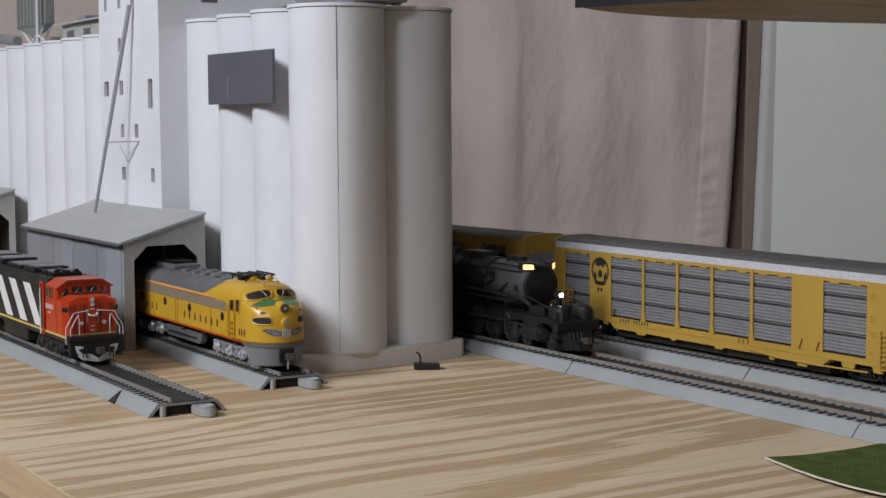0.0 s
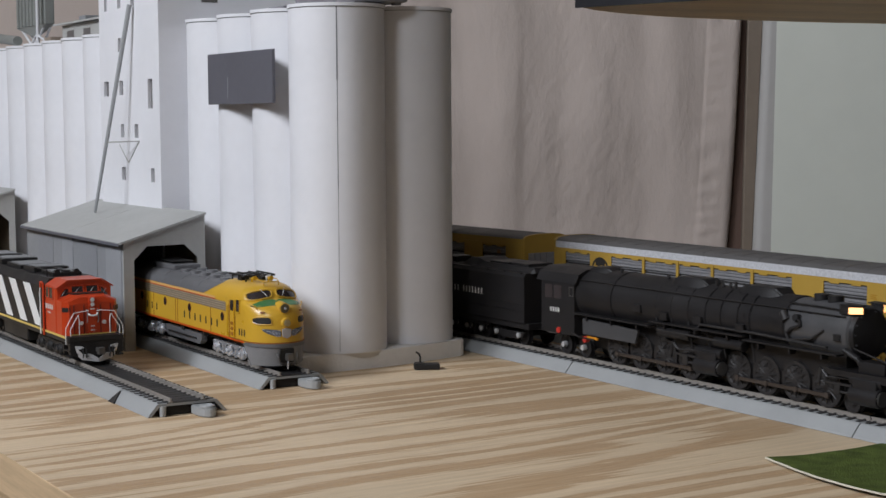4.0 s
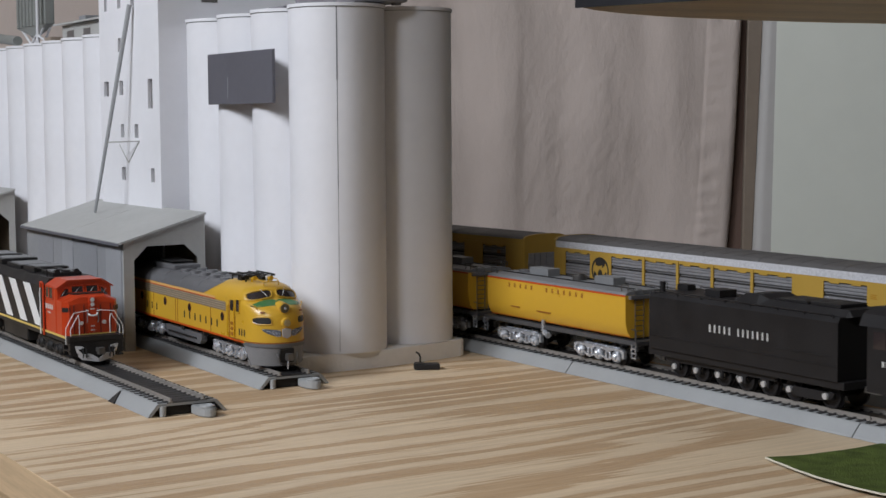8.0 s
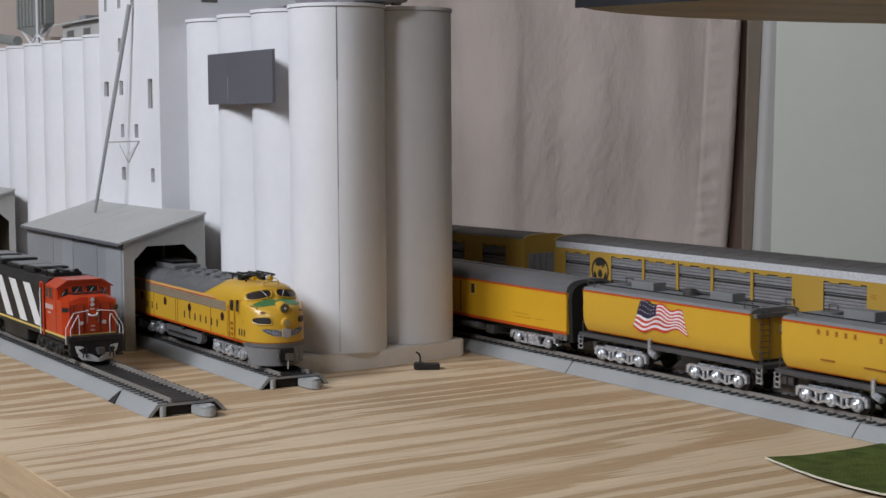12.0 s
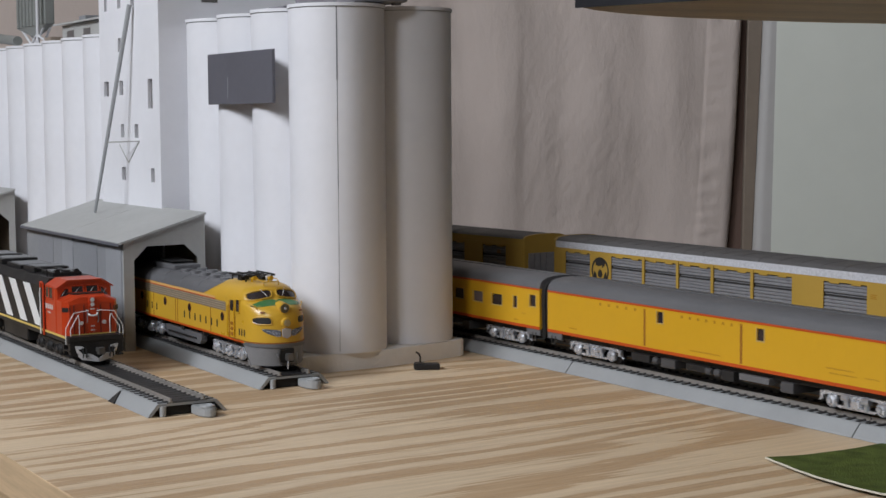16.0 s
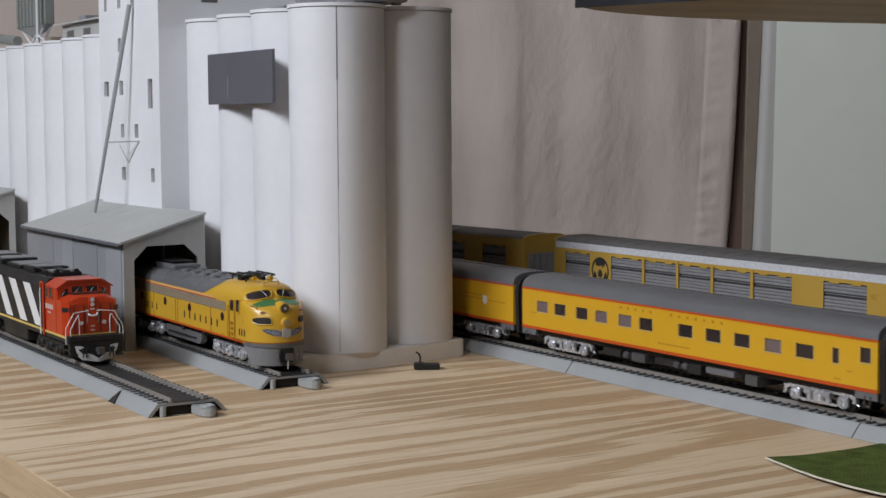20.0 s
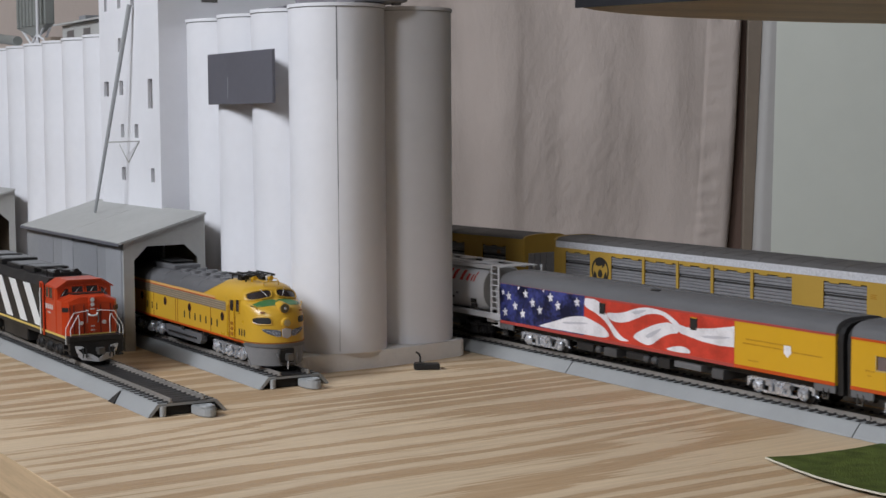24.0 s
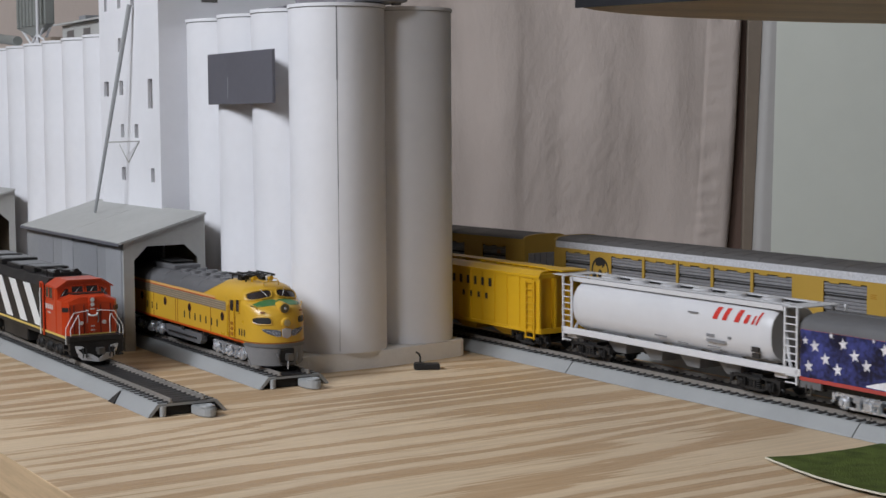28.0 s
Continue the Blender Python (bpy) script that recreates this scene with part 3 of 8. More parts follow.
def elevator():
    base = thing("elevator_base", "thick white foam board under the grain elevator", "foam board", pose(0, 0, 0))
    bm = bmesh.new()
    b = Vector((-0.507, 0.862))
    p = [Vector((-0.0905, 0.9355)), Vector((-0.0748, 0.9429)), Vector((-0.0291, 0.9715)), Vector((0.0098, 1.0106))]
    for _ in range(3):
        p = [p[0]] + [v for u, w in zip(p, p[1:]) for v in (u.lerp(w, 0.25), u.lerp(w, 0.75))] + [p[-1]]
    # broken end
    p += [Vector((0.0112, 1.0118)), Vector((0.0100, 1.0128)), Vector((0.0109, 1.0141)), Vector((0.0125, 1.016))]
    q = [p[-1] + b * 0.90, p[0] + b * 0.90]
    prism(bm, [v[:] for v in p + q], 0.0, 0.0104, "z")
    bmesh.ops.bevel(bm, geom=[e for e in bm.edges if all(v.co.z > 0.005 for v in e.verts)], offset=0.0006, segments=2, affect="EDGES")
    part("foam_slab", bm, FOAM, base, mm=False)

    ob = thing("grain_elevator", "white model grain elevator with two rows of silos", "grain elevator", ELEV)
    silo = None
    rim = None
    for k in range(15):
        for row in (0, 1):
            u = k * STEP - 4.5 - (0.8 * k if k < 4 else 0)
            at = (u, 0, 0) if row == 0 else (u + 13.7, -54.8, 0)
            if silo is None:
                bm = bmesh.new()
                cyl(bm, (0, 0, 10.6), (0, 0, TOP - 2), RAD, n=64)
                silo = part("silo", bm, WHITE, ob, smooth=True, at=at)
                bm = bmesh.new()
                cyl(bm, (0, 0, TOP - 2.0), (0, 0, TOP), RAD + 0.7, n=64)
                rim = part("silo_cap", bm, WHITE, silo, smooth=True)
                # grey ring below the cap rim that paints the rim's shade
                bm = bmesh.new()
                cyl(bm, (0, 0, TOP - 2.5), (0, 0, TOP - 2.0), RAD + 0.15, n=64)
                shade = part("cap_shade", bm, SHEDWALL, silo, smooth=True)
                # open seam of the wrapped sheet
                seam = part("seam", _seam(12, 214), SHEDWALL, silo, "open dark seam of the wrapped sheet")
            else:
                o = again(silo, "silo", ob, at)
                again(rim, "silo_cap", o, (0, 0, 0))
                again(shade, "cap_shade", o, (0, 0, 0))
    # head house
    T0, T1, TV = 188.0, 313.0, 40.0
    bm = bmesh.new()
    wins = HEAD_WINDOWS
    pierced(bm, T0, T1, 60, 400, wins, TV, -2.5)
    pierced(bm, T0, T1, 60, 400, [], -70.0, 0)
    for x in (T0, T1):
        bm.faces.new([bm.verts.new(c) for c in ((x, TV, 60), (x, -70, 60), (x, -70, 400), (x, TV, 400))])
    bm.faces.new([bm.verts.new(c) for c in ((T0, TV, 400), (T1, TV, 400), (T1, -70, 400), (T0, -70, 400))])
    house = part("head_house", bm, WHITE, ob, "tall white square head house with small dark windows")
    for a, c, z0, z1 in wins:
        bm = bmesh.new()
        box(bm, a - 0.3, c + 0.3, TV - 3.2, TV - 2.3, z0 - 0.3, z1 + 0.3)
        part("window", bm, WINDOW_GREY, house)
    # end wall windows high on the head house
    bm = bmesh.new()
    box(bm, T0 - 0.4, T0 + 0.6, -4, 8, 231, 236)
    part("window", bm, WINDOW_GREY, house)
    # plinth of the head house behind the shed
    bm = bmesh.new()
    box(bm, T0, T1, -70, TV, 10.5, 60.0)
    part("head_house_foot", bm, WHITE, ob)
    # conveyor gallery on the silo tops
    gal = part("conveyor_gallery", _gallery(), GALLERY, ob, "dark grey conveyor gallery on the silo tops")
    bm = bmesh.new()
    box(bm, 121, 156, -14, 2, TOP + 0.2, TOP + 3.2, 0.6)
    part("roof_hatch", bm, GREY, ob)
    bm = bmesh.new()
    box(bm, 70, 96, -12, 0, TOP + 0.2, TOP + 4.6, 0.8)
    part("motor_box", bm, GALLERY, ob, "small dark box on a silo top")
    # small roof shed and hopper frame on the far silos
    bm = bmesh.new()
    prism(bm, [(-30, TOP), (16, TOP), (16, TOP + 12.5), (-30, TOP + 19)], 330, 480, "x")
    rs = part("roof_shed", bm, FRONTCARD, ob, "small grey shed on the silo tops")
    for x in (350, 406, 449):
        bm = bmesh.new()
        box(bm, x, x + 17, 15.6, 16.4, TOP + 0.6, TOP + 7.4)
        part("window", bm, WINDOW_GREY, rs)
    bm = bmesh.new()
    prism(bm, [(-33, TOP + 20), (20, TOP + 12.6), (20, TOP + 14.2), (-33, TOP + 21.6)], 326, 494, "x")
    part("roof", bm, SHEDROOF, rs)
    # ribbed square hopper on splayed legs, with a white pole and a conveyor tube
    bm = bmesh.new()
    box(bm, 582, 674, -9, 0, TOP + 20, TOP + 60, 0.8)
    hop = part("hopper", bm, FRAMEGREEN, ob, "pale green ribbed square hopper")
    for x in range(586, 674, 11):
        bm = bmesh.new()
        box(bm, x, x + 2, 0, 1.4, TOP + 20.4, TOP + 59)
        part("rib", bm, FRAMEGREEN, hop)
    bm = bmesh.new()
    loft(bm, [[(582, -9, TOP + 19.9), (674, -9, TOP + 19.9), (674, 0, TOP + 19.9), (582, 0, TOP + 19.9)], [(616, -6, TOP + 11), (634, -6, TOP + 11), (634, -3, TOP + 11), (616, -3, TOP + 11)]])
    part("funnel", bm, FRAMEGREEN, hop)
    for x0, x1, y in ((588, 622, -2), (668, 626, -2), (588, 618, -8), (668, 630, -8)):
        bm = bmesh.new()
        cyl(bm, (x0, y, TOP + 21), (x1, y, TOP + 0.2), 1.2, n=8)
        part("leg", bm, HOPWHITE, hop, "pale thin leg")
    bm = bmesh.new()
    cyl(bm, (585, 6, TOP + 0.2), (585, 6, TOP + 62), 1.6, n=10)
    part("pole", bm, HOPWHITE, ob, "white thin pole", smooth=True)
    bm = bmesh.new()
    tube(bm, [(585, 6, TOP + 12), (622, 2, TOP + 1.5)], 1.1, 8)
    tube(bm, [(585, 6, TOP + 10), (566, 2, TOP + 1.5)], 1.1, 8)
    part("pole_brace", bm, HOPWHITE, ob)
    bm = bmesh.new()
    box(bm, 552, 574, -10, 4, TOP + 0.2, TOP + 7, 0.8)
    part("motor_box", bm, BROWNTRIM, ob, "small brown box")
    bm = bmesh.new()
    cyl(bm, (664, 2, TOP + 8), (800, 4, TOP + 19), 4.6, n=14)
    part("conveyor_tube", bm, FRAMEGREEN, ob, smooth=True)
    for x in (440, 500):
        bm = bmesh.new()
        box(bm, x - 9, x + 9, -24, -8, TOP + 17, TOP + 23, 0.5)
        part("roof_box", bm, SHEDWALL, rs)

    sign = thing("sign_board", "blank dark grey rectangular sign board on the silos", "sign board", ELEV)
    bm = bmesh.new()
    box(bm, 15, 116, 31.6, 33.6, 159, 191.5, 0.25)
    part("board", bm, BOARD, sign)
    bm = bmesh.new()
    box(bm, 83.0, 83.6, 33.55, 33.75, 163, 176)
    part("scratch", bm, SHEDWALL, sign)
    for x in (27, 55.3, 104):
        bm = bmesh.new()
        box(bm, x - 3, x + 3, 27.5, 31.6, 160.5, 164)
        part("bracket", bm, BOARD, sign)


def _seam(za, zb):
    """A thin strip that winds a little, on the silo's side towards the open table."""
    bm = bmesh.new()
    # direction from the silo's axis to the viewer's side in the elevator's frame
    a = math.radians(SEAM)
    for z in range(za, zb, 8):
        w = 0.13 + 0.10 * (z > 100) + 0.22 * (z > 170) + 0.12 * noise.noise((z * 0.05, 0, 0))
        r = RAD + 0.06
        p = [(r * math.cos(a + da), r * math.sin(a + da)) for da in (-w / RAD, w / RAD)]
        q = [((r - 1) * math.cos(a + da), (r - 1) * math.sin(a + da)) for da in (w / RAD, -w / RAD)]
        prism(bm, p + q, z, z + 8, "z")
    return bm


def _gallery():
    bm = bmesh.new()
    box(bm, -26, 58, -38, -2, TOP + 1.4, TOP + 16, 2.2)
    for x in (-22, 14, 48):
        for y in (-35, -7):
            box(bm, x, x + 5, y, y + 4, TOP + 0.05, TOP + 1.6)
    for i in range(4):
        box(bm, -20 + i * 22, -17 + i * 22, -39.0, -37.8, TOP + 3, TOP + 14)
    return bm


SEAM = 153.5
WINDOW_GREY = mat("grey_window", (0.12, 0.112, 0.11), 0.4)
GALLERY = mat("dark_gallery_plastic", (0.20, 0.195, 0.215), 0.5, var=0.25, scale=50)
FRAMEGREEN = mat("pale_green_metal", (0.23, 0.24, 0.225), 0.5, var=0.15, scale=50)
HEAD_WINDOWS = [(294, 304.5, 167, 178), (262.5, 270.5, 167.5, 178), (262, 269, 136.5, 146.3), (232, 240, 136.5, 146.3), (260.5, 268.5, 105.5, 115),
                (201, 208, 105.5, 115.3), (202, 211, 157.3, 178), (265.5, 272, 199, 209), (294.5, 300.5, 230, 240), (236, 243.5, 230.5, 236), (264.5, 271.5, 230.5, 238)]


FLANK = [mat("pale_blue_card", (0.29, 0.295, 0.31), 0.7, var=0.12, scale=26), mat("blue_grey_card", (0.235, 0.24, 0.255), 0.7, var=0.12, scale=26)]


def shed(u0, length, label):
    """A lean-to track shed against the silos: card walls, an arched portal and a single-pitch roof."""
    m = ELEV @ Matrix.Translation((u0 * MM, 0, 0))
    ob = thing("track_shed", label, "shed", m, "sheds along the silos")
    v0, v1, h0, h1 = 36.9, 93.0, 87.1, 70.5
    # front wall with a portal whose upper corners are cut
    bm = bmesh.new()
    outer = [(v1, 0.2), (v1, h1), (v0, h0), (v0, 0.2)]
    pts = outer + [(42.3, 0.2), (42.3, 59.3), (51.4, 67.9), (77, 67.7), (86, 58.8), (86, 0.2)]
    prism(bm, pts, 0, 1.6, "x")
    part("front_wall", bm, FRONTCARD, ob)
    # side and back walls are a darker grey than the front wall
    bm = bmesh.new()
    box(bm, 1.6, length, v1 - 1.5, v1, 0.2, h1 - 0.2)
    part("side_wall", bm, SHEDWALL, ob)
    # overlapping card strips along the flank
    for i, (xa, xb) in enumerate(((4, 34), (52, 88), (104, 128), (150, 186))):
        bm = bmesh.new()
        box(bm, xa, xb, v1 + 0.02, v1 + 0.35, 0.6, h1 - 0.8)
        part("card_strip", bm, FLANK[i % 2], ob)
    bm = bmesh.new()
    box(bm, 1.6, length, v0, v0 + 1.2, 0.2, h0 - 0.7)
    part("inner_wall", bm, INSIDECARD, ob, "brown card inside wall")
    bm = bmesh.new()
    box(bm, 1.6, length, v1 - 2.3, v1 - 1.55, 0.2, h1 - 0.4)
    part("lining", bm, INSIDECARD, ob, "brown card lining")
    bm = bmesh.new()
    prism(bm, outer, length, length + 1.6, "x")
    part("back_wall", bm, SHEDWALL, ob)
    bm = bmesh.new()
    sl = (h0 - h1) / (v1 - v0)
    a, b = v0, v1 + 4
    za, zb = h0, h1 - 4 * sl
    prism(bm, [(a, za), (b, zb), (b, zb + 1.5), (a, za + 1.5)], -3, length + 4, "x")
    part("roof", bm, SHEDROOF, ob)
    for i in (1,):
        x = -3 + (length + 7) * 0.52
        bm = bmesh.new()
        prism(bm, [(a, za + 1.5), (b, zb + 1.5), (b, zb + 1.62), (a, za + 1.62)], x, x + 0.6, "x")
        part("roof_seam", bm, SHEDROOF, ob)
    bm = bmesh.new()
    prism(bm, [(b, zb - 0.9), (b + 0.5, zb - 0.9), (b + 0.5, zb + 1.0), (b, zb + 1.0)], -3, length + 4, "x")
    part("eave_strip", bm, BOARD, ob)
    return ob


def pipe():
    ob = thing("loading_spout", "thin grey pipe leaning from shed roof to head house", "pipe", ELEV)
    bm = bmesh.new()
    cyl(bm, SPOUT[0], SPOUT[1], 1.15, 1.75, n=14)
    part("spout_tube", bm, GREY, ob, smooth=True)
    bm = bmesh.new()
    tube(bm, [SPOUT[2], SPOUT[3]], 0.5)
    tube(bm, [SPOUT[3], SPOUT[4]], 0.5)
    tube(bm, [SPOUT[5], SPOUT[4]], 0.5)
    part("bracket", bm, FRONTCARD, ob)


SPOUT = [(260.4, 64, 82.5), (236.7, 43, 231.3), (249.6, 57, 133.4), (229.9, 40, 134.2), (253.5, 40, 118.4), (272.2, 40, 131.3)]

# ---- rolling stock: local x forward, y to its left, z over the rail heads, in millimetres ----
WHEELS = []      # (object, x, z, radius) of what rolls
RODS = []        # (object, x, y, z, crank, radius, phase)


def wheelset(parent, x, r, name="wheelset", metal=STEEL, width=14.8, tread=2.4, spokes=0, hub=None, hub_out=1.9):
    """Two flanged wheels on an axle; turned by its vehicle's way along the track."""
    key = (name, r, metal.name, spokes)
    if key not in wheelset.made:
        bm = bmesh.new()
        h = width / 2
        half = [(h + tread + (hub_out if hub else 0.5), 0.01, 1), (h + tread + (hub_out if hub else 0.5), 1.6, 1), (h + tread + 0.2, 1.75, 1), (h + tread, r * 0.42, 0), (h + tread - 0.5, r * 0.46, 0), (h + tread - 0.5, r * 0.78, 0), (h + tread, r * 0.84, 0), (h + tread, r, 0), (h + 0.4, r, 0), (h + 0.35, r + 0.7, 0), (h - 0.3, r + 0.7, 0), (h - 0.35, r * 0.8, 0), (h - 0.1, 1.2, 0)]
        line = [(-y, q, m) for y, q, m in half] + [(y, q, m) for y, q, m in half[::-1]]
        n = 28
        rings = [[(q * math.cos(2 * math.pi * i / n), y, q * math.sin(2 * math.pi * i / n)) for i in range(n)] for y, q, m in line]
        fs = loft(bm, rings)
        if hub is not None:
            for k in range(len(line) - 1):
                if line[k][2] and line[k + 1][2]:
                    for f in fs[k * n:(k + 1) * n]:
                        f.material_index = 1
        ob = part(name, bm, [metal, hub] if hub is not None else metal, parent, smooth=True, at=(x, 0, r))
        wheelset.made[key] = ob
    else:
        ob = again(wheelset.made[key], name, parent, (x, 0, r))
    if spokes:
        # spokes and counterweights, each a piece on the shared shapes
        h = width / 2 + tread - 0.3
        if (r, spokes) not in wheelset.spoke:
            bm = bmesh.new()
            cyl(bm, (1.5, 0, 0), (r * 0.82, 0, 0), 0.62, 0.5, n=6)
            a = part("spoke", bm, metal, ob)
            bm = bmesh.new()
            prism(bm, [(-r * 0.62, -r * 0.50), (-r * 0.30, -r * 0.72), (r * 0.30, -r * 0.72), (r * 0.62, -r * 0.50)], -0.3, 0.35, "y")
            b = part("counterweight", bm, metal, ob)
            wheelset.spoke[(r, spokes)] = (a.data, b.data)
            bpy.data.objects.remove(a)
            bpy.data.objects.remove(b)
        a, b = wheelset.spoke[(r, spokes)]
        for sd in (-1, 1):
            for i in range(spokes):
                o = new("spoke", a)
                o.parent = ob
                o.matrix_basis = Matrix.Translation((0, sd * h * MM, 0)) @ Matrix.Rotation(2 * math.pi * i / spokes, 4, "Y")
            o = new("counterweight", b)
            o.parent = ob
            o.location = (0, sd * h * MM, 0)
    WHEELS.append((ob, r))
    return ob


wheelset.made = {}
wheelset.spoke = {}


def side_frame(bm, s, axles, long, y):
    """One side of a truck: top beam, equaliser, pedestals, springs, journal boxes, hangers; open between them."""
    def slab_(x0, x1, z0, z1, d0=0.0, d1=1.6, bevel=0.25):
        ya, yb = s * (y + d0), s * (y + d1)
        box(bm, x0, x1, min(ya, yb), max(ya, yb), z0, z1, bevel)
    a, b = min(axles), max(axles)
    e = long
    prism(bm, [(a - e, 7.3), (a - e + 2, 9.3), (b + e - 2, 9.3), (b + e, 7.3), (b + e - 1, 6.7), (b + 3, 8.1), (a - 3, 8.1), (a - e + 1, 6.7)], s * y, s * (y + 1.5), "y")
    prism(bm, [(a, 4.6), (a + 4.5, 2.3), (b - 4.5, 2.3), (b, 4.6), (b - 3.6, 3.5), (a + 3.6, 3.5)], s * (y + 0.9), s * (y + 2.2), "y")
    for x in axles:
        slab_(x - 2.9, x - 2.0, 2.9, 8.4)
        slab_(x + 2.0, x + 2.9, 2.9, 8.4)
        slab_(x - 2.0, x + 2.0, 3.4, 7.0, 0.3, 2.4, 0.5)
        cyl(bm, (x, s * (y + 2.2), 5.2), (x, s * (y + 3.2), 5.2), 1.7, 1.2, n=12)
    mids = [(p + q) / 2 for p, q in zip(axles, axles[1:])]
    for m in mids:
        for d in (-2.6, 2.6):
            for k in range(4):
                cyl(bm, (m + d, s * (y + 1.2), 3.6 + k * 1.1), (m + d, s * (y + 1.2), 4.3 + k * 1.1), 1.5, 1.5, n=10)
        slab_(m - 0.8, m + 0.8, 3.2, 9.2, 0.2, 2.3)
        cyl(bm, (m - 4.5, s * (y + 1.9), 8.2), (m + 4.5, s * (y + 1.9), 8.2), 0.8, n=8)
    for x in (a - e + 0.4, b + e - 0.4):
        slab_(x - 1.0, x + 1.0, 5.2, 9.0, -0.6, 1.8)
        cyl(bm, (x, s * (y + 0.4), 5.4), (x + (2.4 if x > 0 else -2.4), s * (y + 0.4), 4.2), 0.6, n=6)


def truck4(car, x, metal, axle=16.0, r=5.2, name="truck"):
    """Four-wheel truck with drop-equaliser side frames and journal boxes."""
    key = (name, metal.name, axle)
    if key not in truck4.made:
        bm = bmesh.new()
        for s in (-1, 1):
            side_frame(bm, s, (-axle, axle), 7.5, 11.6)
            if metal is SILVER:
                # bulging journal covers, brake cylinders and swing hangers
                for a in (-axle, axle):
                    prof = [(2.4, 11.4), (3.4, 12.4), (3.4, 13.6), (2.6, 14.6), (1.6, 15.0), (1.3, 15.7), (0.05, 15.9)]
                    loft(bm, [[(a + r * math.cos(2 * math.pi * i / 16), s * yy, 5.0 + r * math.sin(2 * math.pi * i / 16)) for i in range(16)] for r, yy in prof])
                for a in (-6.5, 6.5):
                    cyl(bm, (a - 2.2, s * 13.6, 7.4), (a + 2.2, s * 13.6, 7.4), 1.7, n=12)
                    cyl(bm, (a, s * 13.2, 2.6), (a, s * 13.2, 7.0), 1.5, n=10)
                box(bm, -2.6, 2.6, min(s * 12, s * 14.8), max(s * 12, s * 14.8), 3.0, 7.2, 0.6)
        box(bm, -4, 4, -11.6, 11.6, 5.5, 10.5)
        ob = part(name, bm, metal, car, "silver four-wheel truck" if metal is SILVER else "", at=(x, 0, 0))
        truck4.made[key] = ob
    else:
        ob = again(truck4.made[key], name, car, (x, 0, 0))
    for a in (-axle, axle):
        wheelset(car, x + a, r, metal=WHEELBLACK)
    return ob


truck4.made = {}


def truck6(car, x, metal, axle=16.5, r=5.2, name="truck"):
    """Six-wheel cast truck with round journal covers."""
    key = (name, metal.name, axle)
    if key not in truck6.made:
        bm = bmesh.new()
        y = 11.4
        for s in (-1, 1):
            # top beam dipping between bulging round journals, low equaliser arcs, hangers
            e = axle + 6.5
            top = [(-e, 7.4), (-e + 2, 9.4), (e - 2, 9.4), (e, 7.4), (e - 1.5, 6.9), (axle + 2.5, 8.2), (axle - 2.5, 8.2), (axle / 2, 6.9), (2.5, 8.2), (-2.5, 8.2), (-axle / 2, 6.9), (-axle + 2.5, 8.2), (-axle - 2.5, 8.2), (-e + 1.5, 6.9)]
            prism(bm, top, s * y, s * (y + 1.8), "y")
            for a in (-axle, 0, axle):
                prof = [(2.0, y - 0.6), (3.5, y + 0.4), (3.6, y + 1.6), (3.1, y + 2.6), (2.0, y + 3.2), (1.9, y + 3.9), (1.2, y + 4.4), (0.05, y + 4.5)]
                loft(bm, [[(a + r * math.cos(2 * math.pi * i / 18), s * yy, 5.0 + r * math.sin(2 * math.pi * i / 18)) for i in range(18)] for r, yy in prof])
            for m in (-axle / 2, axle / 2):
                prism(bm, [(m - axle / 2 + 3.0, 3.6), (m, 1.9), (m + axle / 2 - 3.0, 3.6), (m + axle / 2 - 3.4, 4.6), (m, 3.1), (m - axle / 2 + 3.4, 4.6)], s * (y + 0.5), s * (y + 2.0), "y")
                for d in (-1.7, 1.7):
                    cyl(bm, (m + d, s * (y + 1.2), 3.0), (m + d, s * (y + 1.2), 7.2), 0.8, n=8)
            for x0 in (-e + 0.6, e - 0.6):
                box(bm, x0 - 0.9, x0 + 0.9, min(s * (y - 0.4), s * (y + 1.9)), max(s * (y - 0.4), s * (y + 1.9)), 4.2, 8.8, 0.3)
        box(bm, -axle, axle, -10.8, 10.8, 7.6, 10.0)
        ob = part(name, bm, metal, car, "shiny silver six-wheel truck" if metal is SILVER else "", at=(x, 0, 0))
        truck6.made[key] = ob
    else:
        ob = again(truck6.made[key], name, car, (x, 0, 0))
    for a in (-axle, 0, axle):
        wheelset(car, x + a, r, metal=WHEELBLACK)
    return ob


truck6.made = {}


def coupler(car, x, s, z=7.5):
    bm = bmesh.new()
    box(bm, min(x, x + s * 7), max(x, x + s * 7), -1.2, 1.2, z - 1.2, z + 1.2, 0.3)
    box(bm, min(x + s * 5, x + s * 9), max(x + s * 5, x + s * 9), -2.2, 1.6, z - 2, z + 2, 0.5)
    part("coupler", bm, STEEL, car)


def roof_profile(half, eave, top, n=9):
    """Points of a rounded car roof from one eave to the other."""
    out = []
    for i in range(n + 1):
        a = math.pi * i / n
        out.append((-half * math.copysign(abs(math.cos(a)) ** 0.62, math.cos(a)), eave + (top - eave) * math.sin(a) ** 0.8))
    return out


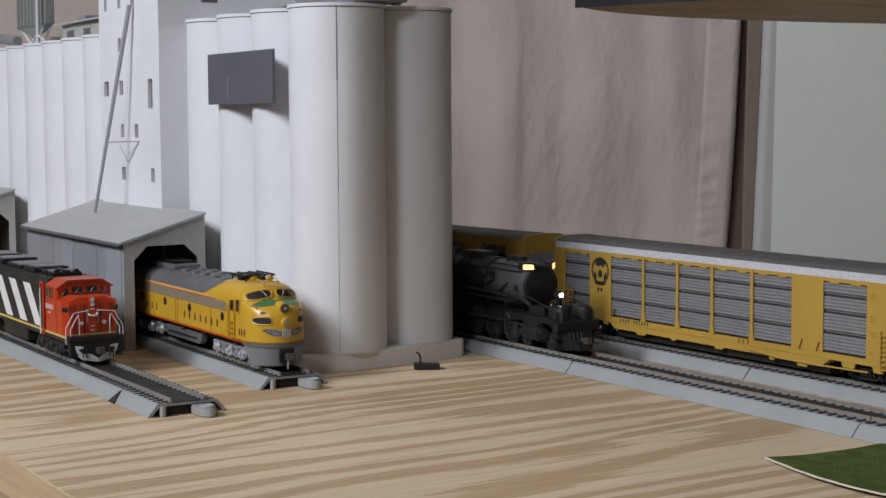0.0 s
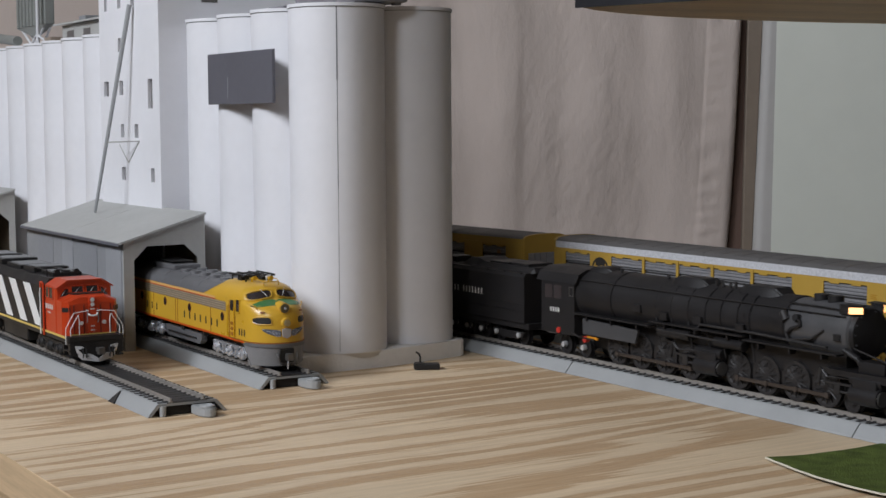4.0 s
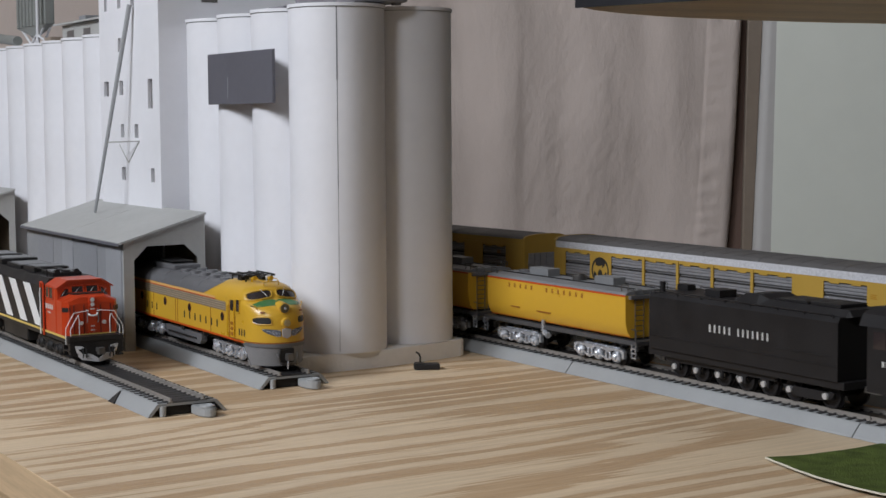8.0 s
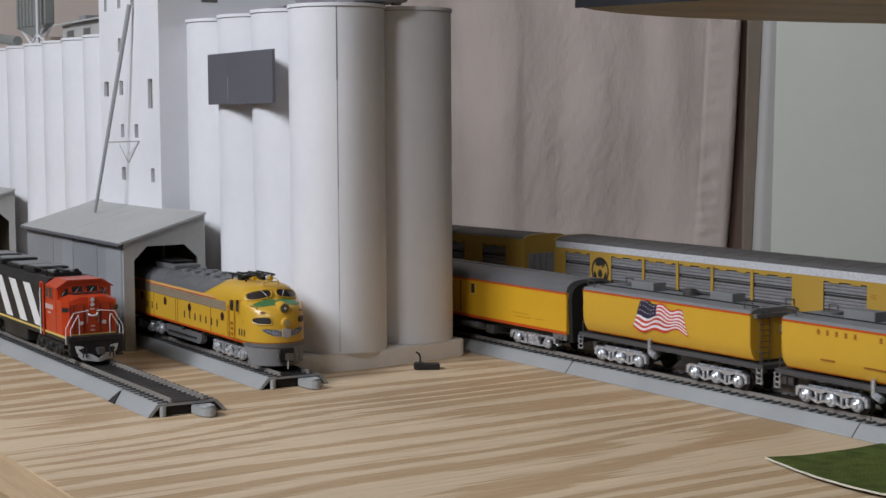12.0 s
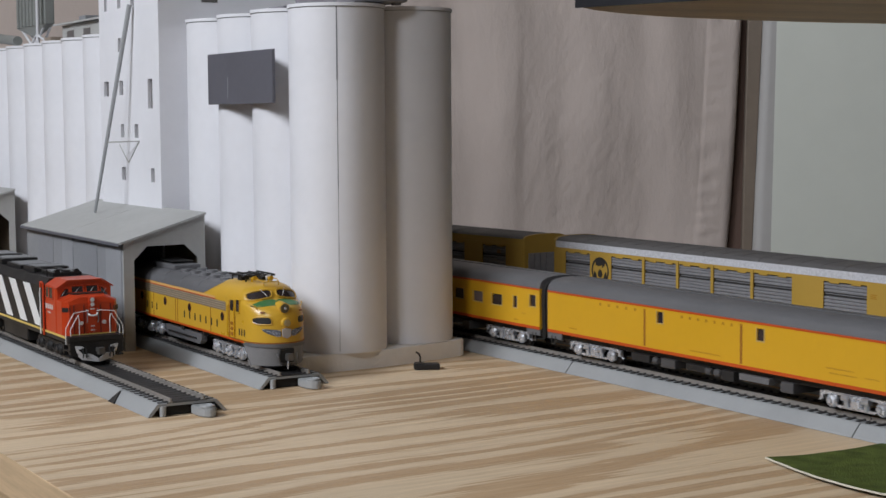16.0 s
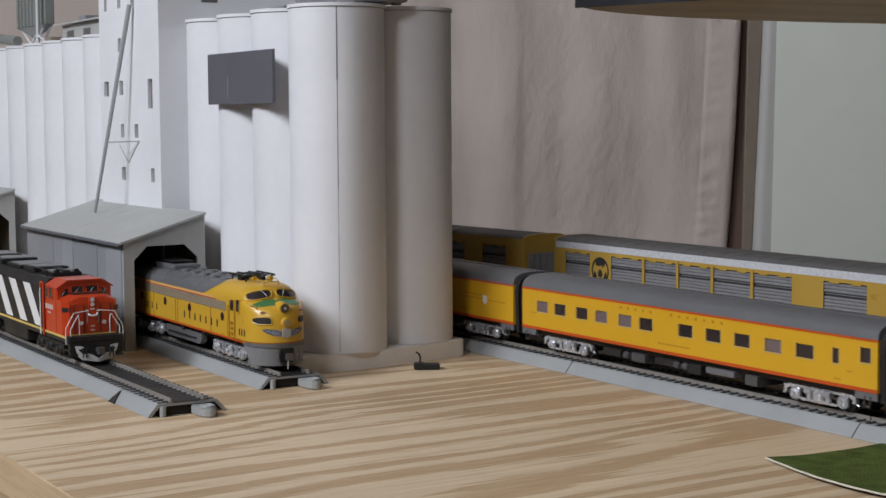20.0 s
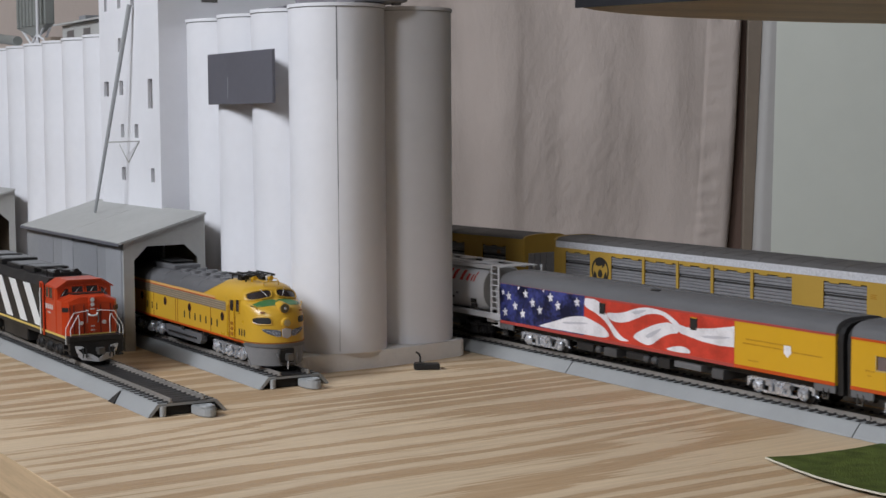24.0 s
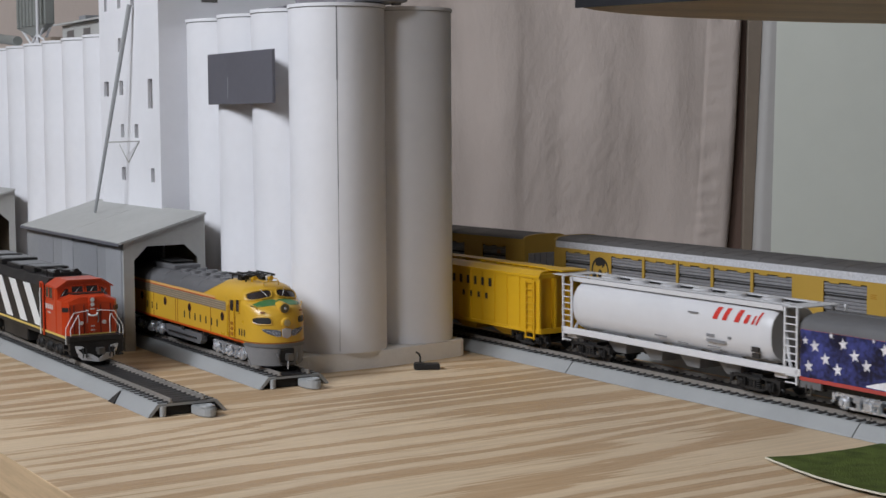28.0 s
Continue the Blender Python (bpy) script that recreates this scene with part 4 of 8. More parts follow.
def lightweight_car(name, label, L, windows, pale, s_mid, doors=(), band=STRIPE, reveal=None, marks=(), dashes=()):
    """A streamlined passenger car: pierced sides, rounded roof, stripes, diaphragms, underfloor gear and two trucks."""
    car = thing(name, label, "model train car", MAIN.stand(s_mid, L * 0.36 * MM), "train of yellow passenger cars")
    h, w = L / 2, 17.5
    z0, z1, zt = 13.2, 37.7, 45.2
    bm = bmesh.new()
    holes = [(x - a / 2, x + a / 2, zc - b / 2, zc + b / 2) for x, a, b, zc in windows]
    pierced(bm, -h, h, z0, z1, holes, -w, 0.8)
    pierced(bm, -h, h, z0, z1, holes, w, -0.8)
    for x in (-h, h):
        bm.faces.new([bm.verts.new(c) for c in ((x, -w, z0), (x, w, z0), (x, w, z1), (x, -w, z1))])
    bm.faces.new([bm.verts.new(c) for c in ((-h, -w, z0), (h, -w, z0), (h, w, z0), (-h, w, z0))])
    body = part("body", bm, COACHYELLOW, car, "armour-yellow painted car body")
    for i, (x, a, b, zc) in enumerate(windows):
        for s in (-1, 1):
            bm = bmesh.new()
            box(bm, x - a / 2 - 0.2, x + a / 2 + 0.2, min(s * (w - 1.4), s * (w - 0.75)), max(s * (w - 1.4), s * (w - 0.75)), zc - b / 2 - 0.2, zc + b / 2 + 0.2)
            pane = part("window_pane", bm, PALEGLASS if i in pale else GLASS, body)
            bm = bmesh.new()
            for q in ((x - a / 2 - 0.5, x + a / 2 + 0.5, zc - b / 2 - 0.5, zc - b / 2), (x - a / 2 - 0.5, x - a / 2, zc - b / 2, zc + b / 2 + 0.4), (x + a / 2, x + a / 2 + 0.5, zc - b / 2, zc + b / 2 + 0.4)):
                box(bm, q[0], q[1], min(s * w, s * (w + 0.18)), max(s * w, s * (w + 0.18)), q[2], q[3])
            part("window_frame", bm, reveal or mat("pale_window_frame", (0.50, 0.37, 0.15), 0.4), body)
            if reveal:
                bm = bmesh.new()
                box(bm, x - a / 2 + 0.05, x + a / 2 - 0.05, min(s * (w - 0.7), s * (w + 0.30)), max(s * (w - 0.7), s * (w + 0.30)), zc - b / 2 + 0.05, zc + b / 2 - 0.05)
                part("window_shade", bm, reveal, body)
    # roof
    prof = roof_profile(w, z1, zt)
    bm = bmesh.new()
    loft(bm, [[(x, y, z) for y, z in prof] for x in (-h, h)], closed=True)
    part("roof", bm, ROOFGREY, car, "dark grey rounded roof", smooth=True)
    bm = bmesh.new()
    box(bm, -h, h, -0.4, 0.4, zt - 0.1, zt + 0.25)
    part("roof_rib", bm, ROOFGREY, car)
    # stripes
    for s in (-1, 1):
        for a, b, m in ((z1 - 1.0, z1 + 0.1, band), (z0 - 0.2, z0 + 1.5, STRIPE)):
            bm = bmesh.new()
            box(bm, -h, h, min(s * (w - 0.1), s * (w + 0.2)), max(s * (w - 0.1), s * (w + 0.2)), a, b)
            part("stripe", bm, m, car, "red-orange stripe")
        for a, b in ((-h, -h + 14), (h - 14, h)):
            bm = bmesh.new()
            box(bm, a, b, min(s * (w - 1.2), s * (w - 0.2)), max(s * (w - 1.2), s * (w - 0.2)), z0 - 3.8, z0 - 0.2)
            part("end_skirt", bm, ROOFGREY, car)
        for x in doors:
            bm = bmesh.new()
            box(bm, x - 0.8, x + 0.8, min(s * w, s * (w + 0.12)), max(s * w, s * (w + 0.12)), z0 + 2.2, z1 - 2.2)
            part("door_edge", bm, LETTER_BROWN, car)
        for x in (-h + 6, h - 6):
            bm = bmesh.new()
            box(bm, x - 2.0, x + 2.0, min(s * (w - 0.3), s * (w + 0.3)), max(s * (w - 0.3), s * (w + 0.3)), z0 - 7.2, z0 - 6.4)
            for a in (-2.0, 1.4):
                box(bm, x + a, x + a + 0.6, min(s * (w - 0.3), s * (w + 0.3)), max(s * (w - 0.3), s * (w + 0.3)), z0 - 7, z0 - 2)
            part("step", bm, STEEL, car)
    for s in (-1, 1):
        yy = s * w if s < 0 else w + 0.12
        for text, x0, pitch in marks:
            bm = bmesh.new()
            bars(bm, x0, 33.6, yy, text, 2.0, 1.5, pitch - 2.0, 0.12, thin=0.8)
            part("lettering", bm, LETTER_TAN, car)
        for x0, x1, z, hh in dashes:
            bm = bmesh.new()
            bars(bm, x0, z, yy, "X" * int((x1 - x0) / 1.5), 1.0, hh, 0.5, 0.1, thin=0.8)
            part("data_lettering", bm, LETTER_TAN, car)
    # diaphragms
    for s in (-1, 1):
        bm = bmesh.new()
        pr = [(-15.5, 8.5)] + [(y * 0.93, z - 1.2) for y, z in roof_profile(w, z1 - 3, zt - 0.2)] + [(15.5, 8.5)]
        prism(bm, pr, s * h, s * (h + 3.6), "x")
        part("diaphragm", bm, BLACKPL, car, "black end diaphragm")
        coupler(car, s * (h + 0.5), s, 6.5)
    # underfloor
    bm = bmesh.new()
    box(bm, -h + 8, h - 8, -13, 13, z0 - 3.6, z0 - 0.05)
    part("underframe", bm, BLACKPL, car)
    for x, a, b, m in ((-58, 16, 6.5, BLACKPL), (-34, 12, 7.0, GRAPHITE), (-10, 18, 6.0, BLACKPL), (14, 10, 7.5, BLACKPL), (34, 22, 5.5, ROOFGREY), (58, 9, 7.5, GRAPHITE)):
        bm = bmesh.new()
        box(bm, x - a / 2, x + a / 2, -15.5, 15.5, z0 - 3.4 - b + 2.2, z0 - 3.4, 0.5)
        part("equipment_box", bm, m, car)
    for x in (-46, -2, 5):
        bm = bmesh.new()
        cyl(bm, (x, -14.5, 7.6), (x + 4, -15.2, 7.6), 2.2, 1.4, n=12)
        part("air_tank", bm, GRAPHITE, car, smooth=True)
    for s in (-1, 1):
        truck4(car, s * (h - 41.5), SILVER)
    return car


CARS = []         # (object, middle at the start, half truck distance)


def smooth_pts(pts):
    """Rounds an outline's corners once."""
    r = []
    for p, q in zip(pts, pts[1:] + pts[:1]):
        r += [(p[0] * 0.75 + q[0] * 0.25, p[1] * 0.75 + q[1] * 0.25), (p[0] * 0.25 + q[0] * 0.75, p[1] * 0.25 + q[1] * 0.75)]
    return r


def autorack(m, paint, label, emblem=False):
    """An enclosed auto carrier: sill, posts, corrugated screens, top strip, roof, end doors, ladders and trucks."""
    L = 311.5
    car = thing("autorack_car", label, "model train car", m, "auto carriers on the rear track")
    w = 18.3
    zt, eave, crown = (54.6, 58.8, 61.9) if emblem else (53.4, 57.2, 60.1)
    # solid near-black block in place of the rack's shaded interior
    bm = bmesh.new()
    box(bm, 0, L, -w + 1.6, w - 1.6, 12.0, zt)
    part("rack_shade_block", bm, SHADEBLACK, car)
    bm = bmesh.new()
    box(bm, 0.5, L - 0.5, -w, w, 10.8, 14.2, 0.3)
    prism(bm, [(58, 10.8), (64, 7.0), (L - 64, 7.0), (L - 58, 10.8)], -w + 0.3, w - 0.3, "y")
    part("side_sill", bm, paint, car)
    solid = [(0, 11), (38.3, 60.8), (224.5, 248.5), (280, L)]
    posts = [93.9, 126.7, 158.3, 192.4]
    screens = [(11, 38.3), (60.8, 93.2), (94.8, 126), (127.6, 157.6), (159.2, 191.6), (193.4, 224.5), (248.5, 280)]
    if not emblem:      # this car shows its other end
        solid[0], screens[0], solid[1], screens[1] = (0, 19), (19, 46), (46, 67.5), (67.5, 93.2)
        solid, screens = [[(L - b, L - a) for a, b in q] for q in (solid, screens)]
        posts = [L - x for x in posts]
    for s in (-1, 1):
        for a, b in solid:
            bm = bmesh.new()
            box(bm, a, b, min(s * (w - 0.4), s * (w + 0.3)), max(s * (w - 0.4), s * (w + 0.3)), 14.0, zt)
            part("side_panel", bm, paint, car)
        for x in posts:
            bm = bmesh.new()
            prism(bm, [(x - 2.4, 14), (x + 2.4, 14), (x + 1.1, 20), (x + 1.1, zt), (x - 1.1, zt), (x - 1.1, 20)], s * (w - 0.4), s * (w + 0.6), "y")
            part("post", bm, paint, car)
        for a, b in screens:
            bm = bmesh.new()
            n = 20
            za, zz = 15.2, zt - 2.6
            pitch = (zz - za) / n
            line = []
            for i in range(n):
                z = za + i * pitch
                if i in (5, 11, 16):
                    line += [(w - 1.5, z), (w - 1.5, z + pitch * 0.75)]
                else:
                    line += [(w - 0.95, z + pitch * 0.06), (w - 0.25, z + pitch * 0.30), (w - 0.25, z + pitch * 0.70), (w - 0.95, z + pitch * 0.94)]
            ring = [(s * y, z) for y, z in line] + [(s * (w - 1.58), zz), (s * (w - 1.58), za)]
            prism(bm, ring, a, b, "x")
            part("screen_panel", bm, GALV, car, "corrugated galvanised screen")
            # dark bars laid in the slots as their shade
            for i in (5, 11, 16):
                bm = bmesh.new()
                z = za + i * pitch
                box(bm, a, b, min(s * (w - 1.45), s * (w - 0.75)), max(s * (w - 1.45), s * (w - 0.75)), z + pitch * 0.15, z + pitch * 0.55)
                part("slot_shade", bm, SHADEBLACK, car)
            bm = bmesh.new()
            box(bm, a, b, min(s * (w - 0.5), s * (w + 0.25)), max(s * (w - 0.5), s * (w + 0.25)), zt - 2.0, zt)
            for k in range(2):
                x = a + (b - a) * (0.25 + 0.5 * k)
                box(bm, x - 3.4, x + 3.4, min(s * (w - 0.5), s * (w + 0.25)), max(s * (w - 0.5), s * (w + 0.25)), zt - 2.8, zt - 2.0)
            part("screen_rail", bm, paint, car)
        bm = bmesh.new()
        box(bm, 0, L, min(s * (w - 0.6), s * (w + 0.2)), max(s * (w - 0.6), s * (w + 0.2)), zt + 0.02, eave)
        part("top_strip", bm, WHITESTRIP if emblem else RACKYELLOW, car, "pale upper strip" if emblem else "yellow upper strip")
        # ladders at the ends
        for xa in (15, L - 21):
            bm = bmesh.new()
            for x in (xa, xa + 5.4):
                box(bm, x, x + 0.7, min(s * (w + 0.9), s * (w + 1.6)), max(s * (w + 0.9), s * (w + 1.6)), 9.0, 30)
            for i in range(8):
                box(bm, xa, xa + 6.1, min(s * (w + 0.9), s * (w + 1.6)), max(s * (w + 0.9), s * (w + 1.6)), 10 + 2.5 * i, 10.6 + 2.5 * i)
            part("ladder", bm, paint, car)
        bm = bmesh.new()
        for z, n, d in ((46.0, 3, 4.4), (34.0, 4, 4.2), (26.5, 3, 5.0), (17.0, 2, 2.6)):
            for k in range(n):
                box(bm, 282.6, 282.6 + d - 0.5 * (k % 2), min(s * (w + 0.3), s * (w + 0.36)), max(s * (w + 0.3), s * (w + 0.36)), z + 0.95 * k, z + 0.95 * k + 0.5)
        part("lettering", bm, LETTER_TAN, car)
    bm = bmesh.new()
    arch = [(-w, eave), (-w + 0.7, eave + 0.9), (-w + 2.4, crown - 1.2), (-w + 5, crown - 0.6), (-7, crown)]
    arch += [(-y, z) for y, z in arch[::-1]]
    loft(bm, [[(x, y, z) for y, z in arch] for x in (0, L)])
    part("roof", bm, RACKROOF, car, "dark grey roof", smooth=True)
    for i in range(1, 19):
        bm = bmesh.new()
        x = L * i / 19
        loft(bm, [[(xx, y * 1.004, z + 0.12) for y, z in arch] for xx in (x - 0.35, x + 0.35)])
        part("roof_rib", bm, RACKROOF, car)
    for x in (0, L):
        s = -1 if x == 0 else 1
        bm = bmesh.new()
        prism(bm, [(y * 1.01, z + 0.3) for y, z in arch] + [(w, 12), (-w, 12)], x, x + s * 2, "x")
        part("end_frame", bm, paint, car, "yellow arched end frame")
        for k in range(6):
            bm = bmesh.new()
            y = -15.6 + 5.2 * k
            box(bm, min(x + s * 2, x + s * 3), max(x + s * 2, x + s * 3), y + 0.3, y + 4.9, 13, 47.5, 0.2)
            part("end_door", bm, GALV, car, "grey folding end door")
        coupler(car, x + s * 2, s)
    # underframe bits and trucks
    bm = bmesh.new()
    box(bm, 62, L - 62, -14, 14, 2.2, 12)
    box(bm, 4, L - 4, -9, 9, 6.4, 12)
    part("underframe", bm, BLACKPL, car)
    # brackets, brake rigging and jacking pads under the sill
    for s in (-1, 1):
        for x, d, h in ((24, 9, 2.6), (52, 6, 2.2), (86, 10, 1.4), (120, 5, 1.2), (160, 8, 1.4), (206, 5, 2.0), (228, 9, 2.6), (243, 7, 2.4), (262, 10, 3.0), (284, 8, 3.2)):
            bm = bmesh.new()
            z1 = 7.1 if 64 < x < L - 72 else 10.9
            prism(bm, [(x, z1), (x + 1, z1 - h), (x + d - 1, z1 - h), (x + d, z1)], s * (w - 0.2), s * (w - 1.4), "y")
            part("sill_bracket", bm, paint, car)
        for x in (231, 244, 63):
            bm = bmesh.new()
            tube(bm, [(x, s * (w + 0.5), 14.4), (x + 2.2, s * (w + 0.7), 19.5)], 0.45, 6)
            part("tie_down", bm, LETTER_BROWN, car)
        bm = bmesh.new()
        tube(bm, [(190, s * (w + 0.5), 9.0), (214, s * (w + 0.7), 7.2), (240, s * (w + 0.7), 6.8), (282, s * (w + 0.6), 7.6)], 0.5, 6)
        part("brake_rod", bm, paint, car)
    for x in (36, L - 36):
        truck4(car, x, BLACKPL, axle=10.5, r=4.6, name="freight_truck")
    if emblem:
        e = 49.5
        bm = bmesh.new()
        n = 40
        y = -w - 0.3
        rings = []
        for rx, rz, yy in ((9.2, 8.6, y), (9.2, 8.6, y - 0.12), (7.8, 7.2, y - 0.12), (7.8, 7.2, y)):
            rings.append([(e + rx * math.cos(2 * math.pi * i / n), yy, 39.5 + rz * math.sin(2 * math.pi * i / n)) for i in range(n)])
        loft(bm, rings + rings[:1], cap=False)
        prism(bm, smooth_pts([(e - 5.2, 43.4), (e - 4, 46.4), (e + 1, 47.2), (e + 5.4, 45.6), (e + 4.4, 42.4), (e + 1.6, 41.4), (e + 2.2, 43.4), (e - 1.2, 42.2), (e - 3.4, 42.6)]), y, y - 0.12, "y")
        prism(bm, smooth_pts([(e - 1.8, 35.2), (e + 1.8, 35.2), (e + 2.6, 38.2), (e, 41.0), (e - 2.6, 38.2)]), y, y - 0.12, "y")
        for k in (-1, 1):
            prism(bm, smooth_pts([(e + k * 6.8, 35), (e + k * 3.4, 33.4), (e + k * 4.2, 37.4), (e + k * 6.6, 39.6)]), y, y - 0.12, "y")
        prism(bm, [(e - 6.2, 31.4), (e - 3, 30.2), (e + 3, 30.2), (e + 6.2, 31.4), (e + 5, 32.8), (e - 5, 32.8)], y, y - 0.12, "y")
        bars(bm, e - 3, 26.4, y, "XX", 2.6, 2.2, 0.6, thin=0.75)
        bmesh.ops.translate(bm, vec=(0, 0, 3), verts=bm.verts[:])
        part("emblem", bm, LETTER_BLACK, car, "round black emblem on a yellow panel")
        bm = bmesh.new()
        bars(bm, 70, 12.0, -w, "XXXX XXXXXX", 2.0, 2.0, 0.7)
        part("lettering", bm, LETTER_BLACK, car)
        bm = bmesh.new()
        bars(bm, 180, 11.6, -w, "XXX", 3.0, 2.4, 1.0)
        part("lettering", bm, LETTER_BROWN, car)
    return car


# ---- yellow streamlined diesel in the shed ----
# front of the nose on the centre line at each height, and the depth of its rounding in plan
PROW = [(1.4, -0.6), (13.5, 0.0), (20, -0.1), (26, -0.5), (30, -1.3), (33, -3.2), (35.2, -6.5), (36.6, -10.5), (37.4, -13.4), (38.2, -14.6), (44.6, -19.4), (45.8, -22.5), (46.5, -27), (46.8, -34)]
BLUFF = [(1.4, 17), (13.5, 20), (33, 20), (36.6, 16), (38, 11), (44.6, 10), (46.8, 9)]


def along(table, z):
    return float(np.interp(z, [p[0] for p in table], [p[1] for p in table]))


def half_width(z, top=46.8):
    """Half the diesel body's width at a height: upright sides, then a rounded roof."""
    if z <= 33:
        return 17.5
    s = min(1, (z - 33) / (top - 33)) ** (1 / 0.72)
    return 17.5 * max(0, 1 - s * s) ** 0.31


def nose_skin(y, z, out=0.0):
    """A point of the diesel's front, seen from ahead at (y, z)."""
    w = half_width(z)
    k = min(1, abs(y) / max(w, 0.01))
    return (along(PROW, z) - along(BLUFF, z) * (1 - (1 - k ** 2.05) ** (1 / 2.05)) + out, y * (1 + out * 0.03), z + out * 0.3)


def smooth_outline(pts, times=2):
    for _ in range(times):
        r = []
        for p, q in zip(pts, pts[1:] + pts[:1]):
            r += [(p[0] * 0.75 + q[0] * 0.25, p[1] * 0.75 + q[1] * 0.25), (p[0] * 0.25 + q[0] * 0.75, p[1] * 0.25 + q[1] * 0.75)]
        pts = r
    return pts


def nose_field(bm, pts, out=0.2, times=2):
    """A pane, badge or painted field of the outline pts (y, z), laid on the nose."""
    pts = smooth_outline(pts, times) if times else pts
    dense = []
    for p, q in zip(pts, pts[1:] + pts[:1]):
        n = max(1, int(math.hypot(q[0] - p[0], q[1] - p[1]) / 1.2))
        dense += [(p[0] + (q[0] - p[0]) * i / n, p[1] + (q[1] - p[1]) * i / n) for i in range(n)]
    cy, cz = sum(p[0] for p in pts) / len(pts), sum(p[1] for p in pts) / len(pts)
    rings = [[bm.verts.new(nose_skin(cy + (y - cy) * f, cz + (z - cz) * f, out)) for y, z in dense] for f in (1, 0.7, 0.4)]
    mid = bm.verts.new(nose_skin(cy, cz, out))
    n = len(dense)
    for r0, r1 in zip(rings, rings[1:]):
        for i in range(n):
            bm.faces.new((r0[i], r0[(i + 1) % n], r1[(i + 1) % n], r1[i]))
    for i in range(n):
        bm.faces.new((rings[-1][i], rings[-1][(i + 1) % n], mid))


def nose_bead(bm, pts, r, out=0.3, closed=True, times=2):
    pts = smooth_outline(pts, times) if times else pts
    q = pts[1:] + pts[:1] if closed else pts[1:]
    for a, b in zip(pts, q):
        cyl(bm, nose_skin(*a, out), nose_skin(*b, out), r, n=6)


def side_skin(x, z, s, out=0.0):
    """A point of the diesel's long side behind the cab."""
    top = float(np.interp(-x, [40, 62, 75], [46.8, 46.0, 44.6]))
    return (x, s * (half_width(z, top) + out), z)


def side_field(bm, x0, x1, z0, z1, s, out=0.15, nz=3, drop=0.0):
    """A strip on the long side; drop: how far its forward end lies lower."""
    g = [[bm.verts.new(side_skin(x, z0 + (z1 - z0) * j / nz - d, s, out)) for j in range(nz + 1)] for x, d in ((x0, drop), ((x0 + x1) / 2, 0.0), (x1, 0.0))]
    for r0, r1 in zip(g, g[1:]):
        for j in range(nz):
            bm.faces.new((r0[j], r1[j], r1[j + 1], r0[j + 1]))


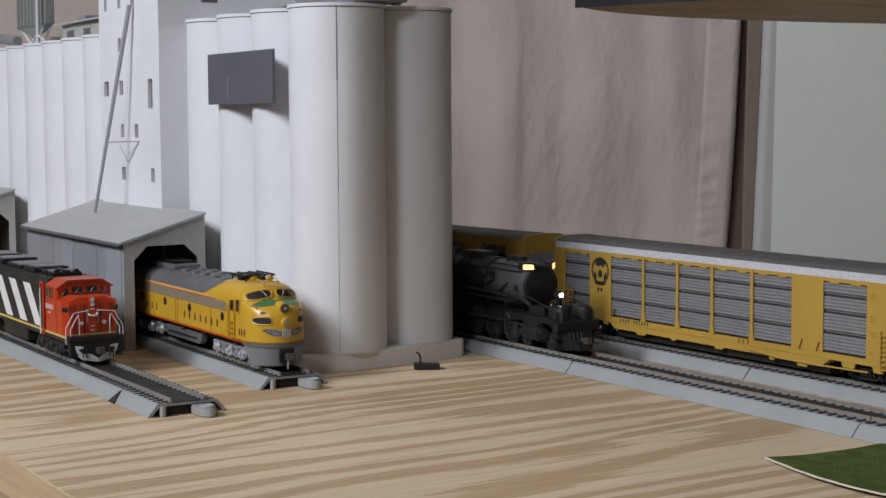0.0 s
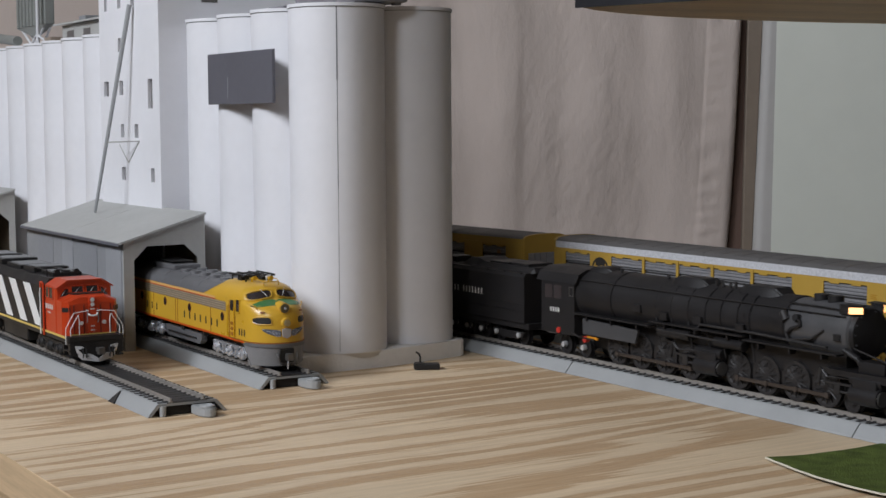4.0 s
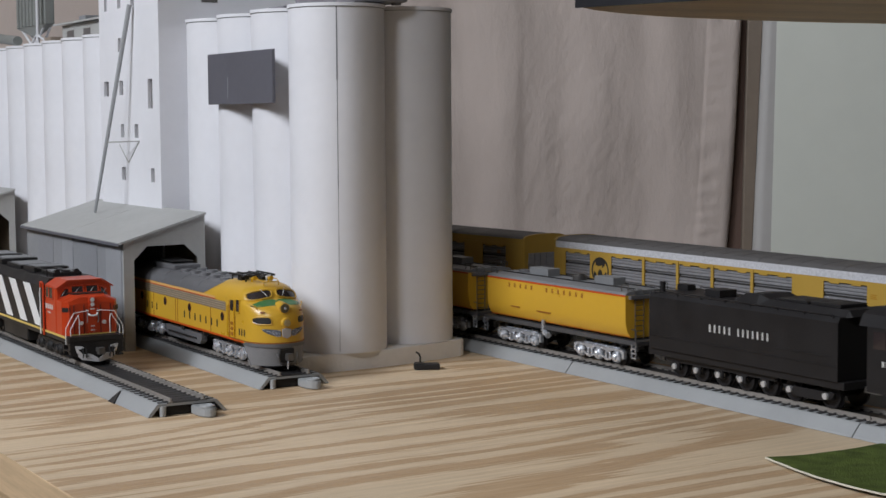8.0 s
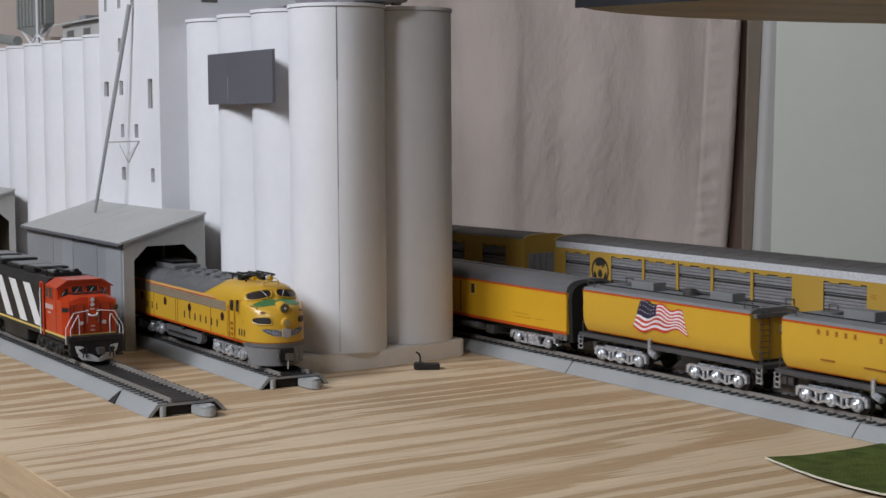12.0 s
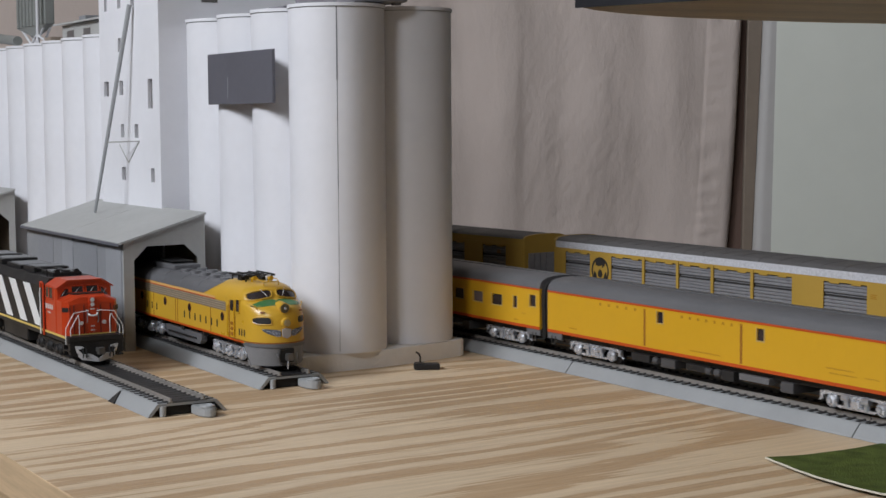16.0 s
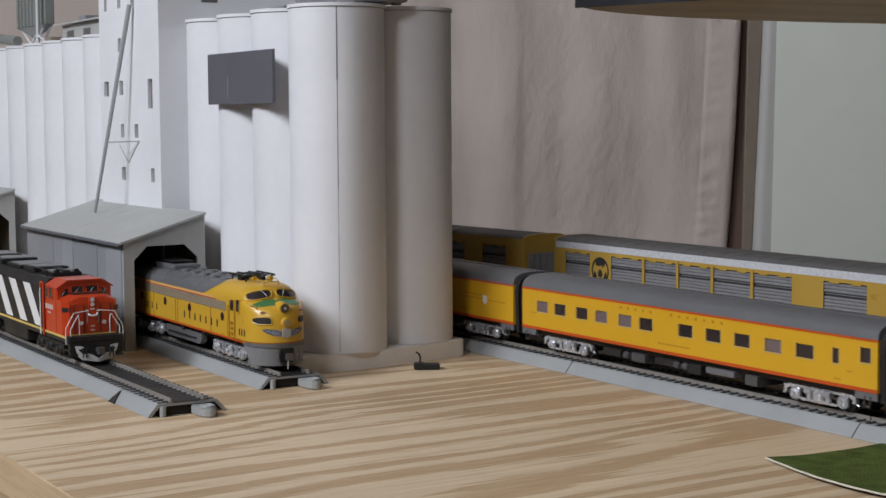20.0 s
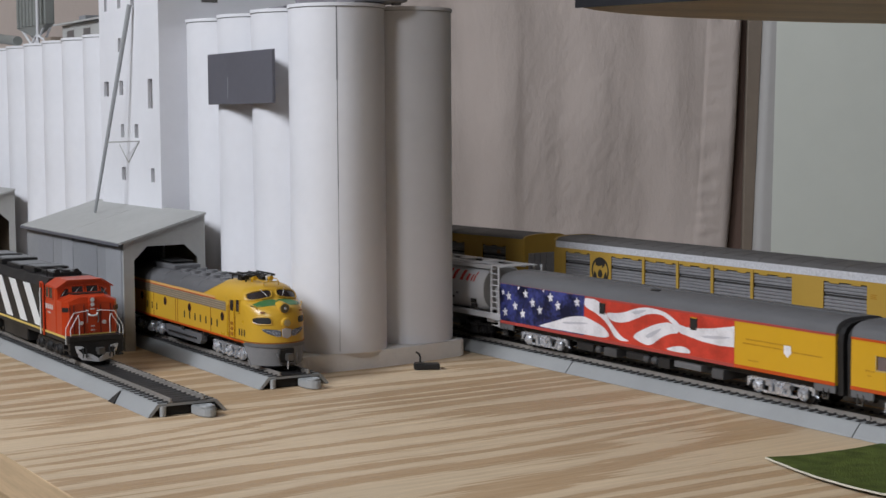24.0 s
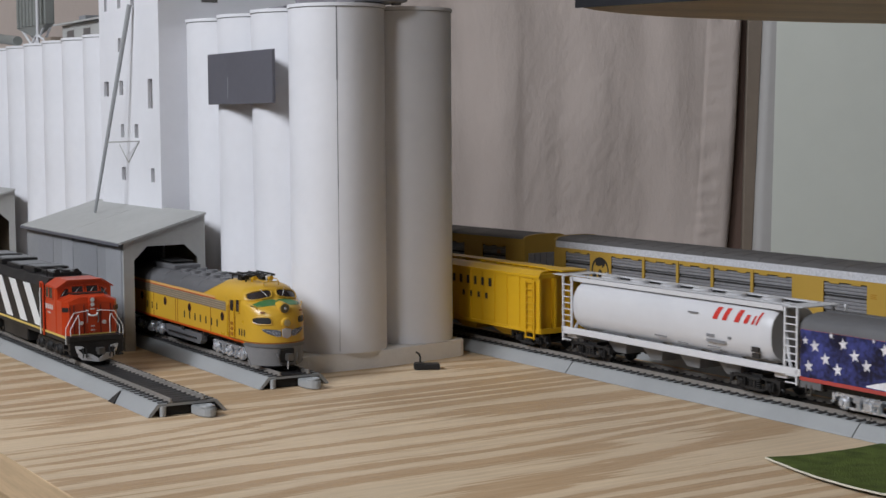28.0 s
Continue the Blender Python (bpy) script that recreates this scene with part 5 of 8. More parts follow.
def diesel_yellow():
    x, y, h = SIDE_B.at(-0.0105)
    loco = thing("yellow_diesel", "yellow streamlined diesel locomotive with grey roof, nose out of the shed", "model locomotive", pose(x, y, ZR, 0, 0, math.degrees(h)))
    # body: the front is lofted by height, the long rear by length
    bm = bmesh.new()
    rings = []
    for z in (13.5, 15, 18, 21, 24, 27, 30, 31.5, 33, 34.2, 35.2, 36, 36.6, 37.0, 37.4, 37.8, 38.2, 39.5, 41, 42.5, 43.6, 44.6, 45.2, 45.8, 46.2, 46.5, 46.75):
        w = half_width(z)
        front = [nose_skin(w * math.sin(math.pi * (i / 40 - 0.5)), z) for i in range(41)]
        rings.append([(-60, -w, z)] + front + [(-60, w, z)])
    loft(bm, rings)
    rings = []
    for xx, top in ((-59.5, 46.1), (-62, 46.0), (-75, 44.6), (-236, 44.6)):
        zs = [13.5 + (33 - 13.5) * i / 4 for i in range(4)] + [33 + (top - 33) * math.sin(math.pi / 2 * i / 10) for i in range(11)]
        right = [(xx, -half_width(z, top), z) for z in zs]
        rings.append(right + [(a, -b, c) for a, b, c in right[::-1][1:]])
    loft(bm, rings)
    part("body", bm, YELLOW, loco, "armour-yellow rounded body", smooth=True)
    # grey roof behind the cab, swept down at its front
    bm = bmesh.new()
    for i in range(36):
        a, b = -57 - i * 4.97, -57 - (i + 1) * 4.97
        g = []
        for p in (a, b):
            top = float(np.interp(-p, [40, 62, 75], [46.8, 46.0, 44.6]))
            lo = 36.6 + max(0, (top - 36.8) * (1 - (-p - 57) / 24)) ** 1.0 if p > -81 else 36.6
            lo = min(lo, top - 0.05)
            zs = [lo + (top - lo) * math.sin(math.pi / 2 * k / 6) for k in range(7)]
            r = [(p, -half_width(z, top) - 0.2, z + 0.12) for z in zs]
            g.append([bm.verts.new(v) for v in r + [(u, -v, w) for u, v, w in r[::-1][1:]]])
        for j in range(12):
            bm.faces.new((g[0][j], g[1][j], g[1][j + 1], g[0][j + 1]))
    part("roof", bm, ROOFGREY, loco, "grey roof panels", smooth=True, weld=True)
    # panel joints across the roof
    for px in (-92, -122, -152, -182, -212):
        bm = bmesh.new()
        zs = [36.8 + 7.9 * math.sin(math.pi / 2 * k / 6) for k in range(7)]
        r = [(px, -half_width(z, 44.7) - 0.25, z + 0.15) for z in zs]
        tube(bm, r + [(u, -v, w) for u, v, w in r[::-1][1:]], 0.12, 4)
        part("roof_joint", bm, ROOFGREY, loco)
    louvre = mat("grey_louvres", (0.22, 0.175, 0.12), 0.5, var=0.3, scale=160)
    slat = mat("tan_louvre_edge", (0.36, 0.29, 0.20), 0.5, var=0.2, scale=160)
    cream = mat("pale_orange_stripe", (0.70, 0.40, 0.14), 0.4)
    for s in (-1, 1):
        bm = bmesh.new()
        side_field(bm, -46, -236, 29.2, 34.6, s, 0.10)
        part("louvre_band", bm, louvre, loco, "brown-grey louvre band")
        for z in (30.0, 31.3, 32.6, 33.9):
            bm = bmesh.new()
            box(bm, -236, -46.4, min(s * 17.5, s * 17.8), max(s * 17.5, s * 17.8), z, z + 0.45)
            part("louvre_slat", bm, slat, loco)
        bm = bmesh.new()
        side_field(bm, -62, -236, 35.3, 36.5, s, 0.26)
        part("stripe", bm, cream, loco, "pale orange stripe")
        bm = bmesh.new()
        side_field(bm, -62, -236, 34.7, 35.3, s, 0.24)
        part("stripe", bm, STRIPE, loco)
        bm = bmesh.new()
        side_field(bm, -20, -236, 13.4, 14.6, s, 0.2)
        part("stripe", bm, STRIPE, loco)
        for px in (-104.3, -146.8, -51.6, -190):
            bm = bmesh.new()
            cyl(bm, (px, s * 17.3, 25.6), (px, s * 17.75, 25.6), 2.3, n=20)
            part("porthole", bm, GLASS, loco, smooth=True)
            bm = bmesh.new()
            cyl(bm, (px, s * 17.3, 25.6), (px, s * 17.65, 25.6), 2.8, n=20)
            part("porthole_rim", bm, LETTER_BROWN, loco, smooth=True)
        for px in (-70, -125, -128.5, -168, -205):
            bm = bmesh.new()
            box(bm, px, px + 0.4, min(s * 17.4, s * 17.72), max(s * 17.4, s * 17.72), 14.6, 29.2)
            part("panel_joint", bm, LETTER_BROWN, loco)
        # cab door with grab irons, and side window
        for a in (-33, -40.5):
            bm = bmesh.new()
            box(bm, a - 0.5, a, min(s * 17.4, s * 17.75), max(s * 17.4, s * 17.75), 14.6, 36)
            part("cab_door_joint", bm, LETTER_BROWN, loco)
        for gx in (-32, -42):
            bm = bmesh.new()
            tube(bm, [(gx, s * 17.4, 15.4), (gx, s * 18.5, 15.8), (gx, s * 18.5, 32.6), (gx, s * 17.4, 33)], 0.32, 6)
            part("grab_iron", bm, HOPYELLOW, loco)
        for gz in (16.2, 19.2, 22.2):
            bm = bmesh.new()
            box(bm, -39, -35, min(s * 17.4, s * 17.8), max(s * 17.4, s * 17.8), gz, gz + 1.7)
            part("kick_step", bm, LETTER_BROWN, loco)
        bm = bmesh.new()
        side_field(bm, -34.6, -39, 30.5, 36.6, s, 0.3)
        part("door_window", bm, GLASS, loco)
        bm = bmesh.new()
        side_field(bm, -25.4, -30.6, 30.6, 37.4, s, 0.25)
        part("cab_side_window", bm, GLASS, loco)
        bm = bmesh.new()
        tube(bm, [side_skin(-25, 30.3, s, 0.4), side_skin(-31, 30.3, s, 0.4), side_skin(-31, 37.6, s, 0.4), side_skin(-25, 37.6, s, 0.4), side_skin(-25, 30.3, s, 0.4)], 0.35, 6)
        part("window_frame", bm, HOPYELLOW, loco)
        # windshield pane with its bead and wiper
        pane = [(s * 1.5, 43.6), (s * 1.3, 39.5), (s * 6, 38.6), (s * 14.6, 37.4), (s * 15.4, 39.2), (s * 14.4, 41.6), (s * 8, 43.0)]
        bm = bmesh.new()
        nose_field(bm, pane, 0.15)
        part("windshield_pane", bm, GLASS, loco, smooth=True)
        bm = bmesh.new()
        nose_bead(bm, pane, 0.5)
        part("windshield_frame", bm, YELLOW, loco)
        bm = bmesh.new()
        nose_bead(bm, [(s * 7.4, 43.6), (s * 6.0, 41.6), (s * 4.6, 39.8)], 0.16, 0.7, False, 0)
        part("wiper", bm, OFFWHITE, loco, "pale windshield wiper")
        # green glare panel under the windshield, meeting its twin behind the headlight
        bm = bmesh.new()
        nose_field(bm, [(s * 0.01, 38.1), (s * 6, 38.0), (s * 10.4, 37.1), (s * 15.8, 35.2), (s * 14.2, 34.3), (s * 6.6, 35.2), (s * 0.01, 35.6)], 0.12, 1)
        part("glare_panel", bm, GREENPAINT, loco, smooth=True)
        # oval number window and the wing on the nose
        bm = bmesh.new()
        nose_field(bm, [(s * 8.2, 28.9), (s * 7.7, 27.2), (s * 8.2, 25.4), (s * 12, 25.2), (s * 15.2, 25.6), (s * 15.7, 27.1), (s * 15.2, 28.7), (s * 12, 29.1)], 0.2)
        part("number_window", bm, BLACKPL, loco, "black oval number window")
        bm = bmesh.new()
        nose_bead(bm, [(s * 8.1, 29.1), (s * 7.6, 27.2), (s * 8.1, 25.2), (s * 12, 25.0), (s * 15.3, 25.4), (s * 15.8, 27.1), (s * 15.3, 28.9), (s * 12, 29.3)], 0.3)
        part("number_window_rim", bm, YELLOW, loco)
        bm = bmesh.new()
        nose_field(bm, [(s * 3.0, 22.0), (s * 12.9, 22.9), (s * 11.8, 21.2), (s * 10.4, 20.2), (s * 8.0, 19.2), (s * 5.4, 18.4), (s * 3.0, 18.3)], 0.2, 1)
        part("wing_field", bm, DARKGREYPL, loco)
        for k in range(5):
            bm = bmesh.new()
            z0 = 21.8 - k * 0.78
            nose_bead(bm, [(s * 3.4, z0 - 0.1), (s * 6, z0 - 0.15), (s * (12.2 - k * 1.55), z0 + 0.55)], 0.17, 0.30, False, 0)
            part("wing_feather", bm, WINGBLUE, loco, "silver-blue wing feather")
        bm = bmesh.new()
        nose_bead(bm, [(s * 10.6, 31.8), (s * 12.4, 31.6)], 0.55, 0.7, False, 0)
        part("grab_stub", bm, LETTER_BROWN, loco)
        bm = bmesh.new()
        tube(bm, [nose_skin(s * 13.4, 33.2, 0.2), nose_skin(s * 13.6, 34.8, 1.6), nose_skin(s * 15.4, 35.6, 1.6)], 0.28, 6)
        part("grab_iron", bm, HOPYELLOW, loco)
        # lettering on the side as bars, and the number on the cab
        for text, x0 in (("XXXXXXX", -115), ("XXX", -182)):
            for c in range(len(text)):
                bm = bmesh.new()
                bars(bm, x0 + c * 8.9, 18.6, s * 17.5 if s < 0 else 17.65, "X", 3.6, 4.3, 0, thin=0.46)
                part("lettering", bm, LETTER_BLACK, loco)
        for c in range(3):
            bm = bmesh.new()
            bars(bm, -27.6 + c * 3.6, 17.4, s * 17.45 if s < 0 else 17.6, "X", 2.6, 3.7, 0, thin=0.62)
            part("number", bm, LETTER_BLACK, loco)
        # fuel tank side, its dark rail, and pipes
        bm = bmesh.new()
        prism(bm, [(-152, 10.5), (-90, 10.5), (-90, 7), (-94, 4.2), (-148, 4.2), (-152, 7)], s * 12, s * 15.6, "y")
        part("tank_side", bm, ROOFGREY, loco)
        bm = bmesh.new()
        box(bm, -146, -98, min(s * 15.4, s * 16.2), max(s * 15.4, s * 16.2), 6.6, 7.6, 0.2)
        part("tank_rail", bm, BLACKPL, loco)
        for px in (-158, -120, -86):
            bm = bmesh.new()
            box(bm, px - 2, px + 2, min(s * 13, s * 16.4), max(s * 13, s * 16.4), 10.2, 13.3, 0.3)
            part("bracket", bm, BLACKPL, loco)
    # headlights and nose fittings
    bm = bmesh.new()
    cyl(bm, (-9, 0, 34.4), (-1.8, 0, 34.0), 3.4, 3.1, n=24)
    part("headlight_housing", bm, YELLOW, loco, smooth=True)
    bm = bmesh.new()
    cyl(bm, (-2.0, 0, 34.0), (-1.3, 0, 34.0), 2.7, 2.5, n=24)
    part("headlight_lens", bm, mat("green_lens", (0.12, 0.10, 0.06), 0.12), loco, smooth=True)
    bm = bmesh.new()
    cyl(bm, (-1.0, 0, 34.0), (-0.7, 0, 34.0), 0.9, 0.7, n=12)
    part("headlight_bulb", bm, SILVER, loco, smooth=True)
    bm = bmesh.new()
    cyl(bm, (-2, 0, 26.0), (1.3, 0, 26.0), 3.1, 2.7, n=24)
    part("lower_headlight", bm, YELLOW, loco, smooth=True)
    bm = bmesh.new()
    cyl(bm, (1.2, 0, 26.0), (1.7, 0, 26.0), 2.1, 1.8, n=18)
    part("lower_lens", bm, mat("amber_lens", (0.34, 0.26, 0.12), 0.12), loco, smooth=True)
    bm = bmesh.new()
    prism(bm, [(-2.4, 18.4), (0, 17.2), (2.4, 18.4), (2.8, 22.4), (0, 23.2), (-2.8, 22.4)], -0.2, 0.7, "x")
    part("shield_emblem", bm, mat("pale_grey_emblem", (0.42, 0.40, 0.40), 0.4), loco, "pale grey shield on the nose")
    # dark parting line, then the grey pilot with its coupler opening
    grey = mat("pilot_grey_paint", (0.20, 0.20, 0.205), 0.42, var=0.15, scale=90)
    def belt(z, out):
        w = 17.5
        return [(-40, -w - out, z)] + [nose_skin(w * math.sin(math.pi * (i / 30 - 0.5)), max(z, 13.5), out)[:2] + (z,) for i in range(31)] + [(-40, w + out, z)]
    bm = bmesh.new()
    loft(bm, [belt(14.3, 0.3), belt(15.0, 0.35)])
    part("parting_strip", bm, LETTER_BROWN, loco, smooth=True)
    bm = bmesh.new()
    def skirt(z, k, back):
        return [(back, -17.2 * k, z)] + [(nose_skin(17.2 * math.sin(math.pi * (i / 30 - 0.5)), 13.5)[0] * 1.0 - (13.5 - z) * 0.12, 17.2 * k * math.sin(math.pi * (i / 30 - 0.5)), z) for i in range(31)] + [(back, 17.2 * k, z)]
    loft(bm, [skirt(1.6, 0.95, -14), skirt(4.5, 0.965, -16), skirt(9, 0.985, -18), skirt(13.3, 1.0, -22)])
    part("pilot", bm, grey, loco, "grey smooth pilot", smooth=True)
    bm = bmesh.new()
    loft(bm, [[(a + 0.5, b * 1.015, z) for a, b, _ in skirt(13.3, 1.0, -22)] for z in (12.3, 14.2)])
    part("pilot_lip", bm, ROOFGREY, loco, smooth=True)
    # dark box set into the pilot, coloured as the opening's shade
    bm = bmesh.new()
    box(bm, -4, 0.6, -4.4, 4.4, 3.6, 11.4, 0.4)
    part("coupler_opening_shade", bm, SHADEBLACK, loco)
    coupler(loco, -2.6, 1, 7.2)
    for yy in (-6.2, 6.2):
        bm = bmesh.new()
        tube(bm, [(0.2, yy, 9.5), (1.6, yy * 0.93, 7.0), (1.6, yy * 0.85, 4.4), (2.6, yy * 0.7, 2.2)], 0.45, 6)
        part("air_hose", bm, STEEL, loco)
    bm = bmesh.new()
    tube(bm, [(2.6, -0.6, 7.0), (3.6, -0.8, 4.0), (3.4, -1.0, 0.4)], 0.4, 6)
    part("uncoupling_wire", bm, SILVER, loco)
    # rails over the windshield, horns, antenna frame and roof fans
    for s in (-1, 1):
        bm = bmesh.new()
        tube(bm, [(-20.5, s * 4.5, 45.4), (-20.0, s * 4.5, 47.6), (-25, s * 5.5, 48.6), (-34, s * 6.2, 48.6), (-34.5, s * 6.2, 46.4)], 0.3, 6)
        part("roof_handrail", bm, HOPYELLOW, loco)
    bm = bmesh.new()
    tube(bm, [(-20.0, -4.5, 47.6), (-20.0, 4.5, 47.6)], 0.3, 6)
    part("roof_handrail", bm, HOPYELLOW, loco)
    bm = bmesh.new()
    for yy in (-8, 8):
        for a in (-38, -58):
            cyl(bm, (a, yy, 45.5), (a, yy, 50.0), 0.5, n=8)
    for yy in (-9, -3.5, 3.5, 9):
        box(bm, -61, -36, yy - 0.5, yy + 0.5, 49.8, 50.5)
    for a in (-37, -45, -53, -60):
        box(bm, a - 0.5, a + 0.5, -9.8, 9.8, 49.3, 49.9)
    part("antenna_frame", bm, BLACKPL, loco, "black roof antenna frame")
    for a, yy in ((-42, 5), (-49, -5), (-56, 5)):
        bm = bmesh.new()
        box(bm, a - 3, a + 3, yy - 2.5, yy + 2.5, 45.8, 48.8, 0.4)
        part("roof_box", bm, BLACKPL, loco)
    for a, yy in ((-29, -6), (-25.5, 2.5), (-32, 4)):
        bm = bmesh.new()
        cyl(bm, (a - 5, yy, 48.9), (a, yy, 49.1), 0.5, 1.4, n=12)
        cyl(bm, (a - 4, yy, 46.2), (a - 4, yy, 48.9), 0.4, n=8)
        part("horn", bm, HOPWHITE if yy > 3 else HOPYELLOW, loco, smooth=True)
    for a in (-74, -92, -108, -124, -140):
        for yy in (-5.5, 5.5):
            bm = bmesh.new()
            cyl(bm, (a, yy, 44.2), (a, yy, 46.0), 4.0, 3.7, n=20)
            part("roof_fan", bm, ROOFGREY, loco, smooth=True)
    bm = bmesh.new()
    box(bm, -188, -152, -9, 9, 44.2, 47.6, 0.8)
    part("roof_hatch", bm, ROOFGREY, loco)
    bm = bmesh.new()
    box(bm, -190, -160, -7, 7, 48.6, 49.4, 0.3)
    part("roof_rack", bm, BLACKPL, loco)
    bm = bmesh.new()
    box(bm, -228, -14, -12, 12, 9.8, 13.4)
    part("underframe", bm, BLACKPL, loco)
    for xx in (-52, -186):
        truck6(loco, xx, SILVER, axle=18.5, r=5.2, name="long_truck")


# ---- black, white and red diesel on the outer siding ----
def diesel_striped():
    x, y, h = SIDE_A.at(-0.139)
    loco = thing("striped_diesel", "black diesel locomotive with white diagonal stripes and red-orange cab", "model locomotive", pose(x, y, ZR, 0, 0, math.degrees(h)))
    # cowl body
    prof = [(-16.8, 15.5), (-16.8, 41.0), (-13.5, 46.0), (13.5, 46.0), (16.8, 41.0), (16.8, 15.5)]
    bm = bmesh.new()
    prism(bm, prof, -238, -48.1, "x")
    part("cowl", bm, BLACKPL, loco, "black full-width body")
    for s in (-1, 1):
        for i in range(6):
            xb = -54 - i * 31.5
            bm = bmesh.new()
            prism(bm, [(xb, 16.4), (xb - 14.5, 16.4), (xb - 14.5 - 24.5, 40.5), (xb - 24.5, 40.5)], s * 16.8, s * 17.0, "y")
            part("white_stripe", bm, OFFWHITE, loco, "white diagonal stripe")
    for a, b, w, z in ((-80, -56, 9, 2.4), (-112, -88, 11, 3.2), (-150, -118, 11, 2.4), (-185, -158, 12, 3.5), (-228, -195, 12, 3.5)):
        bm = bmesh.new()
        box(bm, a, b, -w, w, 46.0, 46.0 + z, 0.5)
        part("roof_box", bm, BLACKPL, loco)
        bm = bmesh.new()
        box(bm, a + 3, b - 3, -w + 2, w - 2, 46.0 + z - 0.2, 46.0 + z + 0.4, 0.2)
        part("roof_grille", bm, TANKGREY, loco, "grey roof grille")
    for a in (-60, -68, -76):
        bm = bmesh.new()
        cyl(bm, (a, 0, 48.3), (a, 0, 49.4), 3.0, n=16)
        part("roof_fan", bm, BLACKPL, loco, smooth=True)
    bm = bmesh.new()
    tube(bm, [(-58, -12, 46), (-58, -12, 50), (-90, -12, 50)], 0.4, 6)
    part("roof_rail", bm, BLACKPL, loco)
    for a, y in ((-56, -6), (-56, 6)):
        bm = bmesh.new()
        cyl(bm, (a - 8, y, 48.4), (a, y, 48.6), 0.7, 1.7, n=12)
        box(bm, a - 5, a - 3, y - 0.8, y + 0.8, 46, 48)
        part("horn", bm, BLACKPL, loco)
    # walkway sill with yellow edge
    bm = bmesh.new()
    box(bm, -240, -4, -16.6, 16.6, 11.5, 15.2, 0.3)
    part("frame_sill", bm, BLACKPL, loco)
    for s in (-1, 1):
        bm = bmesh.new()
        box(bm, -238, -8, min(s * 16.6, s * 16.9), max(s * 16.6, s * 16.9), 14.0, 15.3)
        part("sill_stripe", bm, mat("pale_yellow_stripe", (0.62, 0.45, 0.12), 0.5), loco)
    # cab with faceted front, and a full-width nose with cut-off top corners
    bm = bmesh.new()
    rings = []
    for xx, zt, zs, w in ((-48, 45.8, 41.8, 16.4), (-46, 46.6, 42.6, 16.8), (-27, 46.6, 42.6, 16.8), (-24.2, 45.9, 41.9, 16.2)):
        rings.append([(xx, -w, 15.3), (xx, -w, zs), (xx, -w * 0.62, zt), (xx, w * 0.62, zt), (xx, w, zs), (xx, w, 15.3)])
    loft(bm, rings)
    part("cab", bm, ORANGE, loco, "red-orange wide cab", smooth=False)
    bm = bmesh.new()
    prism(bm, [(-17.4, 42.2), (-10.6, 46.7), (10.6, 46.7), (17.4, 42.2), (17.0, 41.6), (10.4, 45.8), (-10.4, 45.8), (-17.0, 41.6)], -30, -22.6, "x")
    part("brow", bm, ORANGE, loco)
    bm = bmesh.new()
    rings = []
    for xx, zt, w in ((-24.4, 38.8, 16.75), (-15.6, 38.4, 16.6), (-12.6, 38.0, 15.2), (-11.4, 37.2, 14.2), (-10.6, 34.0, 13.7), (-10.2, 15.3, 13.8)):
        k = max(0.52, (zt - 34.4) / 4 * 0.52)
        rings.append([(xx, -w, 15.3), (xx, -w, min(zt - 0.6, 34.9)), (xx, -w * 0.54, zt), (xx, w * 0.54, zt), (xx, w, min(zt - 0.6, 34.9)), (xx, w, 15.3)])
    loft(bm, rings)
    part("nose", bm, ORANGE, loco, "red-orange full-width nose with cut corners")
    bm = bmesh.new()
    prism(bm, [(-24.2, -11), (-16.4, -9), (-16.4, 9), (-24.2, 11)], 38.82, 39.0, "z")
    for v in bm.verts:
        v.co.z -= (v.co.x + 24.2) * 0.045 - 0.12
    part("glare_panel", bm, BLACKPL, loco, "black anti-glare panel")
    # four front windows with black gaskets and pale mullions
    for y0, y1, x0, x1, zb, zt in ((-15.4, -9.4, -25.6, -24.0, 37.6, 41.8), (-8.2, -0.7, -24.0, -24.0, 38.9, 43.0), (0.7, 8.2, -24.0, -24.0, 38.9, 43.0), (9.4, 15.4, -24.0, -25.6, 37.6, 41.8)):
        v = [(x0 + 1.3, y0, zb if abs(y0) < 12 else zb - 1.4), (x1 + 1.3, y1, zb if abs(y1) < 12 else zb - 1.4), (x1 + 0.2, y1, zt), (x0 + 0.2, y0, zt)]
        bm = bmesh.new()
        loft(bm, [v, [(a - 1.6, b, c) for a, b, c in v]])
        part("front_window", bm, GLASS, loco)
        bm = bmesh.new()
        for a, b in zip(v, v[1:] + v[:1]):
            cyl(bm, (a[0] + 0.1, a[1], a[2]), (b[0] + 0.1, b[1], b[2]), 0.42, n=6)
        part("window_gasket", bm, ORANGE, loco)
        bm = bmesh.new()
        m = ((y0 + y1) / 2, (x0 + x1) / 2 + 1.3)
        tube(bm, [(m[1], m[0] - 1.2, zb + 0.4), (m[1] - 0.3, m[0] + 0.8, zb + 3.0)], 0.13, 5)
        part("wiper", bm, HOPWHITE, loco)
    for s in (-1, 1):
        for a, b in ((-44.5, -39.2), (-37.6, -31.5)):
            bm = bmesh.new()
            box(bm, a, b, min(s * 16.7, s * 17.0), max(s * 16.7, s * 17.0), 35.4, 41.6)
            part("side_window", bm, GLASS, loco)
            bm = bmesh.new()
            for q in ((a - 0.7, b + 0.7, 34.7, 35.4), (a - 0.7, b + 0.7, 41.6, 42.3), (a - 0.7, a, 35.4, 41.6), (b, b + 0.7, 35.4, 41.6)):
                box(bm, q[0], q[1], min(s * 16.7, s * 17.15), max(s * 16.7, s * 17.15), q[2], q[3])
            part("window_frame", bm, ORANGE, loco)
        bm = bmesh.new()
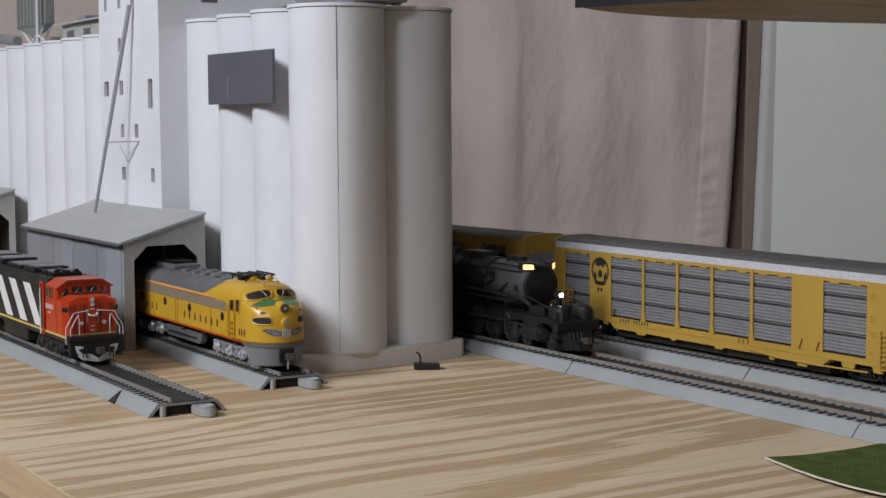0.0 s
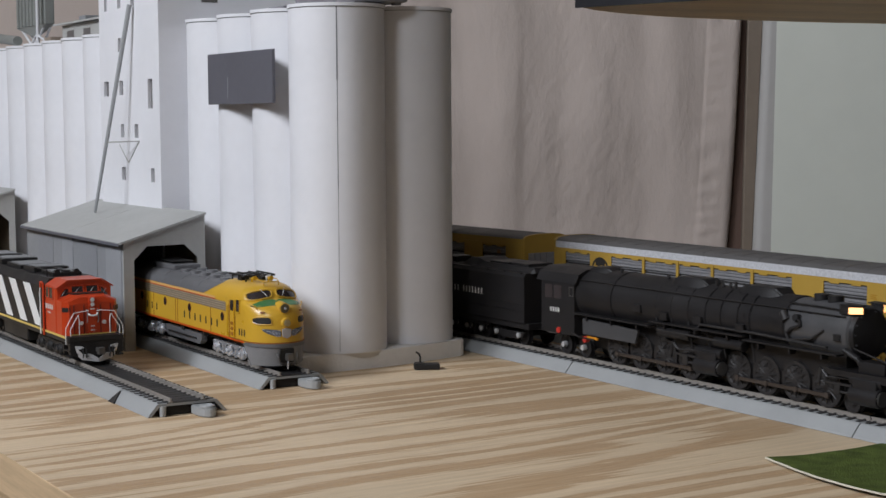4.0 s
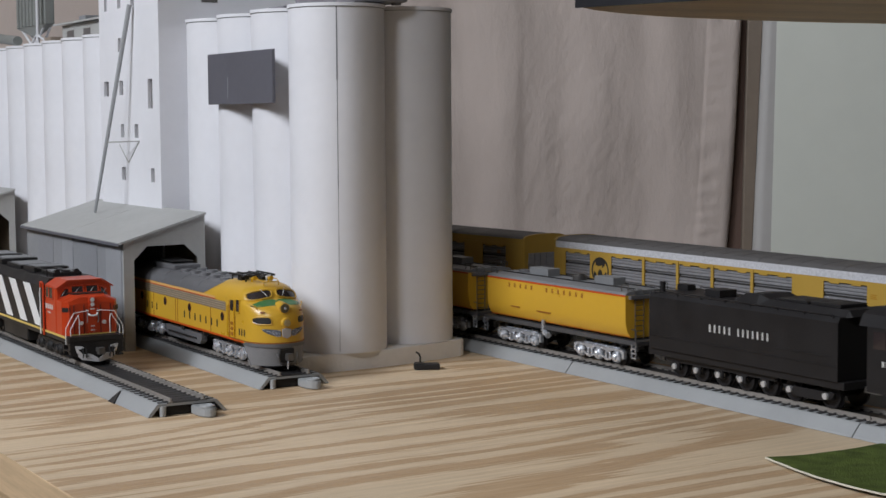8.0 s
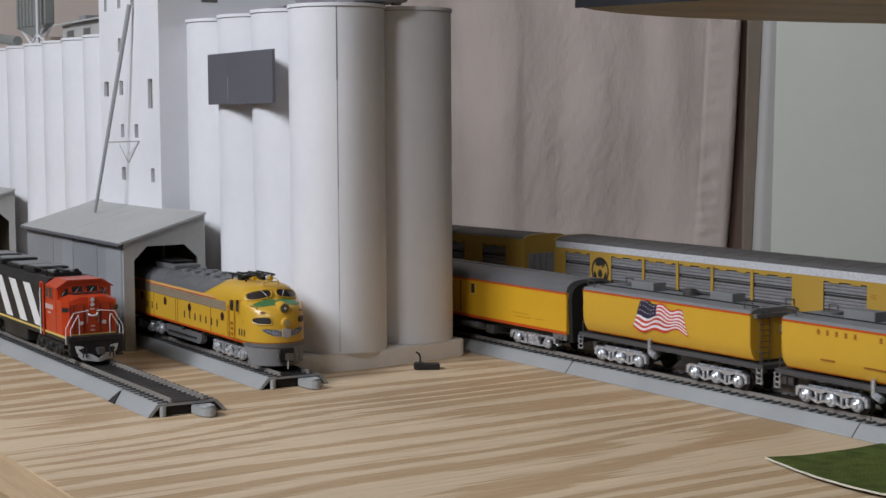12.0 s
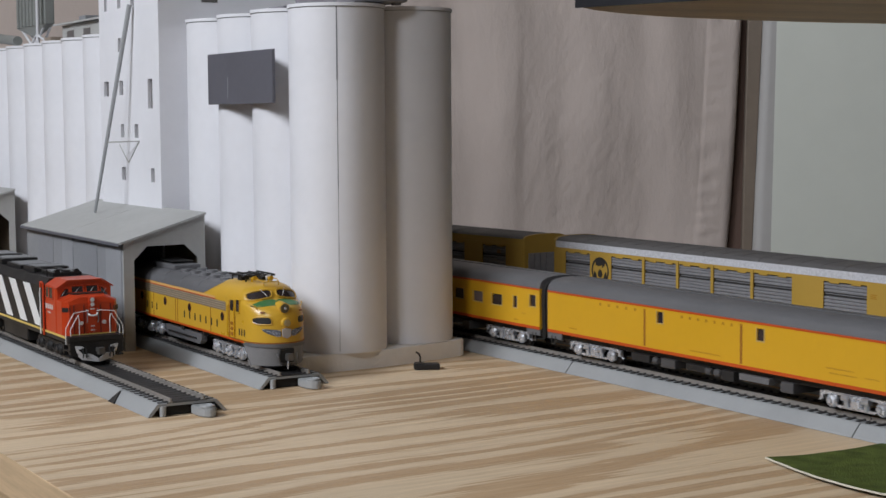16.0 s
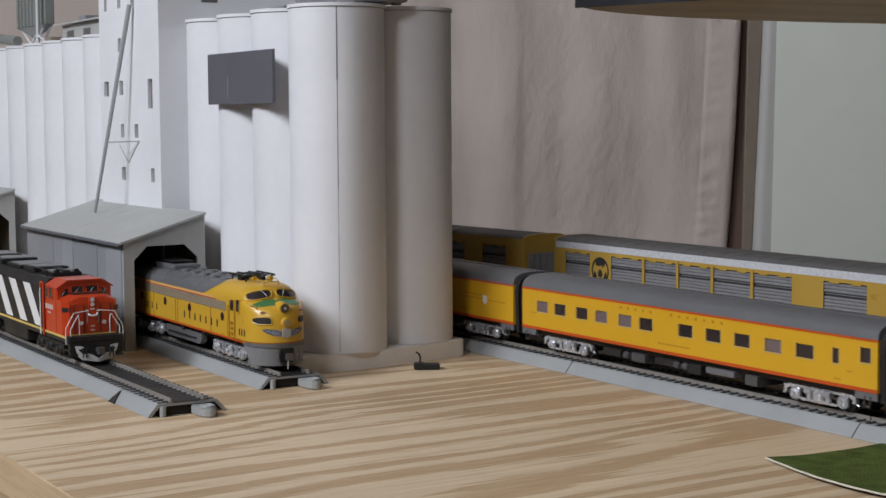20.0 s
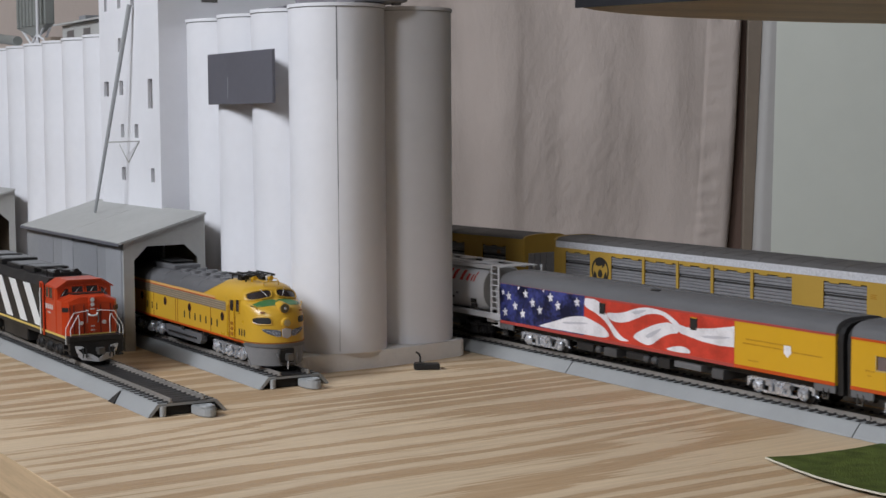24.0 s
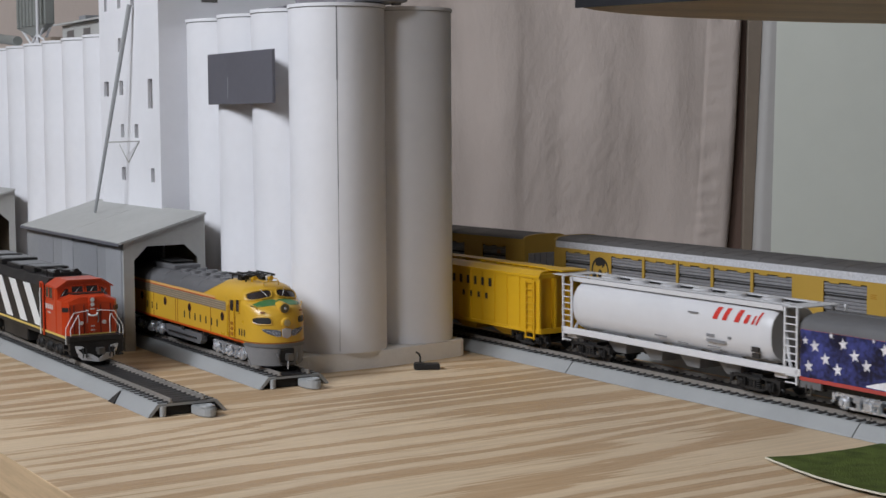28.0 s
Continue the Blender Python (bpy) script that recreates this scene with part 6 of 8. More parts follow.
        bars(bm, -46, 28.6, s * 16.85 if s < 0 else 17.0, "XXXX", 3.0, 3.0, 0.9, thin=0.7)
        part("number", bm, LETTER_WHITE, loco)
        bm = bmesh.new()
        bars(bm, -42, 26.2, s * 16.85 if s < 0 else 17.0, "XXXXX", 1.0, 0.9, 0.3, thin=0.7)
        part("small_lettering", bm, LETTER_WHITE, loco)
        # number board on the cut corner of the nose, with bars for its figures
        bm = bmesh.new()
        v = [(-10.9, s * 12.6, 31.6), (-14.6, s * 16.2, 31.6), (-14.6, s * 16.2, 29.0), (-10.9, s * 12.6, 29.0)]
        loft(bm, [v, [(a + 0.7, b * 1.045, c) for a, b, c in v]])
        part("number_board", bm, BLACKPL, loco)
        # white handrails beside the nose: upright, bent in, and across to the middle
        bm = bmesh.new()
        tube(bm, [(-6.6, s * 17.2, 10.8), (-6.6, s * 17.2, 20.2), (-6.8, s * 12.2, 28.8), (-7.4, s * 3.2, 29.8), (-10, s * 2.6, 29.0)], 0.27, 6)
        part("handrail", bm, OFFWHITE, loco, "white bent handrail", weld=True)
        bm = bmesh.new()
        tube(bm, [(-5.4, s * 14.6, 11), (-5.4, s * 14.8, 19.6), (-5.8, s * 9.8, 27.6), (-6.2, s * 9.2, 24.8), (-6.2, s * 9.2, 16)], 0.27, 6)
        part("handrail", bm, OFFWHITE, loco, "white bent handrail")
        bm = bmesh.new()
        tube(bm, [(-48.6, s * 17.4, 12), (-48.6, s * 17.4, 42.6), (-50.5, s * 17.4, 43.4), (-54, s * 17.4, 43.4), (-54, s * 17.4, 40)], 0.7, 6)
        part("handrail", bm, ORANGE, loco)
        bm = bmesh.new()
        tube(bm, [(-54.5, s * 17.6, 12), (-54.5, s * 17.6, 40)], 0.4, 6)
        part("handrail", bm, OFFWHITE, loco)
        # side step wells
        for k in range(3):
            bm = bmesh.new()
            box(bm, -14, -4, min(s * 12.5, s * 16.2), max(s * 12.5, s * 16.2), 3.0 + 3.6 * k, 3.7 + 3.6 * k)
            part("step", bm, BLACKPL, loco)
        bm = bmesh.new()
        box(bm, -14.6, -14, min(s * 12.5, s * 16.2), max(s * 12.5, s * 16.2), 3, 12)
        part("step_well", bm, BLACKPL, loco)
        bm = bmesh.new()
        cyl(bm, (-10.6, s * 6.8, 22.4), (-9.4, s * 6.8, 22.4), 1.5, 1.7, n=14)
        part("ditch_light_housing", bm, ORANGE, loco, smooth=True)
        bm = bmesh.new()
        cyl(bm, (-9.5, s * 6.8, 22.4), (-9.2, s * 6.8, 22.4), 1.2, n=14)
        part("ditch_light", bm, HOPWHITE, loco, smooth=True)
        bm = bmesh.new()
        tube(bm, [(-10.4, s * 3.3, 22.4), (-9.0, s * 3.3, 23.2), (-9.0, s * 3.3, 29.6), (-10.4, s * 3.3, 30.2)], 0.3, 6)
        part("grab_iron", bm, TANKGREY, loco)
    # nose fittings
    bm = bmesh.new()
    box(bm, -11.6, -9.6, -1.9, 1.9, 31.6, 37.4, 0.4)
    part("headlight_housing", bm, ORANGE, loco)
    for z in (33.0, 35.8):
        bm = bmesh.new()
        cyl(bm, (-9.7, 0, z), (-9.3, 0, z), 1.25, n=14)
        part("headlight", bm, HOPWHITE, loco, smooth=True)
    bm = bmesh.new()
    tube(bm, [(-9.6, -2.9, 27.8), (-7.8, -2.0, 26.9), (-7.6, 0, 26.6), (-7.8, 2.0, 26.9), (-9.6, 2.9, 27.8)], 0.55, 6)
    part("grab_bar", bm, OFFWHITE, loco, "white curved grab bar")
    bm = bmesh.new()
    box(bm, -10.6, -9.8, -2.6, 2.6, 16.4, 31.0, 0.2)
    part("nose_door", bm, ORANGE, loco)
    for z in (17.6, 20.0, 30.0):
        bm = bmesh.new()
        box(bm, -10.2, -9.5, -1.2, 1.2, z, z + 0.7)
        part("door_latch", bm, HOPWHITE, loco)
    for yy in (-11, -5, 5, 11):
        bm = bmesh.new()
        box(bm, -10.4, -9.8, yy - 0.3, yy + 0.3, 16, 33.0)
        part("nose_seam", bm, mat("dark_red_seam", (0.16, 0.015, 0.006), 0.5), loco)
    bm = bmesh.new()
    box(bm, -10.1, -9.7, -13.6, 13.6, 15.4, 16.1)
    part("sill_stripe", bm, mat("pale_yellow_stripe", (0.62, 0.45, 0.12), 0.5), loco)
    # front deck, black pilot and steel-edged plough
    bm = bmesh.new()
    box(bm, -10.0, -3.0, -16.2, 16.2, 12.4, 15.4, 0.3)
    part("front_deck", bm, BLACKPL, loco)
    bm = bmesh.new()
    prism(bm, [(-16, 14.4), (16, 14.4), (15.6, 5), (6, 1.4), (-6, 1.4), (-15.6, 5)], -7.5, -3.4, "x")
    part("pilot", bm, BLACKPL, loco, "black pilot plate")
    plate = mat("light_steel_plough", (0.52, 0.52, 0.53), 0.4, 0.2, var=0.25, scale=140)
    for s in (-1, 1):
        bm = bmesh.new()
        v = [(1.0, s * 0.2, 0.5), (-2.6, s * 9.2, 1.9), (-4.4, s * 13.6, 6.4), (-4.2, s * 16.2, 11.2), (-3.6, s * 13.4, 10.2), (-2.2, s * 8.6, 9.6), (-2.0, s * 8.0, 8.6), (-2.4, s * 11.4, 8.0), (-1.6, s * 9.0, 5.2), (-0.4, s * 4.6, 5.4), (0.8, s * 0.2, 2.6)]
        loft(bm, [v, [(a - 0.8, b, c) for a, b, c in v]])
        part("plough_blade", bm, plate, loco, "light grey plough edge")
    coupler(loco, -2, 1, 7.5)
    bm = bmesh.new()
    for yy in (-9, -7, 7, 9):
        tube(bm, [(-1.6, yy, 9), (-0.4, yy, 6), (-1.0, yy, 3)], 0.4, 6)
    part("air_hose", bm, BLACKPL, loco)
    bm = bmesh.new()
    box(bm, -150, -96, -14, 14, 2.6, 11.4, 1.2)
    part("fuel_tank", bm, BLACKPL, loco)
    for xx in (-50, -190):
        truck6(loco, xx, BLACKPL, axle=19.0, r=5.6, name="black_truck")


# ---- small things on the table ----
def small_things():
    ob = thing("black_clip", "small black plastic part with a bent wire", "plastic part", pose(-0.0101, 0.958, 0, 0, 0, 6))
    bm = bmesh.new()
    box(bm, -7.6, 7.6, -4.0, 4.0, 0.1, 3.6, 0.7)
    box(bm, -7.2, -1.5, -3.6, 3.6, 3.4, 4.2, 0.3)
    part("housing", bm, BLACKPL, ob)
    bm = bmesh.new()
    tube(bm, [(-4.0, 0, 3.5), (-3.8, 0.3, 7.2), (-4.6, 0.4, 9.4), (-6.4, 0.4, 10.4)], 0.55, 8)
    part("wire", bm, BLACKPL, ob, smooth=True)
    # grass sheet, slightly curled at its pale cut edge
    mat_ob = thing("grass_mat", "green grass sheet with a pale cut edge lying on the table", "grass mat", pose(0, 0, 0))
    bm = bmesh.new()
    nu, nv = 26, 16
    a = Vector((0.1402, 0.6962))
    e1 = Vector((0.1740, 0.6288)) - a        # pale near edge
    e2 = Vector((0.2012, 0.7290)) - a        # far edge
    top = []
    for i in range(nu + 1):
        r = []
        for j in range(nv + 1):
            u, v = i / nu * 2.6, j / nv * 2.4
            bow = 0.010 * math.sin(min(1, u / 1.3) * math.pi)
            p = a + e1 * u + e2 * v + Vector((-0.45, -0.9)) * bow * max(0, 1 - v * 1.5) + Vector((0.25, -0.9)) * 0.004 * math.sin(min(1, v) * math.pi) * max(0, 1 - u * 1.5)
            z = 0.0009 + 0.0014 * math.exp(-v * 7) * (0.35 + 0.65 * min(1, u * 1.6)) + 0.0005 * noise.noise((u * 5, v * 5, 1))
            r.append((p.x, p.y, z))
        top.append(r)
    V = [[bm.verts.new(c) for c in r] for r in top]
    for i in range(nu):
        for j in range(nv):
            bm.faces.new((V[i][j], V[i + 1][j], V[i + 1][j + 1], V[i][j + 1]))
    o = part("grass_sheet", bm, GRASS, mat_ob, mm=False, smooth=True)
    bm = bmesh.new()
    for i in range(nu):
        p, q = top[i][0], top[i + 1][0]
        d = Vector(q) - Vector(p)
        n = Vector((d.y, -d.x, 0)).normalized() * 0.0006
        n = n if n.y < 0 else -n
        ring = []
        for c in (p, q):
            c = Vector(c)
            ring.append([(c + n * 0.2 + Vector((0, 0, 0.0001)))[:], (c + n + Vector((0, 0, -0.0002)))[:], (c + n + Vector((0, 0, -0.0006)))[:], (c + Vector((0, 0, -0.0005)))[:]])
        loft(bm, ring)
    part("paper_edge", bm, PAPER, mat_ob, mm=False)


# ---- the moving train ----
def big_steam():
    """Articulated steam locomotive: two groups of eight drivers under one long boiler."""
    mid = -0.150
    loco = thing("steam_locomotive", "large black articulated steam locomotive with grey smokebox and lit lamps", "model locomotive", MAIN.stand(mid, 0.085))
    CARS.append((loco, mid, 0.085))

    def X(s):
        return (s - mid) * 1000

    def ring(x, r, z=37.0, n=36, ky=1.0):
        return [(x, r * ky * math.cos(2 * math.pi * i / n), z + r * math.sin(2 * math.pi * i / n)) for i in range(n)]
    # boiler: smokebox, courses, firebox
    bm = bmesh.new()
    loft(bm, [ring(X(-0.0570), 12.4), ring(X(-0.0580), 13.6), ring(X(-0.0990), 13.8)])
    part("smokebox", bm, GRAPHITE, loco, "graphite grey smokebox", smooth=True)
    bm = bmesh.new()
    loft(bm, [ring(X(-0.0990), 14.3), ring(X(-0.1600), 14.5), ring(X(-0.2000), 15.0), ring(X(-0.2760), 15.2, ky=1.04)])
    part("boiler", bm, BLACK, loco, "black lagged boiler", smooth=True)
    for s in (-0.1000, -0.128, -0.162, -0.198, -0.238):
        bm = bmesh.new()
        r = 14.35 + max(0, (-s - 0.16) * 12)
        loft(bm, [ring(X(s), r + 0.15, ky=1.0 + (0.03 if s < -0.2 else 0)), ring(X(s) - 0.8, r + 0.15, ky=1.0 + (0.03 if s < -0.2 else 0))])
        part("boiler_band", bm, BLACK, loco, smooth=True)
    bm = bmesh.new()
    loft(bm, [ring(X(-0.0570), 12.6), ring(X(-0.0548), 12.0), ring(X(-0.0538), 8.5), ring(X(-0.0530), 5.0), ring(X(-0.0527), 1.0)])
    part("smokebox_front", bm, BLACK, loco, "black smokebox front", smooth=True)
    bm = bmesh.new()
    for i in range(14):
        a = 2 * math.pi * i / 14
        cyl(bm, (X(-0.0550), 10.8 * math.cos(a), 37 + 10.8 * math.sin(a)), (X(-0.0535), 10.8 * math.cos(a), 37 + 10.8 * math.sin(a)), 0.55, n=6)
    part("front_bolts", bm, BLACK, loco)
    # number boxes on the smokebox front's upper edge, lit from inside
    for k in (-1, 1):
        bm = bmesh.new()
        prism(bm, [(X(-0.0600), k * 5.0), (X(-0.0535), k * 5.6), (X(-0.0535), k * 7.0), (X(-0.0580), k * 11.4), (X(-0.0640), k * 11.4)], 46.6, 50.6, "z")
        part("number_box", bm, BLACK, loco)
        bm = bmesh.new()
        prism(bm, [(X(-0.0534), k * 7.1), (X(-0.0530), k * 7.3), (X(-0.0577), k * 11.9), (X(-0.0580), k * 11.5)], 47.1, 50.1, "z")
        part("number_plate_lamp", bm, LAMPHOT, loco, "number plate lit warm from inside")
        bm = bmesh.new()
        prism(bm, [(X(-0.0530), k * 5.0), (X(-0.0528), k * 7.4), (X(-0.0580), k * 12.2), (X(-0.0640), k * 11.6), (X(-0.0620), k * 5.0)], 50.7, 51.3, "z")
        part("number_box_hood", bm, BLACK, loco)
    # lower lamp on the front engine's deck
    bm = bmesh.new()
    cyl(bm, (X(-0.0390), 0, 32.6), (X(-0.0345), 0, 32.6), 2.6, n=18)
    box(bm, X(-0.0385), X(-0.0350), -1.2, 1.2, 26, 30.5)
    part("deck_lamp_housing", bm, BLACK, loco)
    bm = bmesh.new()
    cyl(bm, (X(-0.0345), 0, 32.6), (X(-0.0338), 0, 32.6), 1.3, n=18)
    part("deck_lamp", bm, LAMPWHITE, loco, "lit white lamp")
    # front deck, pilot, shields
    bm = bmesh.new()
    prism(bm, [(X(-0.068), 20.5), (X(-0.028), 20.5), (X(-0.0155), 18.5), (X(-0.0155), 16.5), (X(-0.068), 18.0)], -15.5, 15.5, "y")
    part("front_deck", bm, BLACK, loco)
    bm = bmesh.new()
    loft(bm, [[(X(-0.026), -11.5, 13.0), (X(-0.0175), -10.5, 13.0), (X(-0.0155), -5, 13.0), (X(-0.0155), 5, 13.0), (X(-0.0175), 10.5, 13.0), (X(-0.026), 11.5, 13.0)],
              [(X(-0.025), -12.5, 6.0), (X(-0.0165), -11.0, 6.0), (X(-0.0120), -4, 6.0), (X(-0.0120), 4, 6.0), (X(-0.0165), 11.0, 6.0), (X(-0.025), 12.5, 6.0)],
              [(X(-0.024), -12.0, 1.8), (X(-0.0155), -10.0, 1.8), (X(-0.0100), -2.5, 1.8), (X(-0.0100), 2.5, 1.8), (X(-0.0155), 10.0, 1.8), (X(-0.024), 12.0, 1.8)]])
    part("pilot", bm, BLACK, loco, "black cast pilot")
    bm = bmesh.new()
    box(bm, X(-0.022), X(-0.0160), -15.5, 15.5, 13.0, 17.0, 0.6)
    part("pilot_beam", bm, BLACK, loco)
    for yy in (-13.6, 13.6):
        for z in (4.0, 8.4):
            bm = bmesh.new()
            box(bm, X(-0.024), X(-0.0165), yy - 2.0, yy + 2.0, z, z + 0.7)
            part("pilot_step", bm, BLACK, loco)
        bm = bmesh.new()
        tube(bm, [(X(-0.0200), yy, 4.0), (X(-0.0200), yy, 24.0), (X(-0.0330), yy, 27.5), (X(-0.0540), yy * 0.85, 31.0)], 0.4, 6)
        part("front_handrail", bm, WHEELBLACK, loco)
        bm = bmesh.new()
        tube(bm, [(X(-0.0480), yy * 0.75, 20), (X(-0.0520), yy * 0.8, 26), (X(-0.0600), yy * 0.9, 30)], 1.5, 10)
        part("steam_pipe", bm, BLACK, loco, smooth=True)
    for k in range(7):
        bm = bmesh.new()
        yy = -7.5 + 2.5 * k
        cyl(bm, (X(-0.0150) + abs(yy) * -0.25 + 1.6, yy, 12.4), (X(-0.0112) - abs(yy) * 0.35 + 0.6, yy * 0.9, 2.0), 0.5, n=6)
        part("pilot_bar", bm, WHEELBLACK, loco)
    for yy in (-8.5, 8.5):
        bm = bmesh.new()
        loft(bm, [[(X(-0.0250) + r * 8.2 * math.cos(2 * math.pi * i / 20), yy + r * 5.2 * math.sin(2 * math.pi * i / 20), z) for i in range(20)] for r, z in ((0.95, 15.0), (1.0, 17), (1.0, 24.5), (0.9, 26.4), (0.6, 27.4))])
        box(bm, X(-0.0500), X(-0.0335), yy - 4.6, yy + 4.6, 20.4, 26.0, 0.8)
        part("pump_shield", bm, BLACK, loco, smooth=True)
        bm = bmesh.new()
        tube(bm, [(X(-0.0170), yy * 1.4, 18.5), (X(-0.0170), yy * 1.4, 25), (X(-0.0250), yy * 1.4, 26)], 0.4, 6)
        part("handrail", bm, STEEL, loco)
    coupler(loco, X(-0.0135), 1, 8)
    # domes, stacks and turret along the top
    for s0, s1, h, w in ((-0.1428, -0.1100, 2.4, 8.0), (-0.1967, -0.1655, 2.4, 8.5), (-0.2740, -0.2495, 1.8, 8.0)):
        bm = bmesh.new()
        loft(bm, [[(X(s1), -w * 0.7, 48), (X(s1), -w * 0.5, 50), (X(s1), w * 0.5, 50), (X(s1), w * 0.7, 48)],
                  [(X(s1) - 5, -w, 48), (X(s1) - 5, -w * 0.75, 51.6 + h), (X(s1) - 5, w * 0.75, 51.6 + h), (X(s1) - 5, w, 48)],
                  [(X(s0) + 5, -w, 48), (X(s0) + 5, -w * 0.75, 51.6 + h), (X(s0) + 5, w * 0.75, 51.6 + h), (X(s0) + 5, w, 48)],
                  [(X(s0), -w * 0.7, 48), (X(s0), -w * 0.5, 50.5), (X(s0), w * 0.5, 50.5), (X(s0), w * 0.7, 48)]])
        bmesh.ops.bevel(bm, geom=bm.edges[:], offset=0.7, segments=2, affect="EDGES")
        part("sand_dome", bm, BLACK, loco, smooth=True)
    for s in (-0.078, -0.0875):
        bm = bmesh.new()
        cyl(bm, (X(s), 0, 48), (X(s), 0, 53.4), 4.2, 3.8, n=20)
        part("chimney", bm, BLACK, loco, smooth=True)
    for s, h in ((-0.1470, 54.5), (-0.1510, 54.0), (-0.1570, 54.6), (-0.1620, 54.2), (-0.2020, 53.6), (-0.2440, 54.0)):
        bm = bmesh.new()
        cyl(bm, (X(s), -3.0, 50), (X(s), -3.0, h), 1.0, 0.8, n=10)
        part("valve", bm, WHEELBLACK, loco, smooth=True)
    bm = bmesh.new()
    cyl(bm, (X(-0.098), -13.2, 40), (X(-0.101), -12.6, 44), 2.4, 2.2, n=14)
    part("bell", bm, WHEELBLACK, loco, smooth=True)
    # small fittings on the smokebox and boiler sides
    for s in (-1, 1):
        bm = bmesh.new()
        tube(bm, [(X(-0.0930), s * 13.6, 42.5), (X(-0.0880), s * 14.2, 41), (X(-0.0875), s * 14.4, 38.6), (X(-0.0940), s * 14.6, 36.4), (X(-0.0965), s * 14.8, 34), (X(-0.0940), s * 15, 30)], 0.85, 8)
        part("feed_pipe", bm, BLACK, loco, smooth=True)
        bm = bmesh.new()
        cyl(bm, (X(-0.0905), s * 12.6, 41.8), (X(-0.0905), s * 15.0, 42.4), 2.2, 1.8, n=14)
        part("check_valve", bm, BLACK, loco, smooth=True)
        bm = bmesh.new()
        box(bm, X(-0.0655), X(-0.0610), min(s * 12.6, s * 14.2), max(s * 12.6, s * 14.2), 33.6, 37.0, 0.3)
        part("washout_plate", bm, BLACK, loco)
        for sx in (-0.124, -0.133, -0.146, -0.158, -0.172, -0.186, -0.199):
            bm = bmesh.new()
            r = 14.8
            tube(bm, [(X(sx), s * r * math.cos(q), 37 + r * math.sin(q)) for q in (1.15, 0.8, 0.4, 0.0, -0.35)] + [(X(sx) + 2.0, s * 14.4, 27), (X(sx) + 3.0, s * 12.8, 16)], 0.42, 6)
            part("sand_pipe", bm, BLACK, loco)
        for sx, z in ((-0.130, 33.0), (-0.163, 33.5), (-0.191, 33.0), (-0.214, 35.0)):
            bm = bmesh.new()
            box(bm, X(sx) - 3.2, X(sx) + 3.2, min(s * 13.6, s * 16.0), max(s * 13.6, s * 16.0), z - 2.4, z + 2.0, 0.5)
            part("boiler_fitting", bm, BLACK, loco)
        bm = bmesh.new()
        tube(bm, [(X(-0.062), s * 9.8, 48.2), (X(-0.080), s * 9.6, 48.6), (X(-0.099), s * 10.0, 48.8)], 0.45, 6)
        part("smokebox_rail", bm, BLACK, loco)
    for s in (-1, 1):
        # handrail along the boiler, running boards, pipes
        bm = bmesh.new()
        tube(bm, [(X(-0.060), s * 11.8, 45.5), (X(-0.118), s * 12.4, 45.8), (X(-0.272), s * 13.6, 46.0)], 0.35, 6)
        for i in range(11):
            sx = -0.065 - 0.019 * i
            cyl(bm, (X(sx), s * 10.8, 44.8), (X(sx), s * 12.4, 45.6), 0.35, n=6)
        part("handrail", bm, BLACK, loco)
        bm = bmesh.new()
        for a, b, z in ((-0.0600, -0.1260, 27.0), (-0.1260, -0.2020, 28.6), (-0.2020, -0.2720, 26.0)):
            box(bm, X(b), X(a), min(s * 12, s * 17.2), max(s * 12, s * 17.2), z, z + 0.9)
            for i in range(3):
                xx = X(b) + (X(a) - X(b)) * (i + 0.5) / 3
                box(bm, xx - 0.5, xx + 0.5, min(s * 12, s * 16.5), max(s * 12, s * 16.5), z - 3, z)
        part("running_board", bm, BLACK, loco)
        bm = bmesh.new()
        tube(bm, [(X(-0.069), s * 14.6, 30), (X(-0.120), s * 15.2, 31.5), (X(-0.160), s * 15.6, 31.5), (X(-0.165), s * 15.6, 27)], 0.8, 8)
        tube(bm, [(X(-0.128), s * 15.2, 24.2), (X(-0.196), s * 15.8, 25.2)], 0.7, 8)
        tube(bm, [(X(-0.072), s * 14.0, 38), (X(-0.080), s * 14.5, 33), (X(-0.095), s * 14.6, 31)], 0.6, 8)
        part("pipework", bm, WHEELBLACK, loco)
        for a, b, z in ((-0.150, -0.128, 23.5), (-0.196, -0.170, 24.0)):
            bm = bmesh.new()
            cyl(bm, (X(b), s * 13.5, z), (X(a), s * 13.5, z), 2.7, n=16)
            part("air_tank", bm, BLACK, loco, smooth=True)
        # lower firebox side, grey
        bm = bmesh.new()
        prism(bm, [(X(-0.2648), 15.0), (X(-0.2160), 15.0), (X(-0.2133), 22.5), (X(-0.2648), 24.0)], s * 14.0, s * 15.4, "y")
        part("firebox_side", bm, mat("firebox_grey_paint", (0.055, 0.056, 0.06), 0.45, var=0.2, scale=60), loco, "grey lower firebox side")
        # cylinders with their valve chests
        for sc in (-0.0430, -0.1545):
            bm = bmesh.new()
            cyl(bm, (X(sc) - 9, s * 13.6, 10.0), (X(sc) + 9, s * 13.6, 10.0), 4.6, n=20)
            cyl(bm, (X(sc) - 10, s * 13.0, 17.0), (X(sc) + 10, s * 13.0, 17.0), 2.9, n=16)
            box(bm, X(sc) - 7.5, X(sc) + 7.5, min(s * 10, s * 16.5), max(s * 10, s * 16.5), 10, 18, 0.6)
            part("cylinder", bm, BLACK, loco, smooth=True)
            bm = bmesh.new()
            cyl(bm, (X(sc) + 9, s * 13.6, 10.0), (X(sc) + 9.6, s * 13.6, 10.0), 3.6, n=18)
            part("cylinder_cover", bm, STEEL, loco, smooth=True)
            # crosshead guide and valve rod
            bm = bmesh.new()
